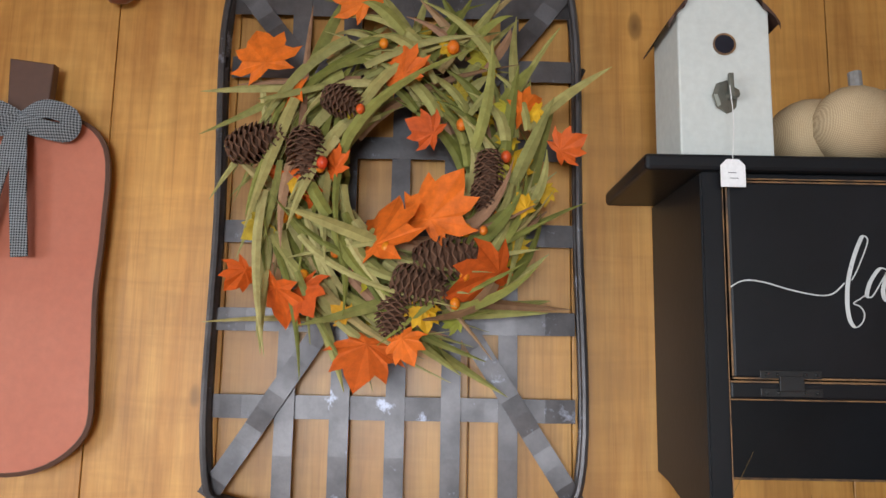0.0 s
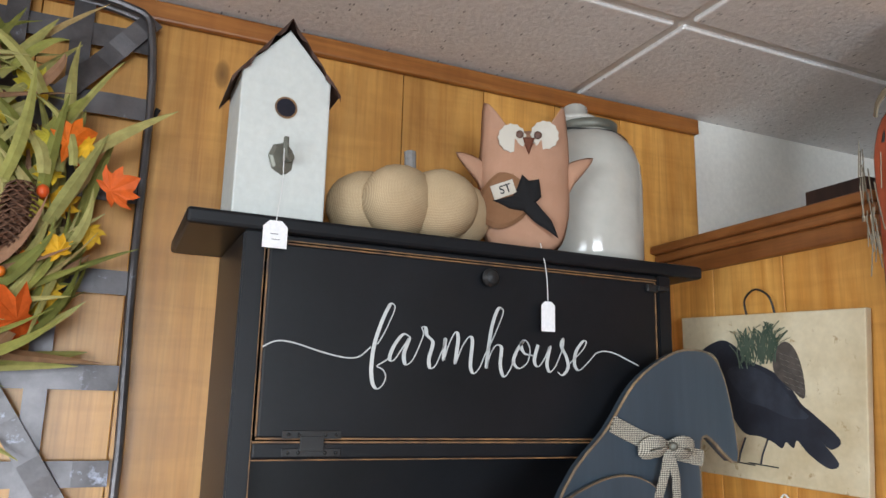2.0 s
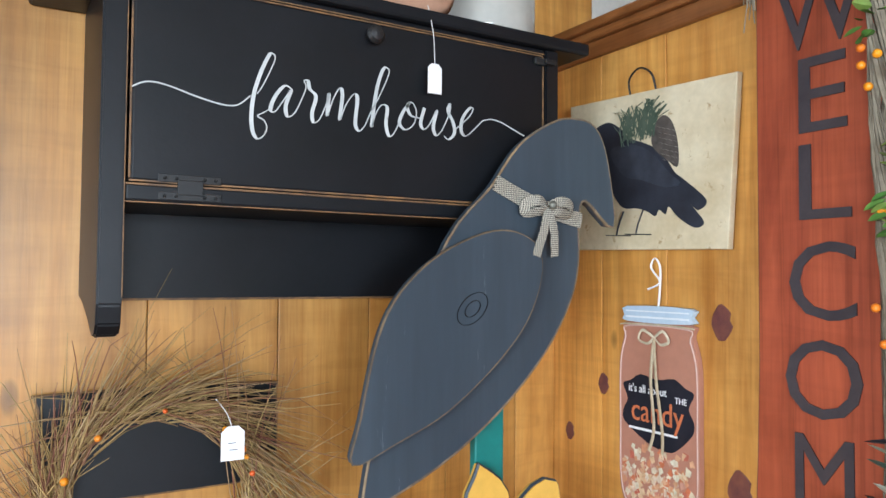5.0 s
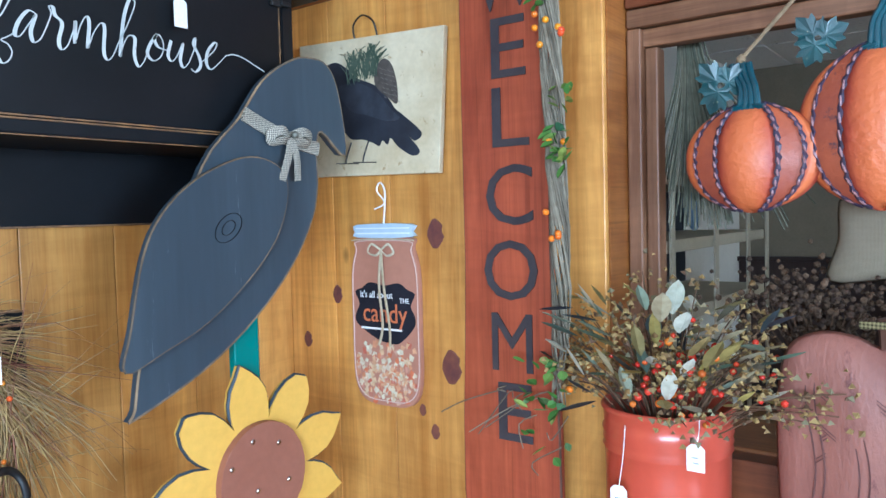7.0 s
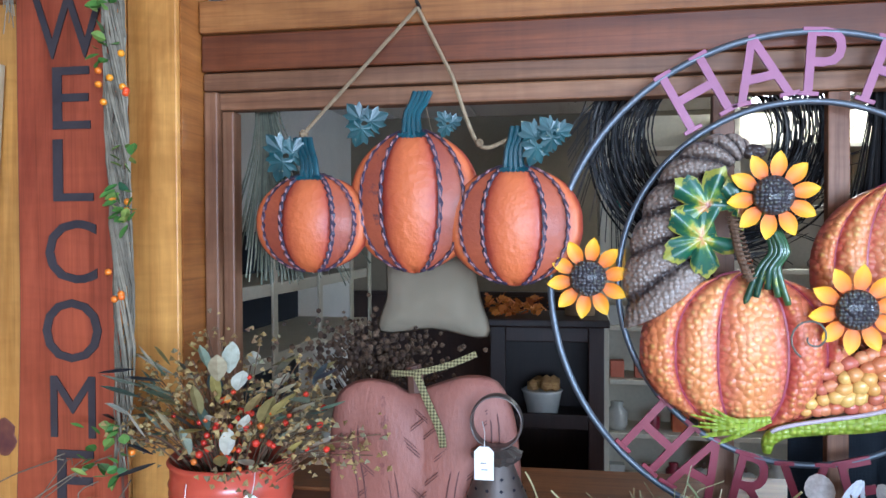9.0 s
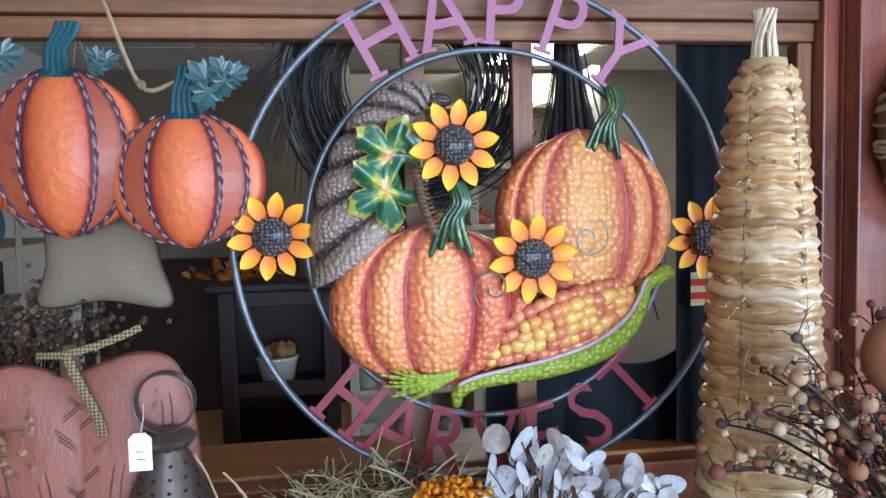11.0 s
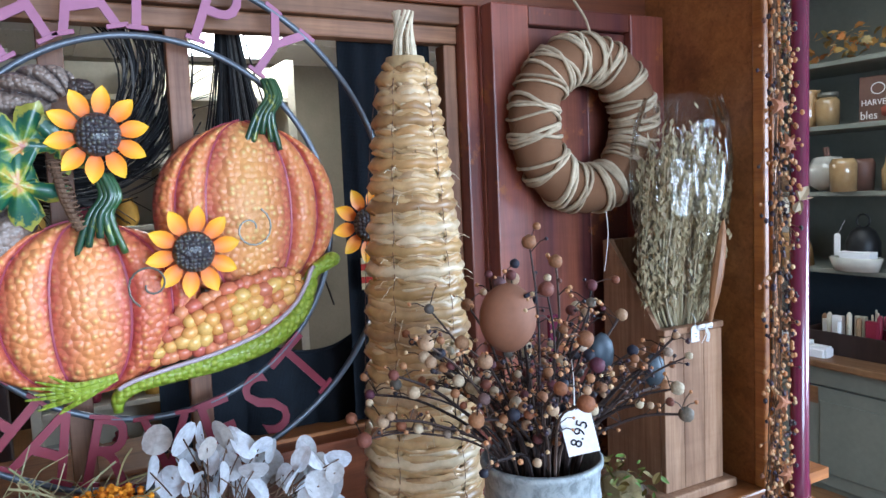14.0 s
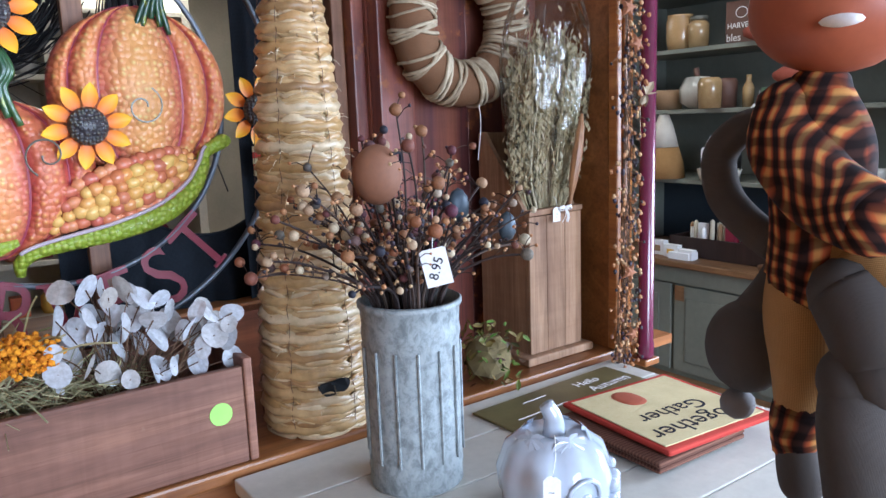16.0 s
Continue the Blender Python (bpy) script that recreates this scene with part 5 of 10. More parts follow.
VINE = islands("grey_grapevine", [(0.0, (0.13, 0.11, 0.08)), (0.5, (0.22, 0.19, 0.14)), (1.0, (0.30, 0.26, 0.19))], 0.9)
gl = thing("vine_garland", 1.335, 0.56, 0.98, "grey grapevine garland with small green leaves and orange berries", "garland", turn=-90)
bm = bmesh.new()
for i in range(60):
    ph = rnd.uniform(0, 6.3)
    pts = []
    for k in range(12):
        t = k / 11
        if t > 0.86:
            x = -0.08 - 0.12 * math.sin((t - 0.86) / 0.14 * 1.57) + 0.06
            z = 1.16 - 0.03 * (t - 0.86) / 0.14
        else:
            x = 0.02 + 0.008 * math.sin(t * 7) - 0.06 * max(0, t - 0.7) / 0.16 * 0.4
            z = 0.08 + 1.08 * t / 0.86
        pts.append((x + 0.014 * math.sin(ph + k * 1.3) + rnd.uniform(-0.004, 0.004), -0.012 + 0.012 * math.cos(ph + k * 1.1), z))
    a = rnd.randint(0, 4)
    b = rnd.randint(8, 12)
    tube(bm, spline(pts[a:b], 2), rnd.uniform(0.0012, 0.0026), 4)
for i in range(9):
    p = Vector((rnd.uniform(-0.12, 0.05), rnd.uniform(-0.03, 0.0), rnd.uniform(0.0, 0.12)))
    tube(bm, spline([p, p + Vector((rnd.uniform(-0.09, 0.0), -0.01, rnd.uniform(-0.07, 0.02))), p + Vector((rnd.uniform(-0.16, 0.02), -0.015, rnd.uniform(-0.1, 0.0)))], 3), 0.0012, 4)
for i in range(26):
    p = Vector((-0.2 + rnd.uniform(-0.01, 0.02), rnd.uniform(-0.03, 0.0), rnd.uniform(0.95, 1.12)))
    tube(bm, spline([p, p + Vector((rnd.uniform(-0.01, 0.01), 0, -0.06))], 3), 0.0012, 4)
part("vine", bm, VINE, gl, kind="stuff")
GREEN = islands("ivy_green", [(0.0, (0.06, 0.16, 0.03)), (0.5, (0.12, 0.26, 0.05)), (0.8, (0.3, 0.36, 0.08)), (1.0, (0.04, 0.15, 0.09))], 0.55)
bm = bmesh.new()
for i in range(96):
    k = rnd.choice((0, 0, 1, 2))
    c = ((0.012, 0.95), (0.045, 0.62), (0.0, 0.08))[k]
    p = Vector((c[0] + rnd.uniform(-0.018, 0.018) * (2.6 if k == 2 else 1), -0.035, c[1] + rnd.uniform(-0.13, 0.13) * (0.7 if k else 1)))
    leaf(bm, aim(p, (rnd.uniform(-1, 1), rnd.uniform(-0.6, -0.1), rnd.uniform(-0.8, 0.6)), rnd.uniform(-1, 1)), rnd.uniform(0.018, 0.032), rnd.uniform(0.013, 0.022))
part("ivy", bm, GREEN, gl, kind="stuff")
spots = []
for i in range(22):
    spots.append(Matrix.Translation((rnd.uniform(-0.01, 0.06), -0.03, rnd.choice((0.1, 0.42, 0.6, 0.8, 1.08)) + rnd.uniform(-0.05, 0.05))))
bits("berry", ball(0.0065), BERRY, gl, spots)

# red metal pail with cut-out face, and its dried bouquet
RED_TIN = paint("red_enamelled_tin", (0.52, 0.075, 0.04), (0.58, 0.10, 0.06), 8, 0.3, coat=0.4)
pail = thing("red_pail", 1.41, 0.365, 0.734, "red enamelled metal pail with cut face on the sill", "pail", turn=-90)
prof = [(0.108, 0.0), (0.112, 0.004), (0.116, 0.2), (0.117, 0.24), (0.121, 0.246), (0.117, 0.252), (0.121, 0.26), (0.118, 0.268), (0.122, 0.276), (0.118, 0.284), (0.119, 0.305), (0.124, 0.312), (0.12, 0.318)]
part("wall", lathe(bmesh.new(), prof + [(0.115, 0.316), (0.113, 0.2), (0.105, 0.006)], 44), RED_TIN, pail, smooth=True)
for pts in ([(-0.085, 0.13), (-0.05, 0.18), (-0.03, 0.135)], [(0.03, 0.135), (0.05, 0.18), (0.085, 0.13)], [(-0.014, 0.095), (0.0, 0.125), (0.014, 0.095)], [(-0.08, 0.08), (-0.04, 0.065), (0.0, 0.055), (0.04, 0.065), (0.08, 0.08), (0.04, 0.03), (-0.04, 0.03)]):
    bm = bmesh.new()
    f = [bm.verts.new((x, -math.sqrt(max(0, 0.1175 ** 2 - x * x)), z)) for x, z in pts]
    g = [bm.verts.new((x, -math.sqrt(max(0, 0.1175 ** 2 - x * x)) + 0.006, z)) for x, z in pts]
    bm.faces.new(f)
    for i in range(len(f)):
        bm.faces.new((f[i], g[i], g[i - 1], f[i - 1]))
    part("cut_out", bm, INK, pail, "dark cut-out")
pail.matrix_basis = pail.matrix_basis @ Matrix.Diagonal((0.96, 0.96, 1.075, 1))
DRIED = islands("dried_flower_heads", [(0.0, (0.20, 0.12, 0.05)), (0.3, (0.33, 0.22, 0.08)), (0.6, (0.42, 0.30, 0.12)), (0.8, (0.14, 0.08, 0.05)), (1.0, (0.30, 0.28, 0.16))], 0.9)
bq = thing("dried_bouquet", 1.41, 0.36, 1.0, "dried autumn bouquet with red berries in a red pail", "bouquet", turn=-90)
stems, heads, sprigs = bmesh.new(), bmesh.new(), bmesh.new()
for i in range(120):
    a, r = rnd.uniform(0, 6.3), rnd.random() ** 0.6
    base = Vector((0.05 * math.cos(a) * r, 0.05 * math.sin(a) * r, 0.0))
    tip = Vector((0.27 * math.cos(a) * r + 0.03, 0.15 * math.sin(a) * r - 0.03, rnd.uniform(0.11, 0.33) * (1.12 - 0.55 * r)))
    pts = spline([base, base.lerp(tip, 0.55) + Vector((0, 0, 0.03)), tip], 4)
    tube(stems, pts, 0.0012, 4)
    for k in range(10):
        q = tip + Vector((rnd.gauss(0, 0.017), rnd.gauss(0, 0.014), rnd.gauss(0, 0.016)))
        s = rnd.uniform(0.004, 0.009)
        m = aim(q, (rnd.uniform(-1, 1), rnd.uniform(-1, 1), rnd.uniform(-0.3, 1)))
        vs = [heads.verts.new(m @ Vector(v)) for v in ((s, 0, 0), (-s * 0.5, s * 0.8, 0), (-s * 0.5, -s * 0.8, 0), (0, 0, s))]
        for f in ((0, 1, 3), (1, 2, 3), (2, 0, 3), (0, 2, 1)):
            heads.faces.new([vs[j] for j in f])
part("dried_stem", stems, TWIG, bq, kind="stuff")
part("flower_head", heads, DRIED, bq, kind="stuff")
bm = bmesh.new()
for i in range(95):
    a, r = rnd.uniform(0, 6.3), rnd.random() ** 0.5
    leaf(bm, aim((0.2 * math.cos(a) * r, 0.11 * math.sin(a) * r - 0.05, rnd.uniform(0.09, 0.26)), (math.cos(a), -0.5, rnd.uniform(-0.2, 1))), rnd.uniform(0.04, 0.08), rnd.uniform(0.02, 0.034))
part("pale_leaf", bm, islands("pale_bouquet_leaf", [(0.0, (0.45, 0.36, 0.10)), (0.35, (0.03, 0.035, 0.05)), (0.55, (0.16, 0.24, 0.16)), (0.8, (0.62, 0.6, 0.5)), (1.0, (0.28, 0.2, 0.05))], 0.6), bq, kind="stuff")
bm = bmesh.new()
for i in range(60):
    blob(bm, (0.06 + rnd.gauss(0, 0.06), -0.08 + rnd.uniform(-0.05, 0.03), 0.14 + rnd.gauss(0, 0.04)), rnd.uniform(0.005, 0.008), 1)
part("red_berry", bm, islands("red_berry", [(0.0, (0.6, 0.03, 0.02)), (0.7, (0.7, 0.06, 0.03)), (1.0, (0.75, 0.25, 0.03))], 0.25, spec=0.5), bq, smooth=True, kind="stuff")
price_tag(1.28, 0.27, 1.045, (1.30, 0.27, 1.08), -90, w=0.03, h=0.045)
price_tag(1.27, 0.40, 0.955, (1.29, 0.395, 1.055), -90, w=0.03, h=0.045)


# three painted metal pumpkins on a jute rope
ORANGE = paint("orange_tin_paint", (0.44, 0.075, 0.028), (0.64, 0.21, 0.06), 70, 0.48, relief=0.2, dist=0.002, coat=0.08)
BAND = paint("brown_violet_tin_paint", (0.24, 0.05, 0.035), (0.46, 0.11, 0.04), 22, 0.5, coat=0.08, spot=(0.10, 0.04, 0.05), spot_at=0.62, spot_scale=14, relief=0.4, dist=0.004)
DASH = paint("dull_lilac_dash", (0.26, 0.11, 0.10), (0.34, 0.20, 0.22), 40, 0.4)
STITCH = paint("black_violet_line", (0.03, 0.02, 0.035), (0.07, 0.05, 0.09), 60, 0.45)
TEAL_TIN = paint("teal_tin_paint", (0.004, 0.035, 0.05), (0.014, 0.095, 0.125), 60, 0.35, coat=0.3)
TEAL_LEAF = paint("teal_yellow_tin_leaf", (0.004, 0.03, 0.035), (0.02, 0.085, 0.09), 120, 0.4, coat=0.2, spot=(0.35, 0.33, 0.2), spot_at=0.62, spot_scale=60)


def airbrushed(name, rim, mid, dot=None, size=0.0125, rough=0.34, soft=0.0, edge=0.42):
    """Painted tin whose panels are sprayed from a rim colour to a middle colour, with beaten bosses that catch a
    lighter paint. On the horn the rim colour is groove shade.
    """
    m, n, l, b = shader(name, rough, 0.0, 0.5)
    uv = n.new("ShaderNodeTexCoord")
    sep = n.new("ShaderNodeSeparateXYZ")
    l.new(uv.outputs["UV"], sep.inputs[0])
    a = n.new("ShaderNodeMath")
    a.operation = "SUBTRACT"
    a.inputs[1].default_value = 0.5
    l.new(sep.outputs[0], a.inputs[0])
    d = n.new("ShaderNodeMath")
    d.operation = "ABSOLUTE"
    l.new(a.outputs[0], d.inputs[0])
    v = mapped(n, l, (1, 0.4, 1))
    cloud = noise_tex(n, l, v, 16, 4, 0.6)
    e = n.new("ShaderNodeMath")
    e.operation = "MULTIPLY_ADD"
    e.inputs[1].default_value, e.inputs[2].default_value = 0.3, -0.15
    l.new(cloud, e.inputs[0])
    t = n.new("ShaderNodeMath")
    t.operation = "ADD"
    l.new(d.outputs[0], t.inputs[0])
    l.new(e.outputs[0], t.inputs[1])
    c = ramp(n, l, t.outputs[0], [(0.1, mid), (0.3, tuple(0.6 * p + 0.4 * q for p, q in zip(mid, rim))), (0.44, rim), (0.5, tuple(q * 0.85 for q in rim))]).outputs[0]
    if dot:
        vo = n.new("ShaderNodeTexVoronoi")
        vo.feature = "SMOOTH_F1"
        vo.inputs["Scale"].default_value, vo.inputs["Randomness"].default_value = 1 / size, 0.7
        vo.inputs["Smoothness"].default_value = 0.15
        l.new(v, vo.inputs["Vector"])
        k = ramp(n, l, vo.outputs["Distance"], [(0.08, (0.85, 0.85, 0.85)), (edge, (0, 0, 0))]).outputs[0]
        gate = ramp(n, l, t.outputs[0], [(0.25, (1, 1, 1)), (0.48, (0.25, 0.25, 0.25))]).outputs[0]
        c = mix(n, l, mix(n, l, 1.0, k, gate, "MULTIPLY"), c, dot)
        inv = n.new("ShaderNodeMath")
        inv.operation = "SUBTRACT"
        inv.inputs[0].default_value = 1.0
        l.new(vo.outputs["Distance"], inv.inputs[1])
        bump(n, l, b, inv.outputs[0], 0.8, 0.008)
    else:
        bump(n, l, b, noise_tex(n, l, v, 75, 2, 0.5), 0.45, 0.006)
    l.new(c, b.inputs["Base Color"])
    b.inputs["Coat Weight"].default_value, b.inputs["Coat Roughness"].default_value = 0.2, 0.3
    return m


ORANGE_PANEL = airbrushed("sprayed_orange_tin", (0.37, 0.055, 0.03), (0.60, 0.15, 0.045), rough=0.5)


def dome(k, t, rx, rz, d, ribs=0.0, nrib=5, lift=0.0):
    """A point on a swollen pumpkin front: k from side to side, t from foot to top (radians)."""
    c, s = math.cos(t), math.sin(t)
    y = d * math.sqrt(max(0.0, 1 - k * k * c * c - s * s))
    b = ribs * abs(math.cos(k * nrib * math.pi / 2)) * c
    top = -0.10 * rz * math.exp(-(k * 3.2) ** 2) * (s > 0) * s ** 6 - 0.06 * rz * math.exp(-(k * 3.2) ** 2) * (s < 0) * abs(s) ** 6
    return Vector((k * rx * c * (1 + 0.05 * abs(s)), -y - b - lift, rz * s * (1 - 0.06 * k * k) + top * (1 if s > 0 else -1)))


def dome_patch(bm, k0, k1, rx, rz, d, ribs=0.0, nrib=5, lift=0.0, nk=8, nt=20, t0=-1.57, t1=1.57):
    grid = [[bm.verts.new(dome(k0 + (k1 - k0) * i / nk, t0 + (t1 - t0) * j / nt, rx, rz, d, ribs, nrib, lift)) for j in range(nt + 1)] for i in range(nk + 1)]
    for i in range(nk):
        for j in range(nt):
            bm.faces.new((grid[i][j], grid[i + 1][j], grid[i + 1][j + 1], grid[i][j + 1]))
    return bm


def tin_pumpkin(parent, u, z, rx, rz, depth_at, stem_lean, leaves):
    m = Matrix.Translation((u, depth_at, z))
    bm = bmesh.new()
    lay = bm.loops.layers.uv.new("panel")
    rows_, at = [], {}
    for i in range(49):
        k = -1 + i / 24
        row = []
        for j in range(25):
            t = -1.57 + 3.14 * j / 24
            p = dome(k, t, rx, rz, 0.045)
            g = math.exp(-((abs(k) - 0.45) / 0.05) ** 2) + math.exp(-((abs(k) - 0.78) / 0.05) ** 2)
            p.y += (0.006 * g - 0.010 * max(0.0, 1 - (k / 0.45) ** 2)) * math.cos(t)
            v = bm.verts.new(p)
            at[v] = (0.5 + 0.5 * k / 0.45 if abs(k) < 0.45 else 0.5 + max(-0.5, min(0.5, (abs(k) - 0.88) / 0.22)), j / 24)
            row.append(v)
        rows_.append(row)
    for a, b in zip(rows_, rows_[1:]):
        for j in range(24):
            f = bm.faces.new((a[j], b[j], b[j + 1], a[j + 1]))
            for q in f.loops:
                q[lay].uv = at[q.vert]
    body = part("tin_pumpkin", bm, ORANGE_PANEL, parent, smooth=True)
    body.data.transform(m)
    for s in (-1, 1):
        bm = dome_patch(bmesh.new(), s * 0.46, s * 0.76, rx, rz, 0.045, lift=0.0015, t0=-1.3, t1=1.35)
        b = part("band", bm, BAND, body, smooth=True)
        b.data.transform(m)
        for k in (0.45, 0.78):
            line = [dome(s * k, -1.3 + 2.65 * i / 40, rx, rz, 0.045, lift=0.002) for i in range(41)]
            bm = tube(bmesh.new(), [p + Vector((0.0016 * math.sin(i * 2.4), 0, 0)) for i, p in enumerate(line)], [0.0060 + 0.0014 * math.sin(i * 2.1) for i in range(41)], 6, flat=0.5)
            dash = bmesh.new()
            for i in range(3, 39, 3):
                q = (line[i + 1] - line[i - 1]).normalized()
                half = (line[i + 1] - line[i - 1]).length * 0.46
                tube(dash, [line[i] - q * half + Vector((0.0012, -0.0036, 0)), line[i] + Vector((0, -0.0046, 0)), line[i] + q * half + Vector((-0.0012, -0.0036, 0))], [0.0016, 0.0027, 0.0014], 6)
            dl = part("stitch_dash", dash, DASH, body, kind="stuff")
            dl.data.transform(m)
            ln = part("stitched_line", bm, STITCH, body)
            ln.data.transform(m)
    bm = bmesh.new()
    for k in range(4):
        o = (k - 1.5) * 0.0085
        tube(bm, spline([(o * 1.3, -0.02, rz * 0.84), (o, -0.022, rz + 0.02), (o * 1.1 + stem_lean * 0.6, -0.02, rz + 0.045), (o * 1.2 + stem_lean, -0.018, rz + 0.068)], 4), 0.0062, 7)
    calyx = bmesh.new()
    for i in range(16):
        a = 2 * math.pi * i / 16
        tube(calyx, [(0, -0.022, rz * 0.9), (0.03 * math.cos(a), -0.026, rz * 0.9 + 0.006 * math.sin(a) - 0.004)], 0.0025, 4)
    st = part("stem", bm, TEAL_TIN, body, "teal striped stem")
    st.data.transform(m)
    part("calyx", calyx, TEAL_TIN, body, kind="stuff").data.transform(m)
    for x, zz, r in leaves:
        bm = bmesh.new()
        for k, turn in enumerate((0.4, 2.3, 4.4)):
            maple(bm, facing((x + 0.3 * r * math.cos(turn), -0.03 - 0.006 * k, rz + zz + 0.3 * r * math.sin(turn)), turn - 1.57, 0.25, 0.3), r * 1.0)
        lf = part("leaf", bm, TEAL_LEAF, body, "teal painted tin leaf")
        lf.data.transform(m)


mp = thing("pumpkin_trio", 1.565, 0.0, 1.35, "three orange painted tin pumpkins hung on a jute rope", "wall decoration", turn=-90)
tin_pumpkin(mp, -0.036, 0.213, 0.134, 0.15, -0.005, 0.022, [(-0.095, 0.005, 0.04), (0.075, 0.0, 0.024)])
tin_pumpkin(mp, -0.247, 0.17, 0.123, 0.105, -0.018, -0.015, [(-0.045, 0.03, 0.044)])
tin_pumpkin(mp, 0.168, 0.163, 0.133, 0.123, -0.018, 0.014, [(0.05, 0.035, 0.04), (0.078, 0.05, 0.032)])
bm = bmesh.new()
for a, b in (((-0.025, -0.02, 0.6), (-0.262, -0.03, 0.352)), ((-0.025, -0.02, 0.6), (0.045, -0.02, 0.46))):
    tube(bm, [a, b], 0.004, 7)
tube(bm, spline([(0.045, -0.02, 0.46), (0.085, -0.02, 0.345), (0.115, -0.03, 0.315), (0.17, -0.03, 0.335), (0.19, -0.035, 0.32)], 6), 0.004, 7)
for p in ((-0.262, 0.352), (0.19, 0.325), (0.1, 0.325)):
    blob(bm, (p[0], -0.032, p[1]), 0.009, 2, rough=0.3)
part("jute_rope", bm, JUTE, mp)
part("nail", tube(bmesh.new(), [(-0.025, 0.02, 0.605), (-0.025, -0.03, 0.61)], 0.004, 8), BLACK_IRON, mp)

# small burlap pillow hung behind
pil = thing("burlap_pillow", 1.68, 0.02, 1.28, "small grey burlap pillow hanging in the window opening", "pillow", turn=-90)
po = outline([(-0.12, 0.0), (0.0, 0.008), (0.12, -0.008), (0.105, 0.08), (0.085, 0.16), (0.0, 0.165), (-0.095, 0.17), (-0.105, 0.08)], 4)
bm = puff(bmesh.new(), po, 0.035, 7)
puff(bm, po, -0.035, 7)
part("cushion", bm, BURLAP, pil, smooth=True)
part("hanging_cord", tube(bmesh.new(), [(-0.08, 0, 0.165), (-0.01, -0.05, 0.505), (0.07, 0, 0.16)], 0.002, 5), JUTE, pil)

# carved wooden pumpkin leaning on the sill
CARVED = paint("dusty_terracotta_paint", (0.26, 0.10, 0.075), (0.36, 0.15, 0.11), 26, 0.55, relief=0.5, dist=0.004, spot=(0.17, 0.06, 0.05), spot_at=0.62, spot_scale=13, stretch=(1.5, 1, 0.6))
GROOVE = paint("dark_carved_line", (0.10, 0.04, 0.036), (0.15, 0.06, 0.05), 60, 0.7)
cp = thing("carved_pumpkin", 1.465, -0.005, 0.734, "dusty red carved wooden pumpkin with plaid ribbon on the sill", "pumpkin", turn=-90)
co = outline([(-0.175, 0.05), (-0.19, 0.2), (-0.192, 0.36), (-0.175, 0.45), (-0.125, 0.482), (-0.07, 0.478), (-0.03, 0.462), (0.02, 0.478), (0.08, 0.495), (0.135, 0.485), (0.165, 0.43), (0.178, 0.34), (0.182, 0.2), (0.17, 0.05), (0.12, 0.0), (0.0, 0.012), (-0.12, 0.0)], 5)
part("body", puff(bmesh.new(), co, 0.045, 12, lift=lambda x, z: 0.2 * abs(math.sin(x * 24)) - 0.12), CARVED, cp, smooth=True)
for s, k in ((-1, 0.3), (-1, 0.38), (-1, 0.66), (-1, 0.74), (1, 0.3), (1, 0.38), (1, 0.66), (1, 0.74)):
    pts = [(s * (k * 0.185 + 0.012 * math.sin(t * 9)) * math.cos((t - 0.5) * 0.9), -0.047 * math.sqrt(max(0.05, 1 - k * k - (2 * t - 1) ** 2 * (1 - k * k))) - 0.003, 0.02 + 0.44 * t) for t in [i / 24 for i in range(25)]]
    part("carved_line", tube(bmesh.new(), pts, 0.0015, 5), GROOVE, cp)
bm = bmesh.new()
for i in range(56):
    x, z = rnd.choice((-0.11, 0.0, 0.1)) + rnd.uniform(-0.025, 0.025), rnd.uniform(0.06, 0.42)
    y = -0.046 * math.sqrt(max(0.02, 1 - (x / 0.19) ** 2 - ((z - 0.245) / 0.25) ** 2)) - 0.002
    s = rnd.choice((-1, 1)) * 0.024
    for o in (0.0, 0.006):
        tube(bm, [(x, y, z - o), (x + s, y, z + 0.02 - o)], 0.0008, 4)
part("scratch_mark", bm, GROOVE, cp, kind="stuff")
part("stem", tube(bmesh.new(), spline([(-0.02, 0.0, 0.46), (-0.022, 0, 0.49), (-0.026, 0, 0.51)], 4), 0.016, 8), DARK_BROWN, cp)
PLAID = cloth("plaid_ribbon", (0.06, 0.05, 0.025), (0.34, 0.30, 0.15), check=330)
bm = bmesh.new()
tube(bm, spline([(-0.06, -0.03, 0.5), (-0.01, -0.045, 0.505), (0.05, -0.04, 0.52), (0.1, -0.03, 0.54)], 5), 0.003, 6, flat=2.2)
tube(bm, spline([(-0.01, -0.05, 0.505), (0.01, -0.055, 0.46), (0.035, -0.052, 0.4), (0.04, -0.05, 0.37)], 5), 0.003, 6, flat=2.6)
part("plaid_ribbon", bm, PLAID, cp)

# punched tin lamp with ring handle
TIN = paint("dark_punched_tin", (0.09, 0.075, 0.068), (0.17, 0.145, 0.13), 30, 0.42, metal=0.7)
tl = thing("punched_tin_lantern", 1.40, -0.145, 0.734, "dark punched tin lantern with ring handle on the sill", "lantern", turn=-90)
part("cone", lathe(bmesh.new(), [(0.105, 0.0), (0.105, 0.17), (0.1, 0.18), (0.03, 0.35), (0.027, 0.358)], 36), TIN, tl, smooth=True)
bm = bmesh.new()
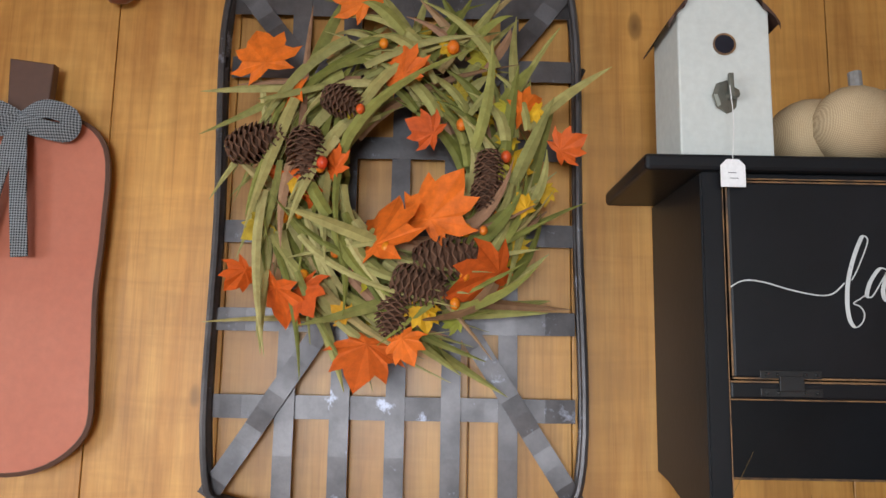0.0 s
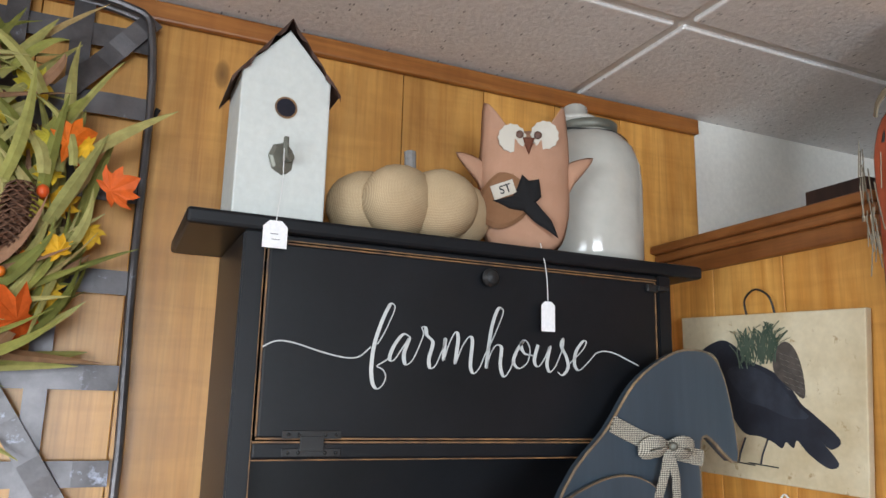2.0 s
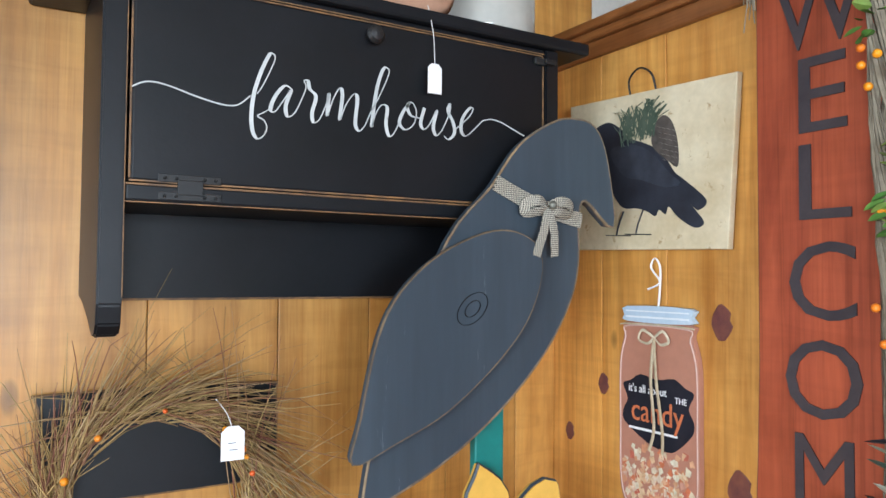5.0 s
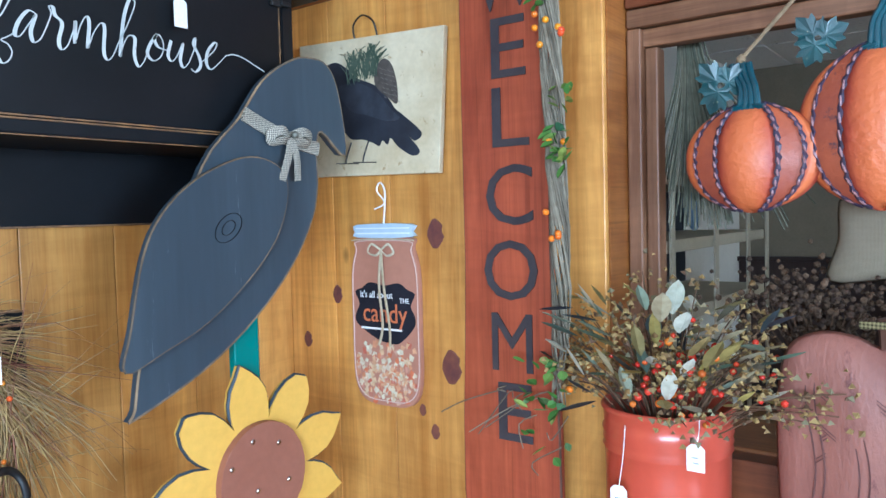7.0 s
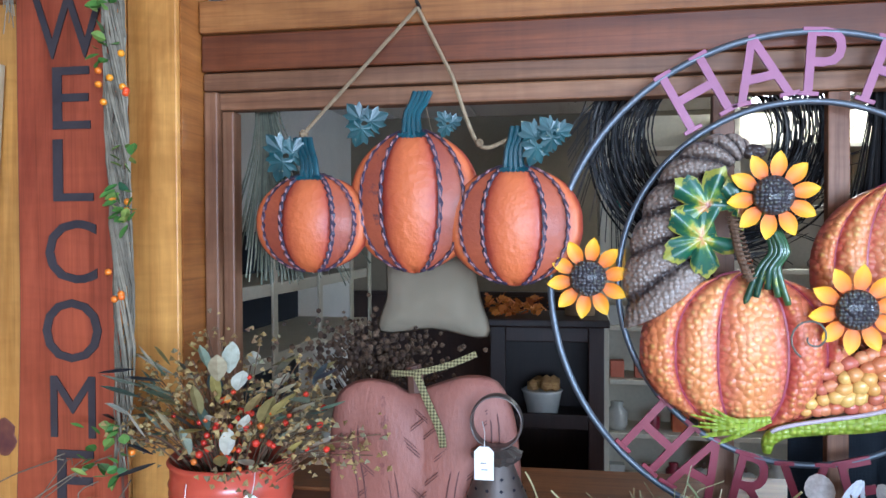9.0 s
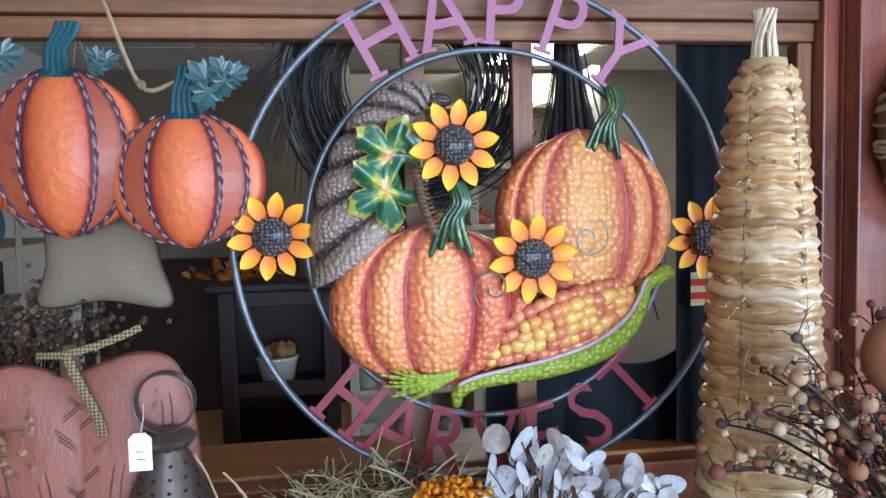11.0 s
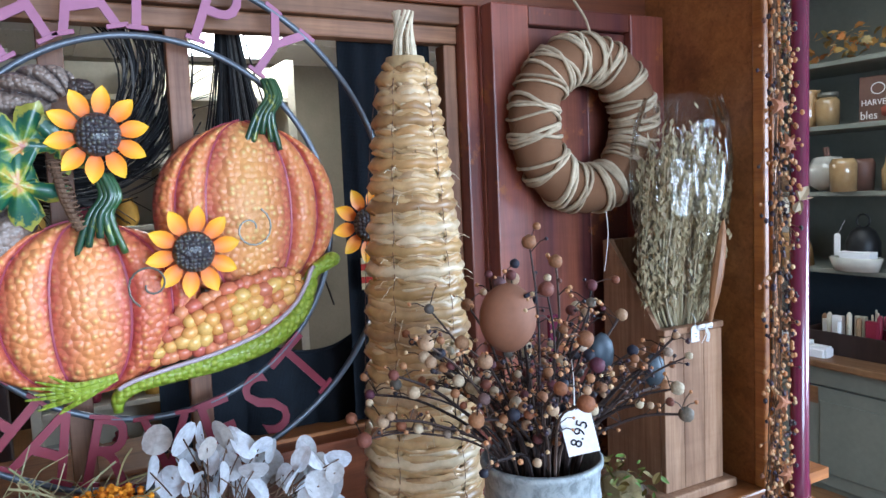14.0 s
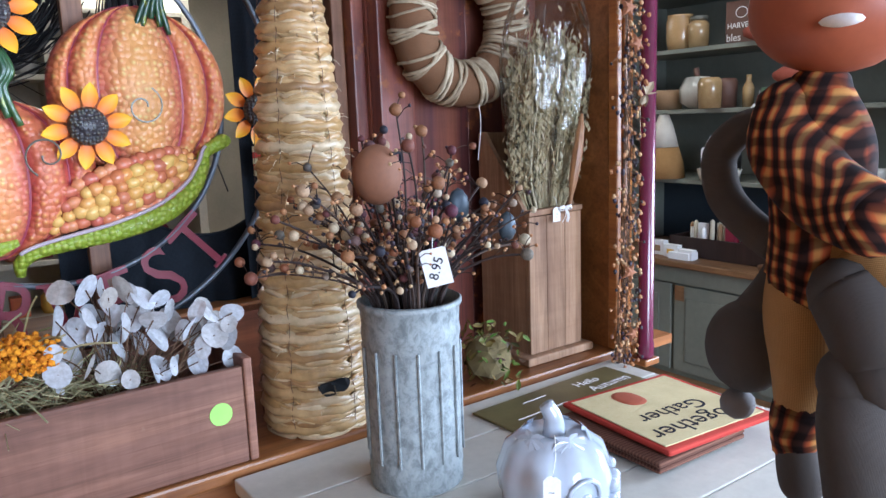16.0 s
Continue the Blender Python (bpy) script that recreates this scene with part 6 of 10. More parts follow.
for j in range(9):
    t = j / 9
    r, z = 0.1 - 0.07 * t + 0.001, 0.185 + 0.165 * t
    n = max(10, int(r * 260))
    for i in range(n):
        a = 2 * math.pi * (i + 0.5 * (j % 2)) / n
        c = Vector((r * math.cos(a), r * math.sin(a), z))
        e = Vector((-math.sin(a), math.cos(a), 0)) * 0.004
        w = Vector((0, 0, 0.0035))
        o = Vector((math.cos(a), math.sin(a), 0.4)) * 0.001
        bm.faces.new([bm.verts.new(c + o + q) for q in (-e, -w, e, w)])
part("punched_hole", bm, INK, tl, kind="stuff")
bm = lathe(bmesh.new(), [(0.03, 0.35), (0.045, 0.362), (0.048, 0.37), (0.03, 0.378), (0.02, 0.38)], 24, ribs=12, rib_depth=0.12)
part("crimped_cap", bm, TIN, tl)
bm = bmesh.new()
tube(bm, [(0.045 * math.cos(2 * math.pi * i / 32), 0.0, 0.425 + 0.047 * math.sin(2 * math.pi * i / 32)) for i in range(32)], 0.017, 8, True, flat=0.16)
part("ring_handle", bm, TIN, tl, smooth=True)
price_tag(1.285, -0.135, 1.145, (1.35, -0.125, 1.17), -90, w=0.032, h=0.055)

# happy harvest ring
RING_TIN = paint("blue_grey_tin", (0.10, 0.115, 0.14), (0.17, 0.19, 0.22), 20, 0.4, metal=0.5)
hv = thing("harvest_wall_ring", 1.545, -0.7045, 0.90, "round painted tin Happy Harvest sign with pumpkins, corn and sunflowers", "sign", turn=-90)
HZ = 0.50


def hoop(name, r, thick):
    n = 96
    part(name, tube(bmesh.new(), [(r * math.cos(2 * math.pi * i / n), 0, HZ + r * math.sin(2 * math.pi * i / n)) for i in range(n)], thick, 8, True, flat=1.0), RING_TIN, hv, smooth=True)


hoop("outer_hoop", 0.466, 0.0065)
hoop("inner_hoop", 0.338, 0.006)
MAUVE = paint("mauve_tin_paint", (0.30, 0.10, 0.19), (0.38, 0.15, 0.25), 10, 0.45)
MAROON = paint("maroon_tin_paint", (0.20, 0.012, 0.03), (0.28, 0.03, 0.06), 10, 0.42)
SERIFS = {"H": (-1, -1, 1, -1, -1, 1, 1, 1), "A": (-1, -1, 1, -1), "P": (-1, -1, -1, 1), "Y": (0, -1, -1, 1, 1, 1), "R": (-1, -1, -1, 1, 1, -1), "V": (-1, 1, 1, 1), "E": (-1, -1, -1, 1), "T": (0, -1)}


def serifs(letter, ch, m, material):
    """Slab feet at the ends of a letter's strokes."""
    inv = m.inverted()
    flat = [inv @ v.co for v in letter.data.vertices]
    x0, x1 = min(v.x for v in flat), max(v.x for v in flat)
    y0, y1 = min(v.y for v in flat), max(v.y for v in flat)
    stem = 0.009
    marks = SERIFS.get(ch, ())
    for sx, sy in zip(marks[::2], marks[1::2]):
        x = (x0 + x1) / 2 if sx == 0 else (x0 + stem if sx < 0 else x1 - stem)
        y = y0 + 0.004 if sy < 0 else y1 - 0.004
        bm = boxes(((x - 0.018, y - 0.004, -0.003), (x + 0.018, y + 0.004, 0.003)), bevel=0.001)
        bm.transform(m)
        part("serif", bm, material, letter)


for ch, a in zip("HAPPY", (-28.5, -11.5, 4, 20, 36.5)):
    m = Matrix.Translation((0, -0.003, HZ)) @ Matrix.Rotation(radians(a), 4, "Y") @ Matrix.Translation((0, 0, 0.402)) @ FACE_S
    serifs(words("letter", ch, 0.185, m, MAUVE, hv, 0.0025, "mauve tin letter", 0.85), ch, m, MAUVE)
for ch, a in zip("HARVEST", (-42, -27.5, -14, 0, 14, 28, 42.5)):
    m = Matrix.Translation((0, -0.003, HZ)) @ Matrix.Rotation(radians(-a), 4, "Y") @ Matrix.Translation((0, 0, -0.402)) @ FACE_S
    serifs(words("letter", ch, 0.185, m, MAROON, hv, 0.0025, "maroon tin letter", 0.8), ch, m, MAROON)


def hammered(name, base, dot, size, edge=0.45, rough=0.32):
    """Painted tin beaten with small dimples that keep a lighter colour."""
    m, n, l, b = shader(name, rough + 0.1, 0.0, 0.5)
    v = mapped(n, l, (1, 0.4, 1))
    vo = n.new("ShaderNodeTexVoronoi")
    vo.inputs["Scale"].default_value = 1 / size
    vo.inputs["Randomness"].default_value = 0.55
    l.new(v, vo.inputs["Vector"])
    c = ramp(n, l, vo.outputs["Distance"], [(0.0, dot), (edge * 0.7, tuple((p + q) / 2 for p, q in zip(base, dot))), (edge, base)]).outputs[0]
    big = noise_tex(n, l, v, 14, 3, 0.6)
    c = mix(n, l, ramp(n, l, big, [(0.35, (0, 0, 0)), (0.65, (0.55, 0.55, 0.55))]).outputs[0], c, base)
    l.new(c, b.inputs["Base Color"])
    b.inputs["Coat Weight"].default_value = 0.2
    inv = n.new("ShaderNodeMath")
    inv.operation = "SUBTRACT"
    inv.inputs[0].default_value = 1.0
    l.new(vo.outputs["Distance"], inv.inputs[1])
    bump(n, l, b, inv.outputs[0], 0.9, 0.008)
    return m


LOBE_DARK = airbrushed("red_beaten_tin", (0.46, 0.075, 0.06), (0.60, 0.17, 0.075), (0.78, 0.36, 0.10))
LOBE_MID = airbrushed("coral_beaten_tin", (0.52, 0.11, 0.075), (0.68, 0.23, 0.08), (0.84, 0.50, 0.14))
LOBE_LIGHT = airbrushed("peach_beaten_tin", (0.56, 0.14, 0.09), (0.74, 0.29, 0.10), (0.86, 0.58, 0.20))
LOBE_GOLD = airbrushed("gold_beaten_tin", (0.58, 0.16, 0.10), (0.78, 0.38, 0.12), (0.90, 0.70, 0.28))
SEAM = paint("plum_seam_paint", (0.30, 0.04, 0.07), (0.40, 0.09, 0.14), 30, 0.4)
HUSK = hammered("lime_tin", (0.27, 0.36, 0.025), (0.52, 0.58, 0.09), 0.012)
DARK_GREEN = paint("dark_green_gold_tin", (0.008, 0.045, 0.035), (0.05, 0.12, 0.03), 60, 0.32, coat=0.4, spot=(0.30, 0.34, 0.05), spot_at=0.58, spot_scale=55, stretch=(1, 1, 0.35))

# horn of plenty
# the dark rim colour paints shade into the grooves between the ribs
HORN_TIN = airbrushed("groove_shaded_grey_tin", (0.055, 0.038, 0.034), (0.25, 0.195, 0.16), (0.44, 0.38, 0.33), 0.009, 0.36, edge=0.34)
line = spline([(-0.100, -0.02, HZ + 0.247), (-0.125, -0.02, HZ + 0.255), (-0.160, -0.02, HZ + 0.245), (-0.196, -0.02, HZ + 0.212), (-0.224, -0.02, HZ + 0.160), (-0.243, -0.02, HZ + 0.095), (-0.252, -0.02, HZ + 0.025), (-0.245, -0.02, HZ - 0.045)], 20)
bm = bmesh.new()
lay = bm.loops.layers.uv.new("rib")
rows_, at = [], {}
n = len(line) - 1
for i, c in enumerate(line):
    u = i / n
    d = (line[min(i + 1, n)] - line[max(i - 1, 0)]).normalized()
    side = Vector((-d.z, 0, d.x))
    half = 0.009 + 0.078 * u ** 0.85
    row = []
    for k in range(25):
        q = math.pi * k / 24
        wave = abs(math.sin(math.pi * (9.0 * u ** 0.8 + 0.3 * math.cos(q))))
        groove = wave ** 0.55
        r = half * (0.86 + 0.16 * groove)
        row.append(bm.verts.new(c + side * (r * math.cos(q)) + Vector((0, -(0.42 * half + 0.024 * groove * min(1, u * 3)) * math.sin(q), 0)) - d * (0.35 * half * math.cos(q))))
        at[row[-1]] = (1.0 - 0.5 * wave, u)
    rows_.append(row)
for a, b in zip(rows_, rows_[1:]):
    for k in range(24):
        f = bm.faces.new((a[k], a[k + 1], b[k + 1], b[k]))
        for q in f.loops:
            q[lay].uv = at[q.vert]
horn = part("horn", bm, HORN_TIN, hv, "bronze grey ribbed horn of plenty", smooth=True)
bm = bmesh.new()
blob(bm, line[0] + Vector((0.004, -0.004, -0.003)), 0.017, 2, 1.5, 0.8, 0.85)
part("horn_tip", bm, HORN_TIN, horn, smooth=True)


def beaten_pumpkin(name, u, z, rx, rz, depth, y, cuts, mats):
    m = Matrix.Translation((u, y, HZ + z))
    holder = None
    for (a, b), mt in zip(zip(cuts, cuts[1:]), mats):
        mid, half = (a + b) / 2, (b - a) / 2
        bm = bmesh.new()
        nk, nt = 8, 26
        grid = []
        for i in range(nk + 1):
            w = -1 + 2 * i / nk
            row = []
            for j in range(nt + 1):
                t = -1.57 + 3.14 * j / nt
                p = dome(mid + half * w, t, rx, rz, depth)
                p.y -= 0.021 * math.sqrt(max(0, 1 - w * w)) * math.cos(t) ** 0.5
                row.append(bm.verts.new(p))
            grid.append(row)
        lay = bm.loops.layers.uv.new("panel")
        for i in range(nk):
            for j in range(nt):
                f = bm.faces.new((grid[i][j], grid[i + 1][j], grid[i + 1][j + 1], grid[i][j + 1]))
                for q, (x, y_) in zip(f.loops, ((i, j), (i + 1, j), (i + 1, j + 1), (i, j + 1))):
                    q[lay].uv = (x / nk, y_ / nt)
        ob = part(name, bm, mt, hv if holder is None else holder, smooth=True)
        ob.data.transform(m)
        holder = holder or ob
    for k in cuts[1:-1]:
        s = part("seam", tube(bmesh.new(), [dome(k, -1.5 + 3.0 * i / 30, rx, rz, depth, lift=0.0) for i in range(31)], 0.0034, 6), SEAM, holder)
        s.data.transform(m)
    return holder


beaten_pumpkin("pumpkin", 0.172, 0.024, 0.167, 0.17, 0.045, -0.012, [-1, -0.8, -0.5, 0.42, 0.74, 1], [LOBE_MID, LOBE_LIGHT, LOBE_GOLD, LOBE_LIGHT, LOBE_MID])
beaten_pumpkin("pumpkin", -0.113, -0.122, 0.187, 0.15, 0.055, -0.03, [-1, -0.68, -0.3, 0.34, 0.7, 1], [LOBE_MID, LOBE_LIGHT, LOBE_LIGHT, LOBE_DARK, LOBE_DARK])
for pts, r0 in (([(-0.088, -0.085, -0.004), (-0.086, -0.09, 0.03), (-0.068, -0.09, 0.062), (-0.078, -0.085, 0.098)], 0.0145), ([(0.196, -0.05, 0.162), (0.202, -0.055, 0.195), (0.222, -0.055, 0.228), (0.214, -0.05, 0.262)], 0.0135)):
    bm = bmesh.new()
    for k in range(5):
        o = (k - 2) * r0 * 0.55
        c = spline([(p[0] + o * (2.3, 1.0, 0.8, 0.62)[i], p[1] - 0.004 * (2 - abs(k - 2)), HZ + p[2] - (0.014 * abs(k - 2) if i == 0 else 0)) for i, p in enumerate(pts)], 5)
        tube(bm, c, [r0 * 0.42] * len(c), 7)
    part("stem", bm, DARK_GREEN, hv, "dark green ridged stem", smooth=True)

# corn cob
mid_line = spline([(-0.085, -0.075, HZ - 0.230), (-0.035, -0.085, HZ - 0.207), (0.018, -0.088, HZ - 0.184), (0.095, -0.09, HZ - 0.163), (0.17, -0.088, HZ - 0.140), (0.215, -0.084, HZ - 0.122), (0.242, -0.078, HZ - 0.106)], 8)
half_w = [v.x for v in spline([(w, 0, 0) for w in (0.008, 0.027, 0.039, 0.053, 0.05, 0.041, 0.022)], 8)]
bm = bmesh.new()
rows_ = []
for i, c in enumerate(mid_line):
    d = (mid_line[min(i + 1, len(mid_line) - 1)] - mid_line[max(i - 1, 0)]).normalized()
    side = Vector((-d.z, 0, d.x))
    rows_.append([bm.verts.new(c + side * (half_w[i] * math.cos(math.pi * k / 12)) + Vector((0, 0.03 - 0.5 * half_w[i] * math.sin(math.pi * k / 12), 0))) for k in range(13)])
for a, b in zip(rows_, rows_[1:]):
    for k in range(12):
        bm.faces.new((a[k], a[k + 1], b[k + 1], b[k]))
cob = part("corn_cob", bm, paint("coral_cob_tin", (0.42, 0.10, 0.09), (0.55, 0.20, 0.12), 60, 0.4, coat=0.2), hv, "yellow and coral corn cob", smooth=True)
pale, blush = [], []
s_at, i = 0.6, 0
while s_at < len(mid_line) - 1.3:
    i0 = int(s_at)
    c = mid_line[i0].lerp(mid_line[i0 + 1], s_at - i0)
    d = (mid_line[i0 + 1] - mid_line[i0]).normalized()
    side = Vector((-d.z, 0, d.x))
    w = half_w[i0] + (half_w[i0 + 1] - half_w[i0]) * (s_at - i0)
    count = max(2, round(w * 2 / 0.0185))
    for j in range(count):
        q = -1 + 2 * (j + 0.5) / count
        size = min(1.15, 0.55 + w * 12) * rnd.uniform(0.86, 1.12)
        p = c + side * (q * w * 1.02) + d * (0.004 * math.sin(i * 1.7 + j * 2.3)) + Vector((0, 0.024 - 0.5 * w * math.sqrt(max(0, 1 - q * q)), 0))
        m = Matrix.Translation(p) @ Matrix.Rotation(-math.atan2(d.z, d.x) + rnd.uniform(-0.4, 0.4), 4, "Y") @ Matrix.Diagonal((size * rnd.uniform(0.85, 1.2), size, size, 1))
        (blush if abs(q) > 0.72 or rnd.random() < 0.1 else pale).append(m)
    s_at += 0.0205 / max(1e-4, (mid_line[i0 + 1] - mid_line[i0]).length) * min(1.0, 0.5 + w * 11)
    i += 1
bits("kernel", ball(0.0142, 2, 1.0, 0.6, 0.84, 0.2), islands("corn_kernel_tin", [(0.0, (0.76, 0.32, 0.08)), (0.4, (0.86, 0.56, 0.16)), (0.8, (0.82, 0.42, 0.12)), (1.0, (0.66, 0.22, 0.09))], 0.26, spec=0.5, objects=True), cob, pale)
bits("kernel", ball(0.0142, 2, 1.0, 0.6, 0.84, 0.2), islands("coral_kernel_tin", [(0.0, (0.62, 0.17, 0.09)), (0.6, (0.74, 0.32, 0.14)), (1.0, (0.55, 0.13, 0.09))], 0.26, spec=0.5, objects=True), cob, blush)
pts = spline([(-0.080, -0.06, HZ - 0.300), (-0.076, -0.065, HZ - 0.274), (-0.045, -0.07, HZ - 0.257), (0.02, -0.072, HZ - 0.246), (0.095, -0.075, HZ - 0.234), (0.177, -0.075, HZ - 0.210), (0.236, -0.07, HZ - 0.170), (0.263, -0.065, HZ - 0.128), (0.276, -0.06, HZ - 0.098), (0.312, -0.055, HZ - 0.078)], 8)
rad = [v.x for v in spline([(w, 0, 0) for w in (0.008, 0.013, 0.013, 0.016, 0.019, 0.021, 0.019, 0.015, 0.012, 0.015)], 8)]
husk = part("husk", tube(bmesh.new(), pts, rad, 14), HUSK, hv, "lime green corn husk", smooth=True)
lip = [p + Vector((-0.6 * r, -0.016, 0.85 * r)) for p, r in zip(pts[10:66], rad[10:66])]
part("husk_edge", tube(bmesh.new(), lip, 0.004, 6), paint("pale_lilac_edge", (0.46, 0.36, 0.42), (0.55, 0.46, 0.5), 40, 0.4), husk, "pale lilac edge", smooth=True)
bm = bmesh.new()
blob(bm, (0.316, -0.055, HZ - 0.076), 0.019, 2, 0.9, 0.8, 0.75)
part("husk_knob", bm, HUSK, husk, smooth=True)
bm = bmesh.new()
for i in range(11):
    a = radians(168 + 6.4 * i - 8)
    tube(bm, spline([(-0.08, -0.08, HZ - 0.236), (-0.085 + 0.06 * math.cos(a), -0.098 - 0.004 * (i % 2), HZ - 0.243 + 0.022 * math.sin(a)), (-0.085 + (0.10 + 0.016 * (i % 3)) * math.cos(a), -0.088, HZ - 0.238 + 0.062 * math.sin(a))], 5), 0.0045, 6, taper=(1, 0.2), flat=1.6)
part("husk_leaf", bm, HUSK, hv, "frayed green husk")

# leaves with gold ribs


def grape_leaf(bm, m, size, lay):
    """A lobed tin leaf, ribbed from its stalk; the map across it runs from stalk to rim."""
    rings_ = []
    c = bm.verts.new(m @ Vector((0, 0, 0)))
    n = 60
    for f in (0.3, 0.6, 0.85, 1.0):
        ring_ = []
        for i in range(n):
            a = 2 * math.pi * i / n
            lobe = 0.56 + 0.44 * abs(math.cos(2.5 * a)) ** 0.9 + 0.05 * math.cos(15 * a) + 0.03 * math.cos(25 * a + 1)
            if abs(a - math.pi) < 0.5:
                lobe *= 0.45
            r = size * f * (lobe if f > 0.5 else 0.5 + 0.5 * lobe)
            ring_.append(bm.verts.new(m @ Vector((r * math.cos(a), r * math.sin(a), 0.05 * size * f * math.cos(5 * a) + 0.05 * size * f * math.sin(9 * a) - 0.12 * size * f * f))))
        rings_.append((f, ring_))
    for i in range(n):
        j = (i + 1) % n
        faces = [(bm.faces.new((c, rings_[0][1][i], rings_[0][1][j])), (0, 0.3, 0.3))]
        for (f0, a), (f1, b) in zip(rings_, rings_[1:]):
            faces.append((bm.faces.new((a[i], b[i], b[j], a[j])), (f0, f1, f1, f0)))
        for face, us in faces:
            for q, u in zip(face.loops, us):
                q[lay].uv = (u, 0.5)


def leaf_paint():
    m, n, l, b = shader("green_gold_tin_leaf", 0.34)
    uv = n.new("ShaderNodeTexCoord")
    sep = n.new("ShaderNodeSeparateXYZ")
    l.new(uv.outputs["UV"], sep.inputs[0])
    k = n.new("ShaderNodeMath")
    k.operation = "MULTIPLY_ADD"
    k.inputs[1].default_value, k.inputs[2].default_value = 1.1, -0.52
    l.new(noise_tex(n, l, mapped(n, l, (1, 1, 1)), 55, 3, 0.6), k.inputs[0])
    t = n.new("ShaderNodeMath")
    t.operation = "ADD"
    l.new(sep.outputs[0], t.inputs[0])
    l.new(k.outputs[0], t.inputs[1])
    c = ramp(n, l, t.outputs[0], [(0.0, (0.35, 0.10, 0.04)), (0.1, (0.48, 0.22, 0.05)), (0.22, (0.38, 0.34, 0.04)), (0.36, (0.12, 0.22, 0.035)), (0.55, (0.025, 0.11, 0.05)), (0.85, (0.015, 0.085, 0.055)), (0.97, (0.30, 0.30, 0.045))]).outputs[0]
    l.new(c, b.inputs["Base Color"])
    b.inputs["Coat Weight"].default_value = 0.12
    return m


GOLD_LEAF = leaf_paint()
for x, z, r, sp in ((-0.165, 0.126, 0.092, 2.45), (-0.172, 0.098, 0.092, 3.65), (-0.146, 0.128, 0.068, 0.75)):
    bm = bmesh.new()
    grape_leaf(bm, facing((x + 0.3 * r * math.cos(sp), -0.082, HZ + z + 0.3 * r * math.sin(sp)), sp, 0.12, 0.1), r * 0.78, bm.loops.layers.uv.new("span"))
    part("leaf", bm, GOLD_LEAF, hv, "green and gold tin leaf", smooth=True)
bm = bmesh.new()
tube(bm, spline([(-0.145, -0.085, HZ + 0.12), (-0.135, -0.09, HZ + 0.06), (-0.115, -0.09, HZ + 0.01)], 6), 0.007, 8)
for i in range(14):
    t = i / 14
    c = Vector((-0.145 + 0.03 * t, -0.09, HZ + 0.12 - 0.11 * t))
    tube(bm, [c + Vector((0.011 * math.cos(q), 0.011 * math.sin(q), 0.003 * math.sin(q))) for q in [2 * math.pi * k / 10 for k in range(10)]], 0.0016, 5, True)
part("wrapped_vine", bm, TWIG, hv)

# sunflowers


def petal_paint():
    m, n, l, b = shader("orange_yellow_petal", 0.45, 0, 0.3)
    tc = n.new("ShaderNodeTexCoord")
    sep = n.new("ShaderNodeSeparateXYZ")
    l.new(tc.outputs["Object"], sep.inputs[0])
    k = n.new("ShaderNodeMath")
    k.operation = "MULTIPLY_ADD"
    k.inputs[1].default_value, k.inputs[2].default_value = 18.0, 0.0
    l.new(sep.outputs[0], k.inputs[0])
    c = ramp(n, l, k.outputs[0], [(0.05, (0.60, 0.11, 0.02)), (0.4, (0.82, 0.26, 0.012)), (0.8, (0.88, 0.48, 0.012))]).outputs[0]
    l.new(c, b.inputs["Base Color"])
    return m


PETAL_TIN = petal_paint()
SEED = hammered("dark_seed_tin", (0.035, 0.03, 0.035), (0.20, 0.21, 0.16), 0.007)
for u, z, y in ((-0.395, 0.01, -0.02), (-0.08, 0.16, -0.095), (0.052, -0.037, -0.105), (0.412, -0.016, -0.02)):
    fl = part("sunflower", tube(bmesh.new(), [(u, y + 0.004, HZ + z), (u, y + 0.001, HZ + z)], 0.03, 16), SEED, hv, "orange yellow tin sunflower")
    spots = []
    for i in range(10):
        a = 2 * math.pi * (i + 0.25) / 10
        m = Matrix.Translation((u, y, HZ + z)) @ Matrix.Rotation(-a, 4, "Y") @ Matrix.Translation((0.028, 0, 0)) @ Matrix.Rotation(radians(90), 4, "X")
        spots.append(m)
    bm = bmesh.new()
    leaf(bm, Matrix(), 0.051, 0.0285, 0.08, 8)
    bits("petal", bm, PETAL_TIN, fl, spots)
    bm = bmesh.new()
    blob(bm, (u, y - 0.006, HZ + z), 0.035, 3, 1, 0.42, 1)
    part("seed_head", bm, SEED, fl, smooth=True)
for cx, cz, d in ((0.15, -0.005, 1), (-0.02, -0.085, -1)):
    sp = [(cx + d * (0.008 + 0.0042 * t) * math.cos(t * d), -0.115, HZ + cz + (0.008 + 0.0042 * t) * math.sin(t * d)) for t in [i * 0.35 for i in range(22)]]
    part("wire_curl", tube(bmesh.new(), sp, 0.0018, 5), PEWTER, hv)

# ---- crate, skep and wreath on the sill ----
CRATE_WOOD = wood("worn_brown_crate", (0.36, 0.18, 0.12), (0.18, 0.08, 0.055), scale=(12, 1, 12), rough=0.6, wear=(0.26, 0.15, 0.1), wear_at=0.68)
crate = thing("wooden_crate", 1.37, -0.56, 0.734, "long low brown wooden planter crate with a green price dot", "crate")
part("front_board", boxes(((-0.125, -0.372, 0.0), (-0.108, 0.36, 0.185)), bevel=0.003), CRATE_WOOD, crate)
part("back_board", boxes(((0.108, -0.372, 0.0), (0.125, 0.36, 0.205)), bevel=0.003), CRATE_WOOD, crate)
for a, b in ((-0.39, -0.373), (0.361, 0.378)):
    part("end_board", boxes(((-0.128, a, 0.0), (0.128, b, 0.2)), bevel=0.004), CRATE_WOOD, crate)
part("bottom_board", boxes(((-0.107, -0.37, 0.004), (0.107, 0.36, 0.016))), CRATE_WOOD, crate)
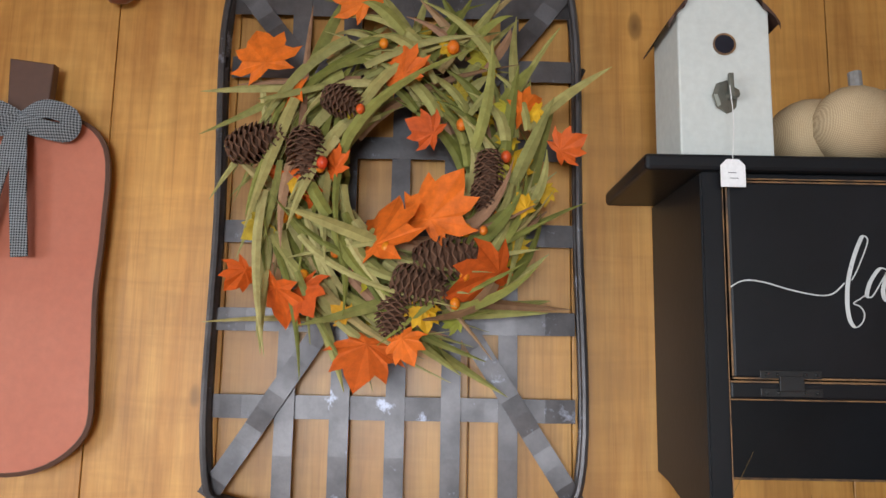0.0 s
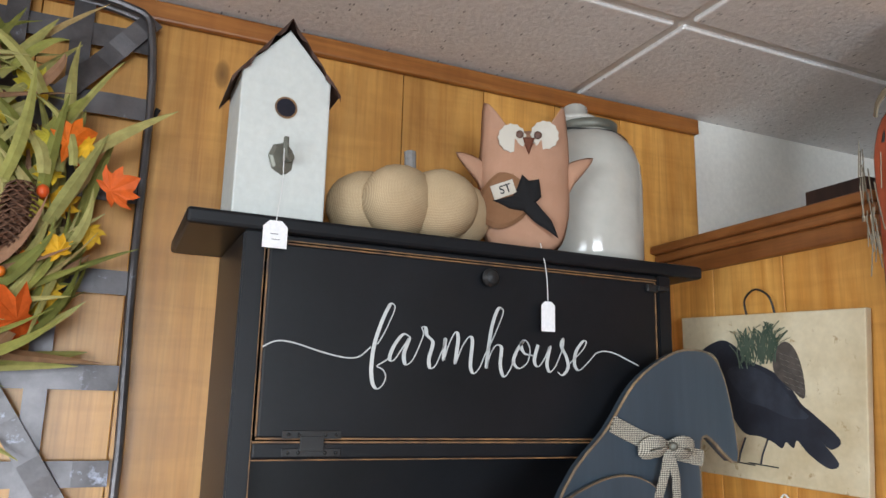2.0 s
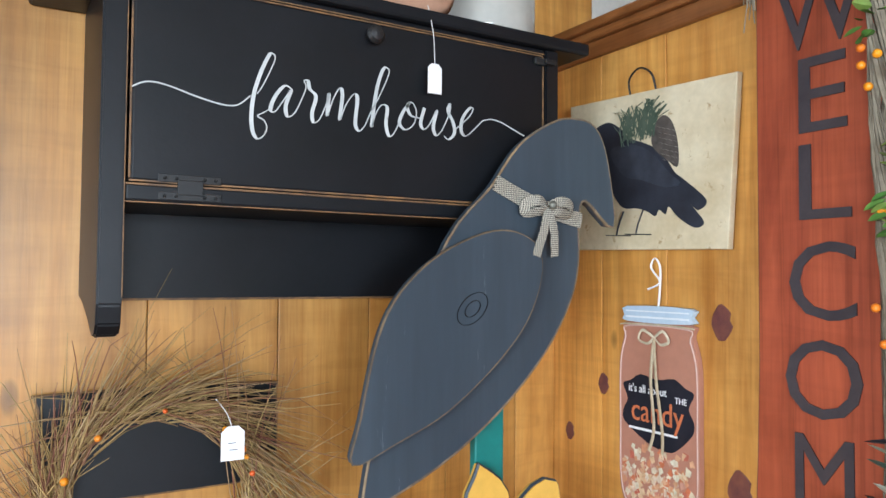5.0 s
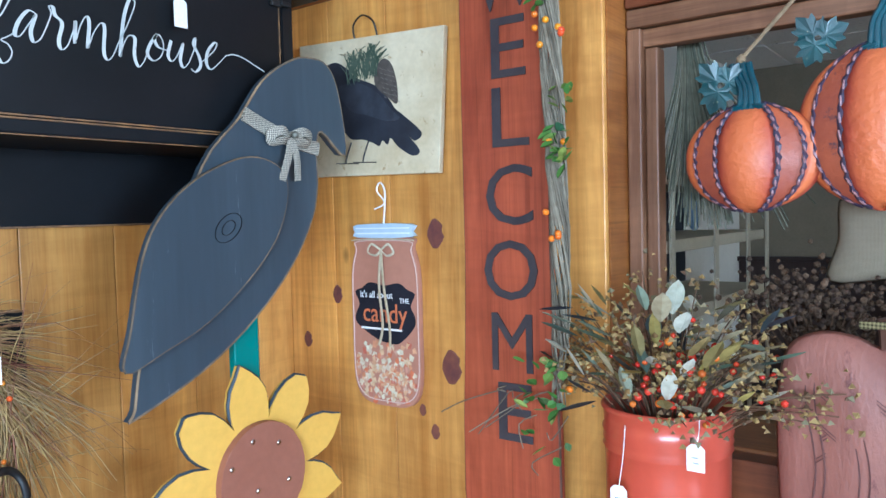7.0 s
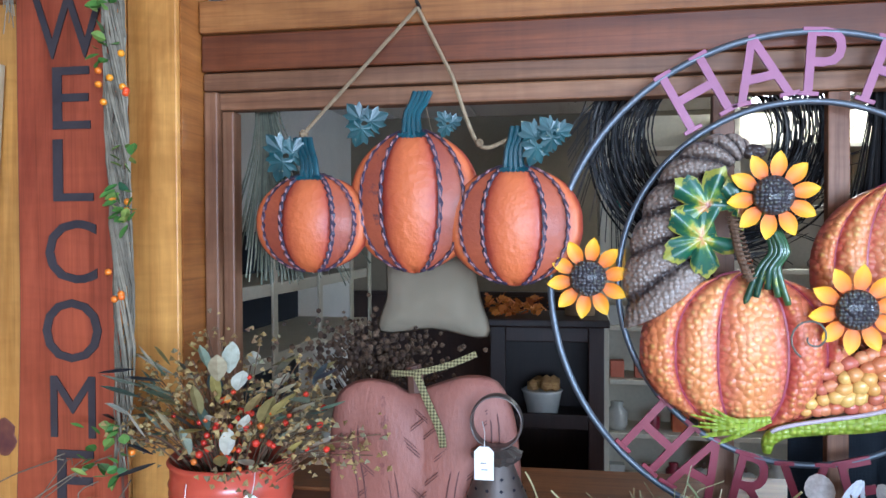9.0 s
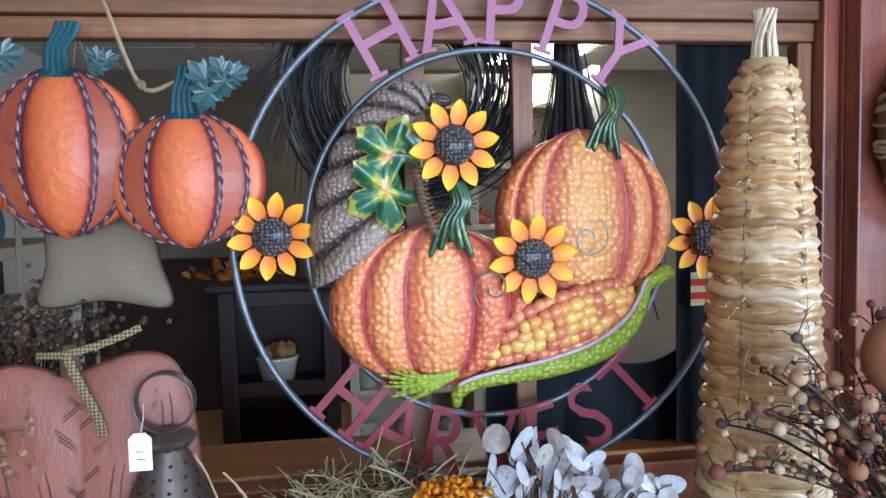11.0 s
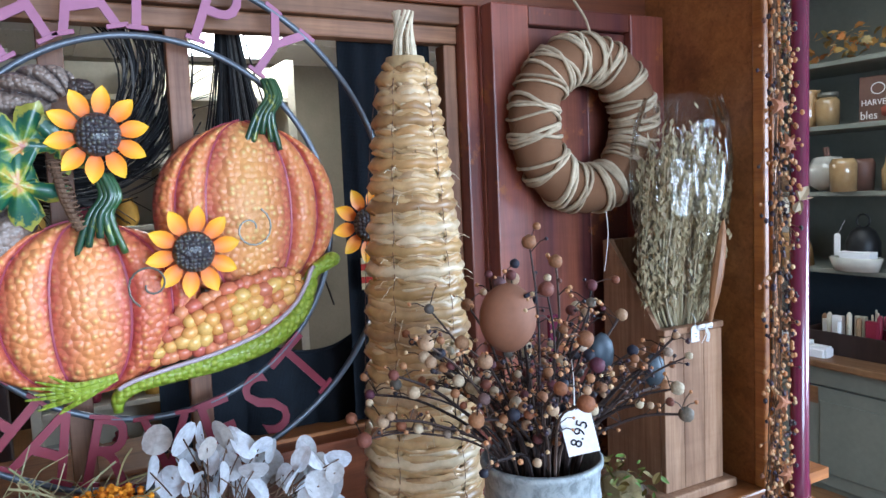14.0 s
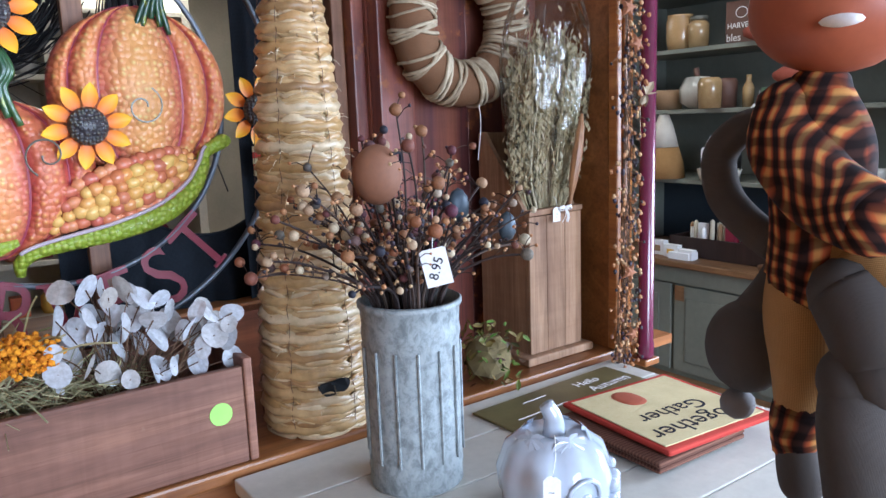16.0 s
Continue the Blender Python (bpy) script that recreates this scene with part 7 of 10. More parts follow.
ob = part("price_dot", lathe(bmesh.new(), [(0.021, 0.0), (0.021, 0.0008)], 28), paint("lime_sticker", (0.36, 0.72, 0.12), (0.4, 0.76, 0.15), 10, 0.6), crate, "round lime green sticker")
ob.data.transform(Matrix.Translation((-0.1255, -0.325, 0.105)) @ Matrix.Rotation(radians(-90), 4, "Y"))

HAY = islands("pale_hay", [(0.0, (0.30, 0.27, 0.13)), (0.4, (0.46, 0.40, 0.22)), (0.75, (0.25, 0.26, 0.14)), (1.0, (0.60, 0.53, 0.33))], 0.8)
hay = thing("hay_filling", 1.37, -0.42, 0.755, "loose pale hay heaped in a wooden planter crate", "hay")
rnd = random.Random(31)
bm = bmesh.new()
for i in range(1500):
    u = rnd.uniform(-0.36, 0.22)
    hump = 0.17 + 0.09 * math.exp(-((u + 0.04) / 0.16) ** 2)
    p = Vector((rnd.uniform(-0.085, 0.09), u, rnd.uniform(0.04, 1.0) ** 0.5 * hump))
    d = Vector((rnd.uniform(-0.3 if p.z < 0.16 else -1, 1), rnd.uniform(-1, 1), rnd.uniform(-0.35, 0.6))).normalized()
    ln = rnd.uniform(0.03, 0.10)
    k = Vector((rnd.uniform(-1, 1), rnd.uniform(-1, 1), rnd.uniform(-1, 0.5))) * ln * 0.3
    tube(bm, [p, p + d * ln * 0.5 + k * 0.5, p + d * ln], rnd.uniform(0.0006, 0.0014), 3)
for i in range(26):
    p = Vector((rnd.uniform(-0.09, 0.05), rnd.uniform(-0.2, 0.2), rnd.uniform(0.19, 0.25)))
    d = Vector((rnd.uniform(-1, 0.2), rnd.uniform(-1, 1), rnd.uniform(-0.2, 0.8))).normalized()
    tube(bm, spline([p, p + d * 0.08, p + d * 0.14 + Vector((0, 0, -0.02))], 3), 0.0018, 4)
part("straw", bm, HAY, hay, kind="stuff")
MOSS = islands("orange_moss", [(0.0, (0.72, 0.25, 0.01)), (0.5, (0.80, 0.34, 0.015)), (1.0, (0.62, 0.18, 0.01))], 0.95)
for x, y, z, r in ((1.29, -0.585, 1.005, 0.056), (1.262, -0.462, 0.925, 0.058)):
    mo = thing("orange_moss", x, y, z, "clump of bright orange dyed moss nestled in hay", "moss")
    bm = bmesh.new()
    for i in range(420):
        q = Vector((rnd.gauss(0, 1), rnd.gauss(0, 1), rnd.gauss(0, 1))).normalized() * (r * rnd.uniform(0.5, 1.0))
        q.z *= 0.62
        q.y *= 1.25
        blob(bm, q, rnd.uniform(0.003, 0.0065), 0)
    part("moss_tuft", bm, MOSS, mo, kind="stuff")

SILVER = islands("pearly_seed_disc", [(0.0, (0.56, 0.57, 0.60)), (0.4, (0.66, 0.69, 0.76)), (0.7, (0.46, 0.43, 0.40)), (1.0, (0.70, 0.74, 0.83))], 0.35, scale=120, spec=0.5, objects=True)
sd = thing("silver_dollar_spray", 1.35, -0.78, 0.80, "spray of pearly white silver-dollar discs on twigs in a crate", "dried flowers")
twigs = bmesh.new()
for i in range(76):
    t = rnd.random()
    c = Vector((-0.03 + rnd.uniform(-0.07, 0.08), 0.15 - 0.31 * t + rnd.uniform(-0.03, 0.03), 0.12 + rnd.random() * (0.11 + 0.07 * math.sin(math.pi * min(1, t + 0.25)))))
    nrmv = Vector((-0.8, rnd.uniform(-1.5, 1.3), rnd.uniform(-0.9, 1.2))).normalized()
    m = Matrix.Translation(c) @ nrmv.to_track_quat("Z", "Y").to_matrix().to_4x4()
    r = rnd.uniform(0.014, 0.024)
    n = 14
    discs = bmesh.new()
    cen = discs.verts.new(m @ Vector((0, 0, r * rnd.uniform(-0.15, 0.15))))
    bend = rnd.uniform(-0.3, 0.3)
    ring_ = [discs.verts.new(m @ Vector((r * math.cos(2 * math.pi * k / n), r * 1.25 * math.sin(2 * math.pi * k / n), bend * r * math.cos(2 * math.pi * k / n) ** 2))) for k in range(n)]
    for k in range(n):
        discs.faces.new((cen, ring_[k], ring_[(k + 1) % n]))
    part("seed_disc", discs, SILVER, sd)
    root = Vector((rnd.uniform(-0.03, 0.03), 0.02 + rnd.uniform(-0.05, 0.05), 0.0))
    tube(twigs, spline([root, root.lerp(c, 0.6) + Vector((0.01, rnd.uniform(-0.03, 0.03), 0.02)), c], 4), 0.0011, 4)
part("twig_spray", twigs, TWIG, sd, kind="stuff")

# tall raffia skep
RAFFIA_WRAP = islands("golden_raffia", [(0.0, (0.42, 0.26, 0.10)), (0.25, (0.56, 0.39, 0.19)), (0.45, (0.31, 0.17, 0.065)), (0.65, (0.70, 0.57, 0.37)), (0.85, (0.50, 0.29, 0.11)), (1.0, (0.60, 0.44, 0.23))], 0.4, scale=46, spec=0.5, objects=True)
skep = thing("raffia_skep", 1.345, -1.125, 0.734, "tall conical skep wrapped in golden raffia with a dark hole", "bee skep")


def skep_r(z):
    t = z / 0.95
    return 0.111 - 0.043 * t - 0.028 * t ** 5 if z > 0.07 else 0.104 + 0.007 * z / 0.07


core = [(skep_r(z) - 0.006, z) for z in [0.95 * i / 24 for i in range(25)]]
part("core", lathe(bmesh.new(), core, 32), paint("straw_core", (0.46, 0.32, 0.15), (0.54, 0.39, 0.20), 40, 0.9), skep, smooth=True)
rows_n = 25
for i in range(rows_n):
    z = 0.018 + 0.93 * i / rows_n
    h = 0.93 / rows_n
    coil = part("coil", tube(bmesh.new(), [((skep_r(z) - 0.008) * math.cos(2 * math.pi * q / 28), (skep_r(z) - 0.008) * math.sin(2 * math.pi * q / 28), z + 0.003 * math.sin(q * 2.1)) for q in range(28)], h * 0.46, 6, True, flat=0.8), RAFFIA_WRAP, skep, smooth=True)
    for k in range(14):
        bm = bmesh.new()
        a0 = 2.0 + 2.3 * ((k * 3) % 13) / 13 + rnd.uniform(-0.3, 0.3) if k < 12 else rnd.uniform(0, 6.3)
        span = rnd.uniform(1.0, 2.0)
        dz = (((k * 5) % 14) / 13 - 0.5) * 1.14 * h + rnd.uniform(-0.06, 0.06) * h
        tilt = rnd.uniform(-0.5, 0.3) * h
        wdt = h * rnd.uniform(0.13, 0.34)
        sway = rnd.uniform(0, 6.3)
        prev = None
        for j in range(23):
            t = j / 22
            a = a0 + span * (t - 0.5)
            pinch = abs(math.sin((a - 3.4) * 2.75)) ** 0.5
            zz = z + (dz + tilt * (t - 0.5)) * (0.35 + 0.65 * pinch) + 0.05 * h * math.sin(sway + t * 7)
            u = max(-1.0, min(1.0, (zz - z) / (1.15 * h)))
            r = skep_r(z) - 0.006 + 0.0085 * math.sqrt(1 - u * u) * (0.75 + 0.25 * pinch) + 0.0012 * math.sin(sway * 2 + t * 9)
            p = Vector((r * math.cos(a), r * math.sin(a), zz))
            w = wdt * (0.2 + 0.8 * math.sin(math.pi * (0.06 + 0.88 * t))) * (1 + 0.2 * math.sin(sway + t * 15)) * (0.5 + 0.5 * pinch)
            o = Vector((p.x, p.y, 0)).normalized()
            row = [bm.verts.new(p + Vector((0, 0, w)) - o * 0.003), bm.verts.new(p + Vector((0, 0, w * 0.4)) + o * 0.001), bm.verts.new(p - Vector((0, 0, w * 0.4)) + o * 0.001), bm.verts.new(p - Vector((0, 0, w)) - o * 0.003)]
            if prev:
                for q in range(3):
                    bm.faces.new((prev[q], prev[q + 1], row[q + 1], row[q]))
            prev = row
        part("raffia_strip", bm, RAFFIA_WRAP, coil, smooth=True)
bm = bmesh.new()
for a in (3.4, 2.258, 4.542, 5.685, 1.115):
    tube(bm, [((skep_r(z) + 0.006 + 0.002 * math.sin(z * 160)) * math.cos(a + 0.02 * math.sin(z * 90)), (skep_r(z) + 0.006) * math.sin(a + 0.02 * math.sin(z * 90)), z) for z in [0.02 + 0.9 * i / 70 for i in range(71)]], 0.0007, 4)
part("stitching", bm, DARK_BROWN, skep, "dark stitching thread")
bm = bmesh.new()
for i in range(80):
    a, z = rnd.uniform(2, 5.2), rnd.uniform(0.05, 0.8)
    p = Vector((skep_r(z) * math.cos(a), skep_r(z) * math.sin(a), z))
    o = Vector((math.cos(a), math.sin(a), rnd.uniform(-0.8, 0.6)))
    tube(bm, [p, p + o * 0.012, p + o * 0.022 + Vector((0, 0, -0.008))], 0.0007, 3)
for i in range(16):
    a = rnd.uniform(0, 6.3)
    tube(bm, spline([(0.022 * math.cos(a), 0.022 * math.sin(a), 0.93), (0.016 * math.cos(a), 0.016 * math.sin(a), 0.985), (0.018 * math.cos(a + 1), 0.018 * math.sin(a + 1), 1.03)], 4), 0.003, 5, flat=0.5)
part("loose_end", bm, RAFFIA, skep, kind="stuff")
bm = bmesh.new()
f = []
for i in range(20):
    a = 2 * math.pi * i / 20
    yy, zz = 0.032 * math.cos(a) * (1 + 0.1 * math.sin(3 * a)), 0.096 + 0.019 * math.sin(a) * (1 + 0.25 * math.sin(2 * a + 1))
    ang = 3.02 + yy / 0.111
    f.append(bm.verts.new(((skep_r(0.1) + 0.0085) * math.cos(ang), (skep_r(0.1) + 0.0085) * math.sin(ang), zz + 0.008)))
bm.faces.new(f)
part("entrance", bm, BLACK_WOOD, skep, "dark flight hole")

# rust felt wreath bound with twine
WR_FELT = cloth("rust_brown_felt", (0.17, 0.088, 0.045), (0.25, 0.135, 0.075), 1200)
TWINE = islands("pale_raffia_twine", [(0.0, (0.42, 0.33, 0.22)), (0.5, (0.62, 0.53, 0.38)), (1.0, (0.34, 0.26, 0.17))], 0.8, objects=True)
tw = thing("twine_wreath", 1.462, -1.632, 1.578, "brown felt wreath bound with pale twine, hung on a plum door", "wreath", turn=-90)
R1, R2 = 0.146, 0.053
bm = bmesh.new()
rows_ = []
for i in range(72):
    a = 2 * math.pi * i / 72
    wrap = 0.0035 * ((i % 6) / 5 - 0.5)
    rows_.append([bm.verts.new(((R1 + (R2 + wrap + 0.003 * noise.noise(Vector((i * 0.7, k, 2)))) * math.cos(2 * math.pi * k / 18)) * math.cos(a + 0.05 * math.cos(2 * math.pi * k / 18)), -(R2 + wrap) * math.sin(2 * math.pi * k / 18), (R1 + (R2 + wrap) * math.cos(2 * math.pi * k / 18)) * math.sin(a + 0.05 * math.cos(2 * math.pi * k / 18)))) for k in range(18)])
for i in range(72):
    a, b = rows_[i], rows_[(i + 1) % 72]
    for k in range(18):
        bm.faces.new((a[k], a[(k + 1) % 18], b[(k + 1) % 18], b[k]))
part("felt_ring", bm, WR_FELT, tw, smooth=True)
for g in range(17):
    a = 2 * math.pi * (g + rnd.uniform(-0.22, 0.22)) / 17
    for q in range(4):
        b = a + 0.036 * (q - 1.5) + rnd.uniform(-0.02, 0.02)
        skew = rnd.uniform(-0.16, 0.16)
        pts = []
        for k in range(20):
            t = 2 * math.pi * k / 20
            rr = R2 + 0.0035 + 0.003 * noise.noise(Vector((g * 3.1, q * 1.7, k * 0.5)))
            c = b + skew * math.cos(t) + 0.018 * noise.noise(Vector((g, q * 2.3, k * 0.4)))
            rad_ = R1 + rr * math.cos(t)
            pts.append((rad_ * math.cos(c), -rr * math.sin(t), rad_ * math.sin(c)))
        part("twine_loop", tube(bmesh.new(), pts, rnd.uniform(0.003, 0.005), 6, True), TWINE, tw, smooth=True)
part("hanging_loop", tube(bmesh.new(), spline([(0.02, 0.0, 0.2), (0.022, 0.02, 0.24), (0.012, 0.05, 0.29)], 5), 0.003, 6), TWINE, tw)
part("tag_string", tube(bmesh.new(), spline([(0.0, -0.06, -0.195), (0.004, -0.06, -0.25), (0.0, -0.05, -0.33)], 5), 0.0012, 5), STRING, tw)

# grain box with a cellophane-wrapped sheaf
GREY_WOOD = wood("weathered_box_wood", (0.44, 0.28, 0.175), (0.25, 0.145, 0.085), scale=(12, 12, 1), rough=0.7, vary=0.15)
gb = thing("wooden_grain_box", 1.395, -1.785, 0.734, "weathered tall wooden box with sloping top on the sill", "wooden box", turn=-90)
for a, b in ((-0.088, -0.03), (-0.0295, 0.033), (0.0335, 0.092)):
    part("front_board", boxes(((a, -0.094, 0.022), (b, -0.08, 0.372)), bevel=0.002), GREY_WOOD, gb)
for x in (-0.088, 0.08):
    bm = bmesh.new()
    prof = [(-0.079, 0.022), (0.095, 0.022), (0.095, 0.575), (0.075, 0.58), (-0.079, 0.38)]
    f = [bm.verts.new((x, y, z)) for y, z in prof]
    g = [bm.verts.new((x + 0.012, y, z)) for y, z in prof]
    bm.faces.new(f)
    bm.faces.new(g[::-1])
    for i in range(5):
        bm.faces.new((f[i], f[i - 1], g[i - 1], g[i]))
    part("side_board", bm, GREY_WOOD, gb)
part("back_board", boxes(((-0.074, 0.083, 0.022), (0.079, 0.094, 0.577)), bevel=0.002), GREY_WOOD, gb)
part("top_frame", boxes(((-0.09, -0.098, 0.374), (0.094, -0.074, 0.388)), bevel=0.002), GREY_WOOD, gb)
part("foot", boxes(((-0.115, -0.115, 0.0), (0.115, 0.1, 0.021)), bevel=0.004), GREY_WOOD, gb)

sh = thing("wrapped_grain_sheaf", 1.345, -1.79, 1.07, "sheaf of dried oats in clear cellophane in a wooden box", "dried grain", turn=-90)
OATS = islands("dried_oats", [(0.0, (0.46, 0.38, 0.22)), (0.4, (0.60, 0.52, 0.33)), (0.75, (0.34, 0.27, 0.14)), (1.0, (0.70, 0.62, 0.44))], 0.8)
bm = bmesh.new()
for i in range(125):
    a, r = rnd.uniform(0, 6.3), rnd.random() ** 0.5
    base = Vector((0.032 * math.cos(a) * r, 0.02 * math.sin(a) * r, 0.0))
    tip = Vector((0.125 * math.cos(a) * r + 0.025, 0.065 * math.sin(a) * r, rnd.uniform(0.34, 0.5) * (1.05 - 0.15 * r)))
    line = spline([base, base.lerp(tip, 0.4) + Vector((0.4 * (tip.x - 0.03) + rnd.uniform(-0.02, 0.02), rnd.uniform(-0.015, 0.015), 0)), tip], 6)
    tube(bm, line, 0.0013, 3)
    for q in line[5:]:
        for k in range(6):
            c = q + Vector((rnd.gauss(0, 0.006), rnd.gauss(0, 0.006), rnd.gauss(0, 0.012)))
            d = (Vector((rnd.gauss(0, 0.5), rnd.gauss(0, 0.5), 1))).normalized() * 0.010
            s = Vector((rnd.uniform(-1, 1), rnd.uniform(-1, 1), 0)) * 0.0042
            vs = [bm.verts.new(c - d), bm.verts.new(c + s), bm.verts.new(c + d), bm.verts.new(c - s)]
            bm.faces.new(vs)
part("oat_stalk", bm, OATS, sh, kind="stuff")


def cellophane():
    m, n, l, b = shader("cellophane", 0.05)
    out = n["Material Output"]
    tr = n.new("ShaderNodeBsdfTransparent")
    gl_ = n.new("ShaderNodeBsdfGlossy")
    gl_.inputs["Roughness"].default_value = 0.06
    mx = n.new("ShaderNodeMixShader")
    fr = n.new("ShaderNodeFresnel")
    fr.inputs[0].default_value = 1.5
    u = n.new("ShaderNodeBump")
    u.inputs["Strength"].default_value, u.inputs["Distance"].default_value = 0.9, 0.01
    l.new(noise_tex(n, l, mapped(n, l, (1, 1, 0.5)), 13, 2, 0.5, 1.5), u.inputs["Height"])
    l.new(u.outputs[0], gl_.inputs["Normal"])
    l.new(u.outputs[0], fr.inputs["Normal"])
    ad = n.new("ShaderNodeMath")
    ad.operation = "MULTIPLY_ADD"
    ad.inputs[1].default_value, ad.inputs[2].default_value = 0.8, 0.015
    l.new(fr.outputs[0], ad.inputs[0])
    l.new(ad.outputs[0], mx.inputs[0])
    l.new(tr.outputs[0], mx.inputs[1])
    l.new(gl_.outputs[0], mx.inputs[2])
    l.new(mx.outputs[0], out.inputs[0])
    return m


bm = bmesh.new()
prof = [(0.035, 0.02), (0.06, 0.08), (0.10, 0.18), (0.128, 0.3), (0.135, 0.42), (0.125, 0.5), (0.10, 0.56)]
rings_ = []
for r, z in prof:
    rings_.append([bm.verts.new((r * math.cos(2 * math.pi * k / 40) * (1 + 0.07 * noise.noise(Vector((k * 0.9, z * 30, 0)))) + 0.02 * z / 0.5, 0.62 * r * math.sin(2 * math.pi * k / 40) * (1 + 0.12 * noise.noise(Vector((k * 0.8, z * 26, 4)))), z + 0.012 * noise.noise(Vector((k * 0.6, z * 9, 8))))) for k in range(40)])
for p, q in zip(rings_, rings_[1:]):
    for k in range(40):
        bm.faces.new((p[k], p[(k + 1) % 40], q[(k + 1) % 40], q[k]))
CELLO = cellophane()
ob = part("cellophane_wrap", bm, CELLO, sh, "clear crinkled cellophane", smooth=False)
ob.visible_shadow = False
part("wooden_scoop", tube(bmesh.new(), spline([(0.02, -0.07, 0.06), (0.03, -0.078, 0.14), (0.045, -0.08, 0.22), (0.06, -0.075, 0.28)], 5), [0.004, 0.005, 0.006, 0.009, 0.011, 0.012, 0.013, 0.013, 0.013, 0.012, 0.011, 0.01, 0.009, 0.007, 0.005, 0.003], 8), wood("pale_scoop_wood", (0.45, 0.24, 0.11), (0.33, 0.16, 0.07)), sh, "pale wooden handle")
ribbon_bow(sh, 0.01, -0.06, 0.05, 0.02, TAG)
price_tag(1.285, -1.775, 1.125, (1.30, -1.78, 1.15), -90, w=0.024, h=0.036)

# berry and star garland on the post
gd = thing("pip_berry_garland", 1.205, -1.90, 0.66, "hanging garland of rust and black pip berries with rusty tin stars", "garland", turn=-90)
PIPS = islands("pip_berry", [(0.0, (0.02, 0.015, 0.02)), (0.35, (0.05, 0.03, 0.05)), (0.45, (0.42, 0.17, 0.06)), (0.75, (0.50, 0.25, 0.11)), (1.0, (0.55, 0.38, 0.2))], 0.5, spec=0.4)
wires, pips = bmesh.new(), bmesh.new()
for i in range(9):
    ph = rnd.uniform(0, 6.3)
    tube(wires, [(0.016 * math.sin(ph + z * 9) + 0.03 * math.sin(z * 2), -0.012 + 0.01 * math.cos(ph + z * 8), z) for z in [1.72 * k / 40 for k in range(41)]], 0.0016, 4)
for i in range(760):
    z = rnd.uniform(0.02, 1.72)
    p = Vector((0.03 * math.sin(z * 2) + rnd.uniform(-0.015, 0.015), -0.012, z))
    d = Vector((rnd.uniform(-1, 1), rnd.uniform(-0.9, 0.1), rnd.uniform(-1.2, 0.3))).normalized() * rnd.uniform(0.02, 0.055)
    tube(wires, [p, p + d * 0.6 + Vector((0, 0, 0.004)), p + d], 0.0007, 3)
    blob(pips, p + d, rnd.uniform(0.0034, 0.0058), 0, 1, 1, 1.25)
part("wire_stem", wires, TWIG, gd, kind="stuff")
part("pip_berry", pips, PIPS, gd, kind="stuff")
RUST = paint("rusty_star_tin", (0.20, 0.07, 0.03), (0.32, 0.13, 0.055), 60, 0.7, metal=0.3)
for x, z, s, sp in ((-0.01, 0.93, 0.032, 0.2), (0.02, 0.85, 0.03, 0.8), (0.0, 0.3, 0.03, 0.5), (0.01, 0.14, 0.026, 1.0), (-0.005, 1.22, 0.03, 0.1), (0.015, 1.33, 0.03, 0.6), (0.02, 1.55, 0.028, 0.3)):
    bm = bmesh.new()
    pts = [(x + (s if k % 2 == 0 else s * 0.42) * math.sin(sp + math.pi * k / 5), z + (s if k % 2 == 0 else s * 0.42) * math.cos(sp + math.pi * k / 5)) for k in range(10)]
    puff(bm, pts, 0.008, 2, y0=-0.045)
    part("tin_star", bm, RUST, gd, "rusty tin star")
bm = bmesh.new()
for i in range(5):
    leaf(bm, aim((0.05, -0.05, 0.73), (math.cos(i), -0.3, math.sin(i * 1.3)), i), 0.035, 0.02)
part("rag_bow", bm, RAFFIA, gd)
PLUM = paint("plum_gloss_paint", (0.10, 0.008, 0.035), (0.15, 0.016, 0.055), 10, 0.25, coat=0.4)
pole = thing("plum_pole", 1.21, -2.025, 0.70, "tall glossy plum painted wooden pole beside the post", "pole")
part("shaft", lathe(bmesh.new(), [(0.021, 0.0), (0.0235, 0.01), (0.0235, 0.04), (0.021, 0.05), (0.021, 1.66)], 16, ribs=6, rib_depth=0.08), PLUM, pole, smooth=True)
backing("sill_return", (1.235, -2.17, 0.705), (1.33, -2.003, 0.731), PINE_X)
for z0_, nm in ((0.0, "post_bracket"),):
    part(nm, boxes(((1.19, -2.06, 0.68), (1.30, -2.003, 0.699)), bevel=0.004), PINE_X, sill)

# trailing greenery between pail and box
tp = thing("trailing_plant", 1.30, -1.545, 0.735, "small trailing green and burgundy plant on the sill", "plant")
bm = bmesh.new()
for i in range(170):
    p = Vector((rnd.uniform(-0.09, 0.05), rnd.uniform(-0.06, 0.06), rnd.uniform(0.0, 0.13)))
    leaf(bm, aim(p, (rnd.uniform(-1, 0.2), rnd.uniform(-1, 1), rnd.uniform(-0.8, 0.7)), rnd.uniform(-1, 1)), rnd.uniform(0.012, 0.03), rnd.uniform(0.007, 0.016))
part("foliage", bm, islands("green_burgundy_leaf", [(0.0, (0.10, 0.20, 0.03)), (0.3, (0.17, 0.13, 0.03)), (0.6, (0.22, 0.15, 0.05)), (0.8, (0.07, 0.02, 0.03)), (1.0, (0.16, 0.3, 0.05))], 0.6), tp, kind="stuff")
bm = bmesh.new()
blob(bm, (-0.01, 0, 0.055), 0.055, 2, 1, 1, 1, 0.3)
part("moss_ball", bm, paint("brown_moss", (0.10, 0.075, 0.03), (0.2, 0.15, 0.06), 200, 0.95, relief=0.8), tp)
slat = thing("painted_slat", 1.48, -1.535, 0.734, "narrow plum painted slat leaning on the panel", "slat")
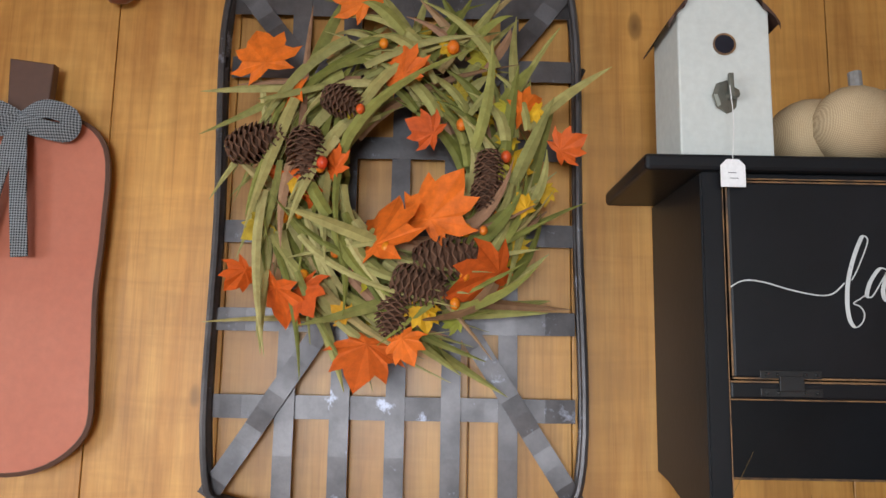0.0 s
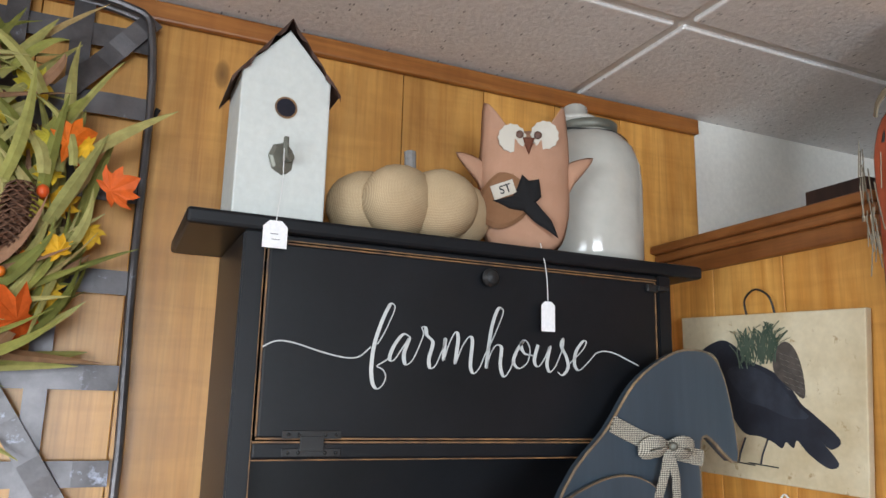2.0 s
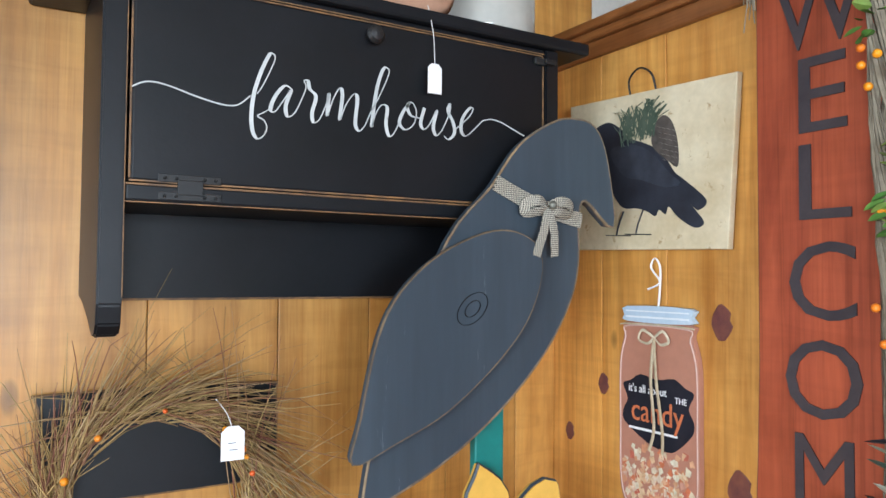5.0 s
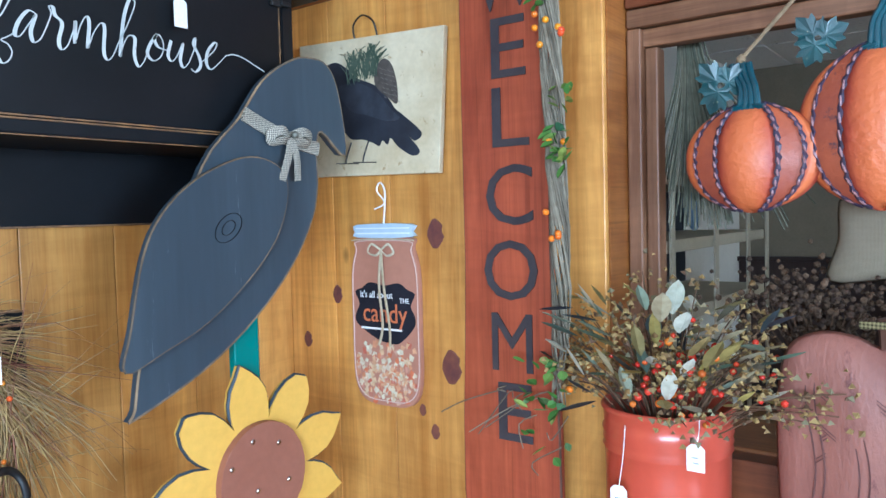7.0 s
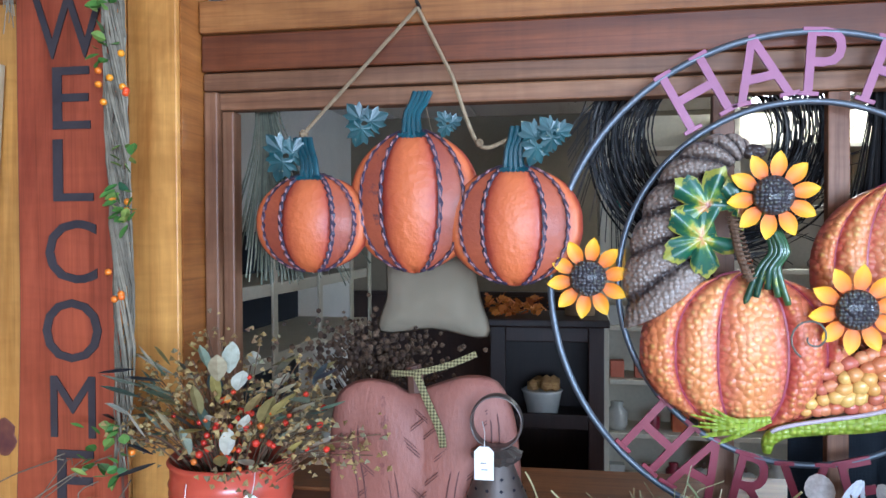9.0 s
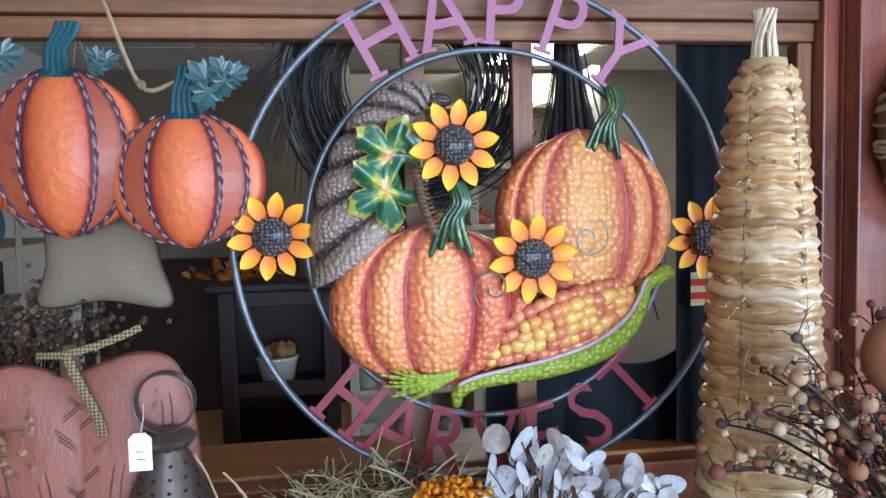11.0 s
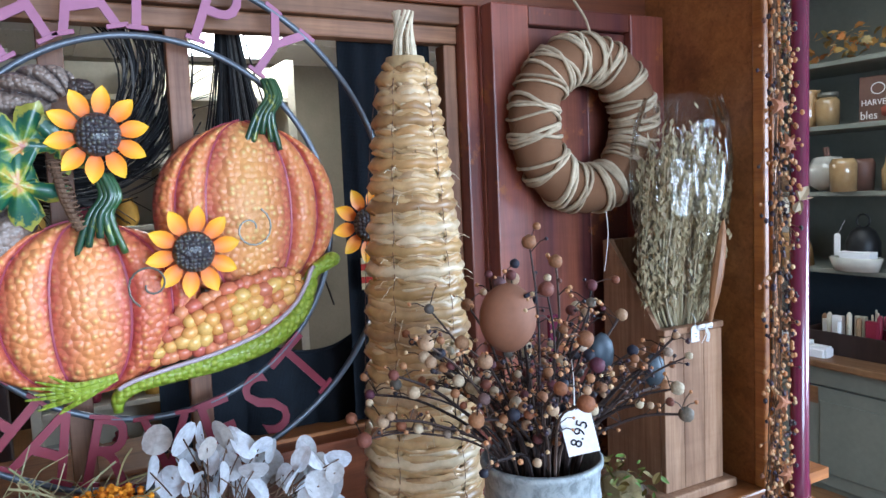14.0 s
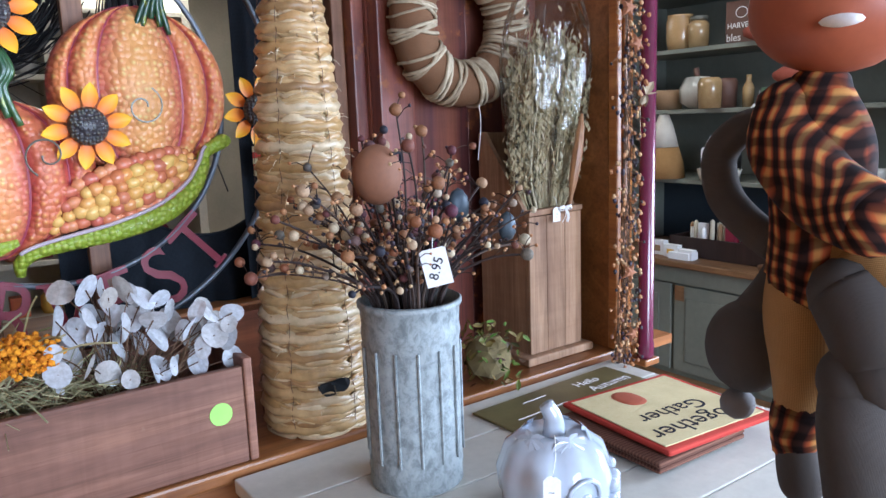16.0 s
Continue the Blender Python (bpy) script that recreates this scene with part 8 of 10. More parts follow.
part("board", boxes(((-0.006, -0.012, 0.0), (0.006, 0.012, 0.42)), bevel=0.002), PLUM, slat)

# ---- white table with its goods ----
WHITE_TOP = paint("worn_white_table_paint", (0.47, 0.45, 0.40), (0.56, 0.54, 0.49), 12, 0.5, spot=(0.48, 0.44, 0.36), spot_at=0.7, spot_scale=10)
table = thing("white_table", 0.86, -1.395, 0.0, "white painted plank table with pale worn top beside the window sill", "table")
for i in range(5):
    a = -0.36 + 0.1445 * i
    part("plank", boxes(((a + 0.001, -0.505, 0.692), (a + 0.1435, 0.505, 0.72)), bevel=0.003), WHITE_TOP, table)
for lo, hi in (((-0.32, -0.47, 0.6), (0.325, -0.45, 0.69)), ((-0.32, 0.45, 0.6), (0.325, 0.47, 0.69)), ((-0.34, -0.45, 0.6), (-0.32, 0.45, 0.69)), ((0.326, -0.45, 0.6), (0.346, 0.45, 0.69))):
    part("apron", boxes((lo, hi), bevel=0.003), WHITE_TOP, table)
for sx in (-0.335, 0.28):
    for sy in (-0.465, 0.405):
        part("leg", boxes(((sx, sy, 0.0), (sx + 0.06, sy + 0.06, 0.598)), bevel=0.005), WHITE_TOP, table)


def galvanised():
    m, n, l, b = shader("galvanised_tin", 0.62, 0.2, 0.3)
    v = mapped(n, l, (1, 1, 0.8))
    a = noise_tex(n, l, v, 60, 8, 0.72, 0.4)
    c = ramp(n, l, a, [(0.36, (0.17, 0.19, 0.195)), (0.46, (0.24, 0.265, 0.27)), (0.52, (0.30, 0.33, 0.335)), (0.66, (0.36, 0.39, 0.395))]).outputs[0]
    k = ramp(n, l, noise_tex(n, l, v, 9, 5, 0.6), [(0.6, (0, 0, 0)), (0.78, (0.5, 0.5, 0.5))]).outputs[0]
    c = mix(n, l, k, c, (0.24, 0.20, 0.13))
    l.new(c, b.inputs["Base Color"])
    bump(n, l, b, a, 0.3, 0.002)
    return m


GALV = galvanised()
tb = thing("galvanised_vase", 1.012, -1.152, 0.72, "tall mottled galvanised tin vase with panelled sides on a white table", "vase")
bm = bmesh.new()
prof = [(0.078, 0.0), (0.083, 0.004), (0.082, 0.03), (0.084, 0.036), (0.083, 0.042), (0.0845, 0.26), (0.0865, 0.275), (0.0845, 0.29), (0.0865, 0.318), (0.0905, 0.323), (0.0905, 0.33), (0.086, 0.333), (0.083, 0.3), (0.08, 0.03)]
lathe(bm, prof, 56)
for v in bm.verts:
    if 0.05 < v.co.z < 0.262 and v.co.xy.length > 0.0815:
        a = math.atan2(v.co.y, v.co.x)
        v.co.xy *= 1 - 0.022 * (abs(math.sin(a * 7)) < 0.2)
part("wall", bm, GALV, tb, smooth=True)
for i in range(14):
    a = 2 * math.pi * i / 14
    r = 0.0845
    part("flute", tube(bmesh.new(), [(r * math.cos(a), r * math.sin(a), 0.055), (r * 1.008 * math.cos(a), r * 1.008 * math.sin(a), 0.255)], 0.0024, 5), GALV, tb)

br = thing("berry_twig_bouquet", 1.012, -1.152, 0.80, "twig bouquet with tan, plum and cream berries in a vase", "bouquet")
DARK_TWIG = islands("dark_twig", [(0.0, (0.018, 0.011, 0.011)), (0.6, (0.045, 0.028, 0.024)), (1.0, (0.10, 0.066, 0.05))], 0.8)
BALLS = islands("craft_berry", [(0.0, (0.20, 0.085, 0.04)), (0.25, (0.33, 0.16, 0.07)), (0.42, (0.58, 0.50, 0.35)), (0.55, (0.08, 0.02, 0.04)), (0.75, (0.26, 0.10, 0.04)), (0.88, (0.50, 0.42, 0.28)), (0.94, (0.02, 0.02, 0.035)), (1.0, (0.02, 0.02, 0.03))], 0.65, scale=3, objects=True)
stems, spots, pips = bmesh.new(), [], bmesh.new()
for i in range(74):
    a = rnd.uniform(0, 6.3)
    r = rnd.random() ** 0.6
    base = Vector((0.05 * math.cos(a) * r, 0.05 * math.sin(a) * r, 0.1))
    top = Vector((0.24 * math.cos(a) * r, 0.27 * math.sin(a) * r, 0.30 + rnd.uniform(0.02, 0.27) * (1.1 - 0.65 * r)))
    mouth = Vector((0.074 * math.cos(a) * r, 0.074 * math.sin(a) * r, 0.262))
    line = spline([base, mouth, mouth.lerp(top, 0.55) + Vector((rnd.uniform(-0.015, 0.015), rnd.uniform(-0.015, 0.015), 0.02)), top], 5)
    tube(stems, line, rnd.uniform(0.002, 0.0033), 5, taper=(1.2, 0.6))
    spots.append(sized(top, rnd.choice((0.006, 0.0075, 0.009, 0.011))))
    for q in line[6:]:
        for k in range(rnd.choice((0, 1, 1, 2))):
            d = Vector((rnd.gauss(0, 1), rnd.gauss(0, 1), rnd.uniform(0, 1.2))).normalized() * rnd.uniform(0.015, 0.04)
            tube(stems, [q, q + d * 0.6 + Vector((0, 0, 0.004)), q + d], 0.0009, 3)
            if rnd.random() < 0.22:
                spots.append(sized(q + d, rnd.uniform(0.005, 0.009)))
            else:
                blob(pips, q + d, rnd.uniform(0.0025, 0.0045), 0)
part("twig_spray", stems, DARK_TWIG, br, kind="stuff")
bits("craft_berry", ball(1, 2, rough=0.15), BALLS, br, spots)
part("pip", pips, PIPS, br, kind="stuff")
bm = bmesh.new()
blob(bm, (-0.015, 0.06, 0.468), 0.043, 3, 0.85, 0.98, 1.14)
rb = part("rusty_bell", bm, paint("terracotta_rust", (0.19, 0.078, 0.04), (0.25, 0.105, 0.05), 30, 0.75), br, "rust brown egg-shaped bell", smooth=True)
part("bell_slot", tube(bmesh.new(), spline([(-0.043, 0.05, 0.50), (-0.038, 0.03, 0.502), (-0.022, 0.019, 0.485)], 4), 0.0028, 6), INK, rb)
for x, y, z, rr in ((-0.07, -0.06, 0.41, 0.024), (-0.03, -0.20, 0.355, 0.023)):
    bm = bmesh.new()
    blob(bm, (x, y, z), rr, 2, 0.5, 0.9, 1.2, 0.1)
    part("dark_bell", bm, paint("blue_black_tin", (0.02, 0.03, 0.045), (0.05, 0.07, 0.09), 60, 0.5, metal=0.3), br, "blue-black tin charm", smooth=True)
bm = boxes(((-0.085, -0.028, 0.30), (-0.079, 0.008, 0.345)), bevel=0.002)
part("tin_house", bm, DARK_BROWN, br)
vt = thing("vase_price_tag", 0.895, -1.122, 1.155, "white handwritten price card hanging from the berry bouquet", "tag", turn=-124, lean=-12)
part("card", board(bmesh.new(), [(-0.021, -0.06), (0.021, -0.06), (0.021, -0.003), (0.016, 0.0), (-0.016, 0.0), (-0.021, -0.003)], 0.0012), TAG, vt)
part("string", tube(bmesh.new(), spline([(0.0, 0.001, -0.004), (0.01, 0.03, 0.03), (0.015, 0.07, 0.05)], 5), 0.0008, 4), STRING, vt)
words("handwriting", "8.95", 0.022, Matrix.Translation((0.0, -0.0008, -0.032)) @ FACE_S @ Matrix.Rotation(radians(62), 4, "Z"), INK, vt, 0.0003)

# cloths and card on the table
PRINT = paint("olive_brown_print", (0.07, 0.06, 0.025), (0.17, 0.14, 0.06), 20, 0.35, spot=(0.28, 0.25, 0.15), spot_at=0.68, spot_scale=24)
pm = thing("autumn_placemat", 1.045, -1.62, 0.72, "glossy olive brown Hello Autumn placemat lying on the white table", "placemat", turn=2)
part("sheet", boxes(((-0.15, -0.22, 0.0), (0.13, 0.215, 0.006)), bevel=0.002), PRINT, pm)
ON_TABLE = Matrix(((0, -1, 0, 0), (1, 0, 0, 0), (0, 0, 1, 0), (0, 0, 0, 1)))
words("lettering", "Hello", 0.035, Matrix.Translation((0.085, -0.1, 0.0066)) @ Matrix.Rotation(radians(-90), 4, "Z"), TAG, pm, 0.0003)
words("lettering", "Autumn", 0.04, Matrix.Translation((0.045, -0.135, 0.0066)) @ Matrix.Rotation(radians(-90), 4, "Z"), TAG, pm, 0.0003)
part("printed_line", boxes(((0.03, 0.02, 0.0061), (0.034, 0.17, 0.0068)), ((0.09, 0.03, 0.0061), (0.093, 0.1, 0.0068))), TAG, pm)
tow = thing("plaid_towel", 0.865, -1.60, 0.727, "folded dark brown plaid towel under a pot holder on the table", "towel", turn=-2)
for z in (0.0, 0.011):
    part("fold", boxes(((-0.14, -0.12, z), (0.13, 0.125, z + 0.010)), bevel=0.004), cloth("brown_plaid", (0.06, 0.022, 0.015), (0.19, 0.09, 0.06), check=260), tow)
ph = thing("pot_holder", 0.862, -1.66, 0.75, "cream Gather Together pot holder with red quilted border on folded cloth", "pot holder", turn=-5)
REDCLOTH = cloth("red_border_cloth", (0.42, 0.04, 0.03), (0.52, 0.07, 0.05), 1200)
CREAM = cloth("cream_print_cloth", (0.58, 0.48, 0.26), (0.68, 0.59, 0.36), 1500)
part("border", boxes(((-0.145, -0.15, 0.0), (0.145, 0.15, 0.011)), bevel=0.005), REDCLOTH, ph, "red border")
part("front", boxes(((-0.128, -0.133, 0.0112), (0.128, 0.14, 0.0135)), bevel=0.001), CREAM, ph)
words("lettering", "Gather", 0.06, Matrix.Translation((-0.02, 0.005, 0.0138)) @ Matrix.Rotation(radians(90), 4, "Z"), INK, ph, 0.0003)
words("lettering", "Together", 0.066, Matrix.Translation((-0.085, 0.0, 0.0138)) @ Matrix.Rotation(radians(90), 4, "Z"), INK, ph, 0.0003)
bm = puff(bmesh.new(), outline([(-0.04, 0.0), (-0.025, 0.025), (0.02, 0.028), (0.04, 0.0), (0.02, -0.026), (-0.025, -0.025)], 4), 0.004, 3)
ob = part("printed_pumpkin", bm, paint("brick_red_print", (0.30, 0.06, 0.025), (0.38, 0.09, 0.04), 60, 0.8), ph)
ob.data.transform(Matrix.Translation((0.075, 0.03, 0.0136)) @ Matrix.Rotation(radians(-90), 4, "X"))

CERAMIC = paint("white_blue_glaze", (0.48, 0.53, 0.62), (0.55, 0.60, 0.68), 6, 0.12, coat=0.7)
ce = thing("ceramic_pumpkin", 0.775, -1.262, 0.72, "white glazed ceramic pumpkin with moulded leaves and grapes on the table", "pumpkin", turn=20)
bm = bmesh.new()
lathe(bm, [(0.045, 0.0), (0.07, 0.006), (0.092, 0.04), (0.095, 0.075), (0.08, 0.115), (0.05, 0.136), (0.02, 0.13)], 48, ribs=9, rib_depth=0.09)
part("body", bm, CERAMIC, ce, smooth=True)
part("stem", tube(bmesh.new(), spline([(0.0, 0, 0.125), (0.0, 0, 0.155), (0.01, 0.006, 0.18)], 4), 0.016, 10, taper=(1.2, 0.8)), CERAMIC, ce, smooth=True)
bm = bmesh.new()
for i in range(5):
    a = 2 * math.pi * i / 5
    maple(bm, Matrix.Translation((0.052 * math.cos(a), 0.052 * math.sin(a), 0.138)) @ Euler((0.0, 0.75, a), "XYZ").to_matrix().to_4x4() @ Matrix.Rotation(radians(-90), 4, "Z"), 0.042)
part("moulded_leaf", bm, CERAMIC, ce)
bm = bmesh.new()
for i in range(16):
    a = 3.6 + rnd.uniform(-0.35, 0.35)
    z = rnd.uniform(0.02, 0.075)
    blob(bm, (0.094 * math.cos(a), 0.094 * math.sin(a), z), 0.011, 2)
part("moulded_grape", bm, CERAMIC, ce, smooth=True)
bm = tube(bmesh.new(), [(0.094 * math.cos(2.6 + 0.022 * t * math.cos(t * 0.55)), 0.094 * math.sin(2.6 + 0.022 * t * math.cos(t * 0.55)), 0.06 + 0.0022 * t * math.sin(t * 0.55)) for t in range(18)], 0.004, 6)
part("moulded_scroll", bm, CERAMIC, ce, smooth=True)
price_tag(0.693, -1.178, 0.835, (0.74, -1.23, 0.868), -135, w=0.026, h=0.05)

# stuffed scarecrow doll perched by the table, with a dark plush animal
def plaid_shirt():
    m, n, l, b = shader("orange_black_plaid", 0.95, 0, 0.2)
    v = mapped(n, l, (1, 1, 1))
    warp = noise_tex(n, l, v, 9, 3, 0.5)
    fac = []
    for direction, size in (("X", 12.0), ("Z", 13.0)):
        w = n.new("ShaderNodeTexWave")
        w.bands_direction = direction
        w.inputs["Scale"].default_value, w.inputs["Distortion"].default_value = size, 9.0
        w.inputs["Detail"].default_value, w.inputs["Detail Scale"].default_value = 1.5, 0.8
        l.new(v, w.inputs[0])
        fac.append(w.outputs["Fac"])
    c = ramp(n, l, fac[0], [(0.2, (0.03, 0.014, 0.012)), (0.45, (0.20, 0.05, 0.025)), (0.75, (0.36, 0.10, 0.035)), (0.95, (0.46, 0.25, 0.08))]).outputs[0]
    k = ramp(n, l, fac[1], [(0.3, (0.32, 0.30, 0.32)), (0.6, (0.8, 0.75, 0.7)), (0.9, (1.15, 1.0, 0.85))]).outputs[0]
    c = mix(n, l, 1.0, c, k, "MULTIPLY")
    c = mix(n, l, 0.6, c, ramp(n, l, warp, [(0.3, (0.6, 0.6, 0.6)), (0.7, (1, 1, 1))]).outputs[0], "MULTIPLY")
    l.new(c, b.inputs["Base Color"])
    bump(n, l, b, warp, 0.5, 0.012)
    return m


PLAIDSHIRT = plaid_shirt()
TAN = cloth("tan_trousers", (0.28, 0.15, 0.055), (0.40, 0.235, 0.09), 900)
HEAD = paint("painted_pumpkin_head", (0.30, 0.07, 0.03), (0.38, 0.105, 0.045), 20, 0.5)
PLUSH = cloth("charcoal_plush", (0.05, 0.043, 0.04), (0.10, 0.088, 0.08), 1600)
GREY_PLUSH = cloth("grey_plush", (0.16, 0.15, 0.15), (0.24, 0.23, 0.23), 1600)
doll_mats = [PLAIDSHIRT, TAN, HEAD, PLUSH, TAG]


def limb(bm, pts, radii, slot, sides=14, n=5):
    before = len(bm.faces)
    line = spline(pts, n)
    rr = [spline([(r, 0, 0) for r in radii], n)[i].x for i in range(len(line))]
    tube(bm, line, rr, sides)
    for q, r in ((line[0], rr[0]), (line[-1], rr[-1])):
        blob(bm, q, r, 2)
    bm.faces.ensure_lookup_table()
    for f in bm.faces[before:]:
        f.material_index = slot


bm = bmesh.new()
limb(bm, [(0.462, -1.45, 1.13), (0.462, -1.45, 1.2), (0.465, -1.45, 1.3), (0.47, -1.45, 1.37)], [0.066, 0.062, 0.066, 0.04], 0)
limb(bm, [(0.50, -1.43, 1.345), (0.485, -1.41, 1.30), (0.43, -1.385, 1.25), (0.36, -1.37, 1.22)], [0.045, 0.052, 0.05, 0.045], 0)
limb(bm, [(0.47, -1.45, 1.16), (0.475, -1.44, 1.08), (0.47, -1.44, 1.0), (0.472, -1.44, 0.935)], [0.05, 0.05, 0.042, 0.032], 1)
limb(bm, [(0.472, -1.44, 0.94), (0.474, -1.44, 0.92), (0.476, -1.44, 0.885)], [0.036, 0.037, 0.032], 0)
limb(bm, [(0.476, -1.44, 0.895), (0.466, -1.435, 0.855), (0.456, -1.43, 0.825), (0.45, -1.425, 0.805)], [0.026, 0.030, 0.028, 0.012], 3)
limb(bm, [(0.40, -1.45, 1.16), (0.33, -1.43, 1.1), (0.3, -1.42, 1.0)], [0.055, 0.05, 0.04], 1)
before = len(bm.faces)
blob(bm, (0.455, -1.45, 1.475), 0.1, 3, 1.05, 1.0, 0.85)
bm.faces.ensure_lookup_table()
for f in bm.faces[before:]:
    f.material_index = 2
before = len(bm.faces)
blob(bm, (0.402, -1.36, 1.447), 0.022, 2, 1.2, 0.5, 0.36)
bm.faces.ensure_lookup_table()
for f in bm.faces[before:]:
    f.material_index = 4
doll = part("scarecrow_doll", bm, doll_mats, smooth=True)
tagged(doll, "stuffed scarecrow doll with pumpkin head, plaid shirt and tan trousers", "doll")
bm = bmesh.new()
limb(bm, [(0.53, -1.475, 1.335), (0.58, -1.46, 1.325), (0.617, -1.455, 1.285), (0.606, -1.45, 1.23), (0.571, -1.45, 1.192), (0.525, -1.455, 1.16)], [0.022, 0.0235, 0.025, 0.026, 0.026, 0.026], 0, 16, 7)
limb(bm, [(0.53, -1.49, 1.13), (0.548, -1.485, 1.09), (0.565, -1.475, 1.04)], [0.024, 0.026, 0.04], 0)
blob(bm, (0.57, -1.465, 1.0), 0.062, 3, 1.0, 0.9, 1.15)
limb(bm, [(0.40, -1.41, 1.12), (0.36, -1.395, 1.08), (0.34, -1.385, 1.04)], [0.05, 0.055, 0.05], 0)
blob(bm, (0.371, -1.381, 1.02), 0.046, 3)
limb(bm, [(0.373, -1.381, 1.03), (0.363, -1.376, 0.97), (0.348, -1.371, 0.89), (0.330, -1.355, 0.79), (0.33, -1.345, 0.735)], [0.038, 0.049, 0.049, 0.042, 0.03], 0)
before = len(bm.faces)
blob(bm, (0.579, -1.46, 0.908), 0.027, 2, 1, 1, 0.9)
bm.faces.ensure_lookup_table()
for f in bm.faces[before:]:
    f.material_index = 1
plush = part("plush_animal", bm, [PLUSH, GREY_PLUSH], smooth=True)
stool = thing("wooden_stool", 0.33, -1.34, 0.0, "dark round wooden stool under the stuffed toys", "stool")
part("seat", lathe(bmesh.new(), [(0.12, 0.70), (0.13, 0.708), (0.13, 0.728), (0.12, 0.735)], 28), DARK_BROWN, stool, smooth=True)
for k in range(3):
    q = 2.1 * k + 0.6
    part("leg", tube(bmesh.new(), [(0.08 * math.cos(q), 0.08 * math.sin(q), 0.70), (0.12 * math.cos(q), 0.12 * math.sin(q), 0.0)], 0.016, 8), DARK_BROWN, stool)
tagged(plush, "charcoal stuffed plush animal with curled tail beside the scarecrow doll", "soft toy")

# ---- the room behind the shop window ----
rnd = random.Random(77)
BROOM = islands("black_broom_twigs", [(0.0, (0.012, 0.012, 0.014)), (0.6, (0.04, 0.039, 0.041)), (1.0, (0.17, 0.16, 0.15))], 0.8)


def broom(y, z, spread, length, lean, x=1.72, n=330, material=BROOM, label="hanging black twig broom seen through the window frame"):
    b = thing("twig_broom", x, y, z, label, "broom", "brooms behind the window", turn=-90)
    bm = bmesh.new()
    for i in range(n):
        u, w = rnd.gauss(0, 0.5), rnd.gauss(0, 0.3)
        tip = Vector((spread * u + lean * length, 0.05 * w, -length * rnd.uniform(0.75, 1.05)))
        tube(bm, spline([(0.014 * u, 0.01 * w, 0.06), (0.25 * tip.x + lean * 0.1 * length, 0.02 * w, -0.25 * length), tip], 4), rnd.uniform(0.0012, 0.0026), 3)
    part("twig_spray", bm, material, b, kind="stuff")
    part("binding", tube(bmesh.new(), [(0.0, 0, 0.05), (0, 0, -0.015)], 0.022, 10), DARK_BROWN, b)
    part("handle", tube(bmesh.new(), [(0.0, 0, 0.03), (-lean * 0.1, 0, 0.30)], 0.012, 8), TWIG, b)




def twig_ring(y, z, inner, outer, x=1.72, n=620):
    """A round wreath of bent black twigs with loose ends."""
    t = thing("twig_wreath", x, y, z, "round black twig wreath hanging behind the window frame", "wreath", turn=-90)
    bm = bmesh.new()
    for i in range(n):
        r0 = inner + (outer - inner) * rnd.random()
        a0, span = rnd.uniform(0, 6.3), rnd.uniform(0.7, 1.7)
        drift = rnd.uniform(-0.1, 0.35) * (outer - inner)
        dep = rnd.uniform(-0.03, 0.03)
        tube(bm, [((r0 + drift * k / 6) * math.cos(a0 + span * k / 6), dep + 0.004 * math.sin(k + i), (r0 + drift * k / 6) * math.sin(a0 + span * k / 6)) for k in range(7)], rnd.uniform(0.001, 0.0024), 3)
    for i in range(90):
        a = rnd.uniform(0, 6.3)
        p = Vector((outer * 0.9 * math.cos(a), rnd.uniform(-0.03, 0.03), outer * 0.9 * math.sin(a)))
        d = Vector((math.cos(a + 1.1), 0, math.sin(a + 1.1)))
        tube(bm, spline([p, p + d * 0.06, p + d * 0.12 + Vector((0, 0, -0.02))], 3), 0.0011, 3)
    part("twig_coil", bm, BROOM, t, kind="stuff")
    part("hanging_wire", tube(bmesh.new(), [(0, 0, inner), (0, 0, 1.81 - z + 0.03)], 0.002, 5), BLACK_IRON, t)


twig_ring(-0.57, 1.70, 0.125, 0.25)
broom(-0.90, 1.88, 0.10, 0.66, 0.05)
GREY_GRASS = islands("grey_green_dried_grass", [(0.0, (0.10, 0.11, 0.08)), (0.6, (0.22, 0.22, 0.16)), (1.0, (0.34, 0.32, 0.24))], 0.85)
broom(0.42, 1.80, 0.12, 0.40, 0.12, 1.70, 170, GREY_GRASS, "bunch of grey-green dried grasses hung in the window")
DENIM = cloth("charcoal_herringbone", (0.006, 0.008, 0.012), (0.02, 0.025, 0.034), 700)
curtain = thing("dark_curtain", 1.66, -1.23, 0.94, "charcoal herringbone cloth hanging in the window opening", "cloth", turn=-90)
bm = bmesh.new()
cols = []
for i in range(25):
    x = -0.11 + 0.23 * i / 24
    yy = 0.008 * math.sin(i * 1.1)
    cols.append([bm.verts.new((x, yy, 0.0)), bm.verts.new((x * 0.98, yy * 0.6, 0.84)), bm.verts.new((x * 0.98, yy * 0.6 + 0.004, 0.84)), bm.verts.new((x, yy + 0.004, 0.0))])
for a, b in zip(cols, cols[1:]):
    for k in range(4):
        bm.faces.new((a[k], a[(k + 1) % 4], b[(k + 1) % 4], b[k]))
part("cloth", bm, DENIM, curtain, smooth=True)
throw = thing("dark_throw", 1.70, -1.03, 0.939, "charcoal herringbone throw hung low behind the window laths", "throw", turn=-90)
bm = bmesh.new()
cols = []
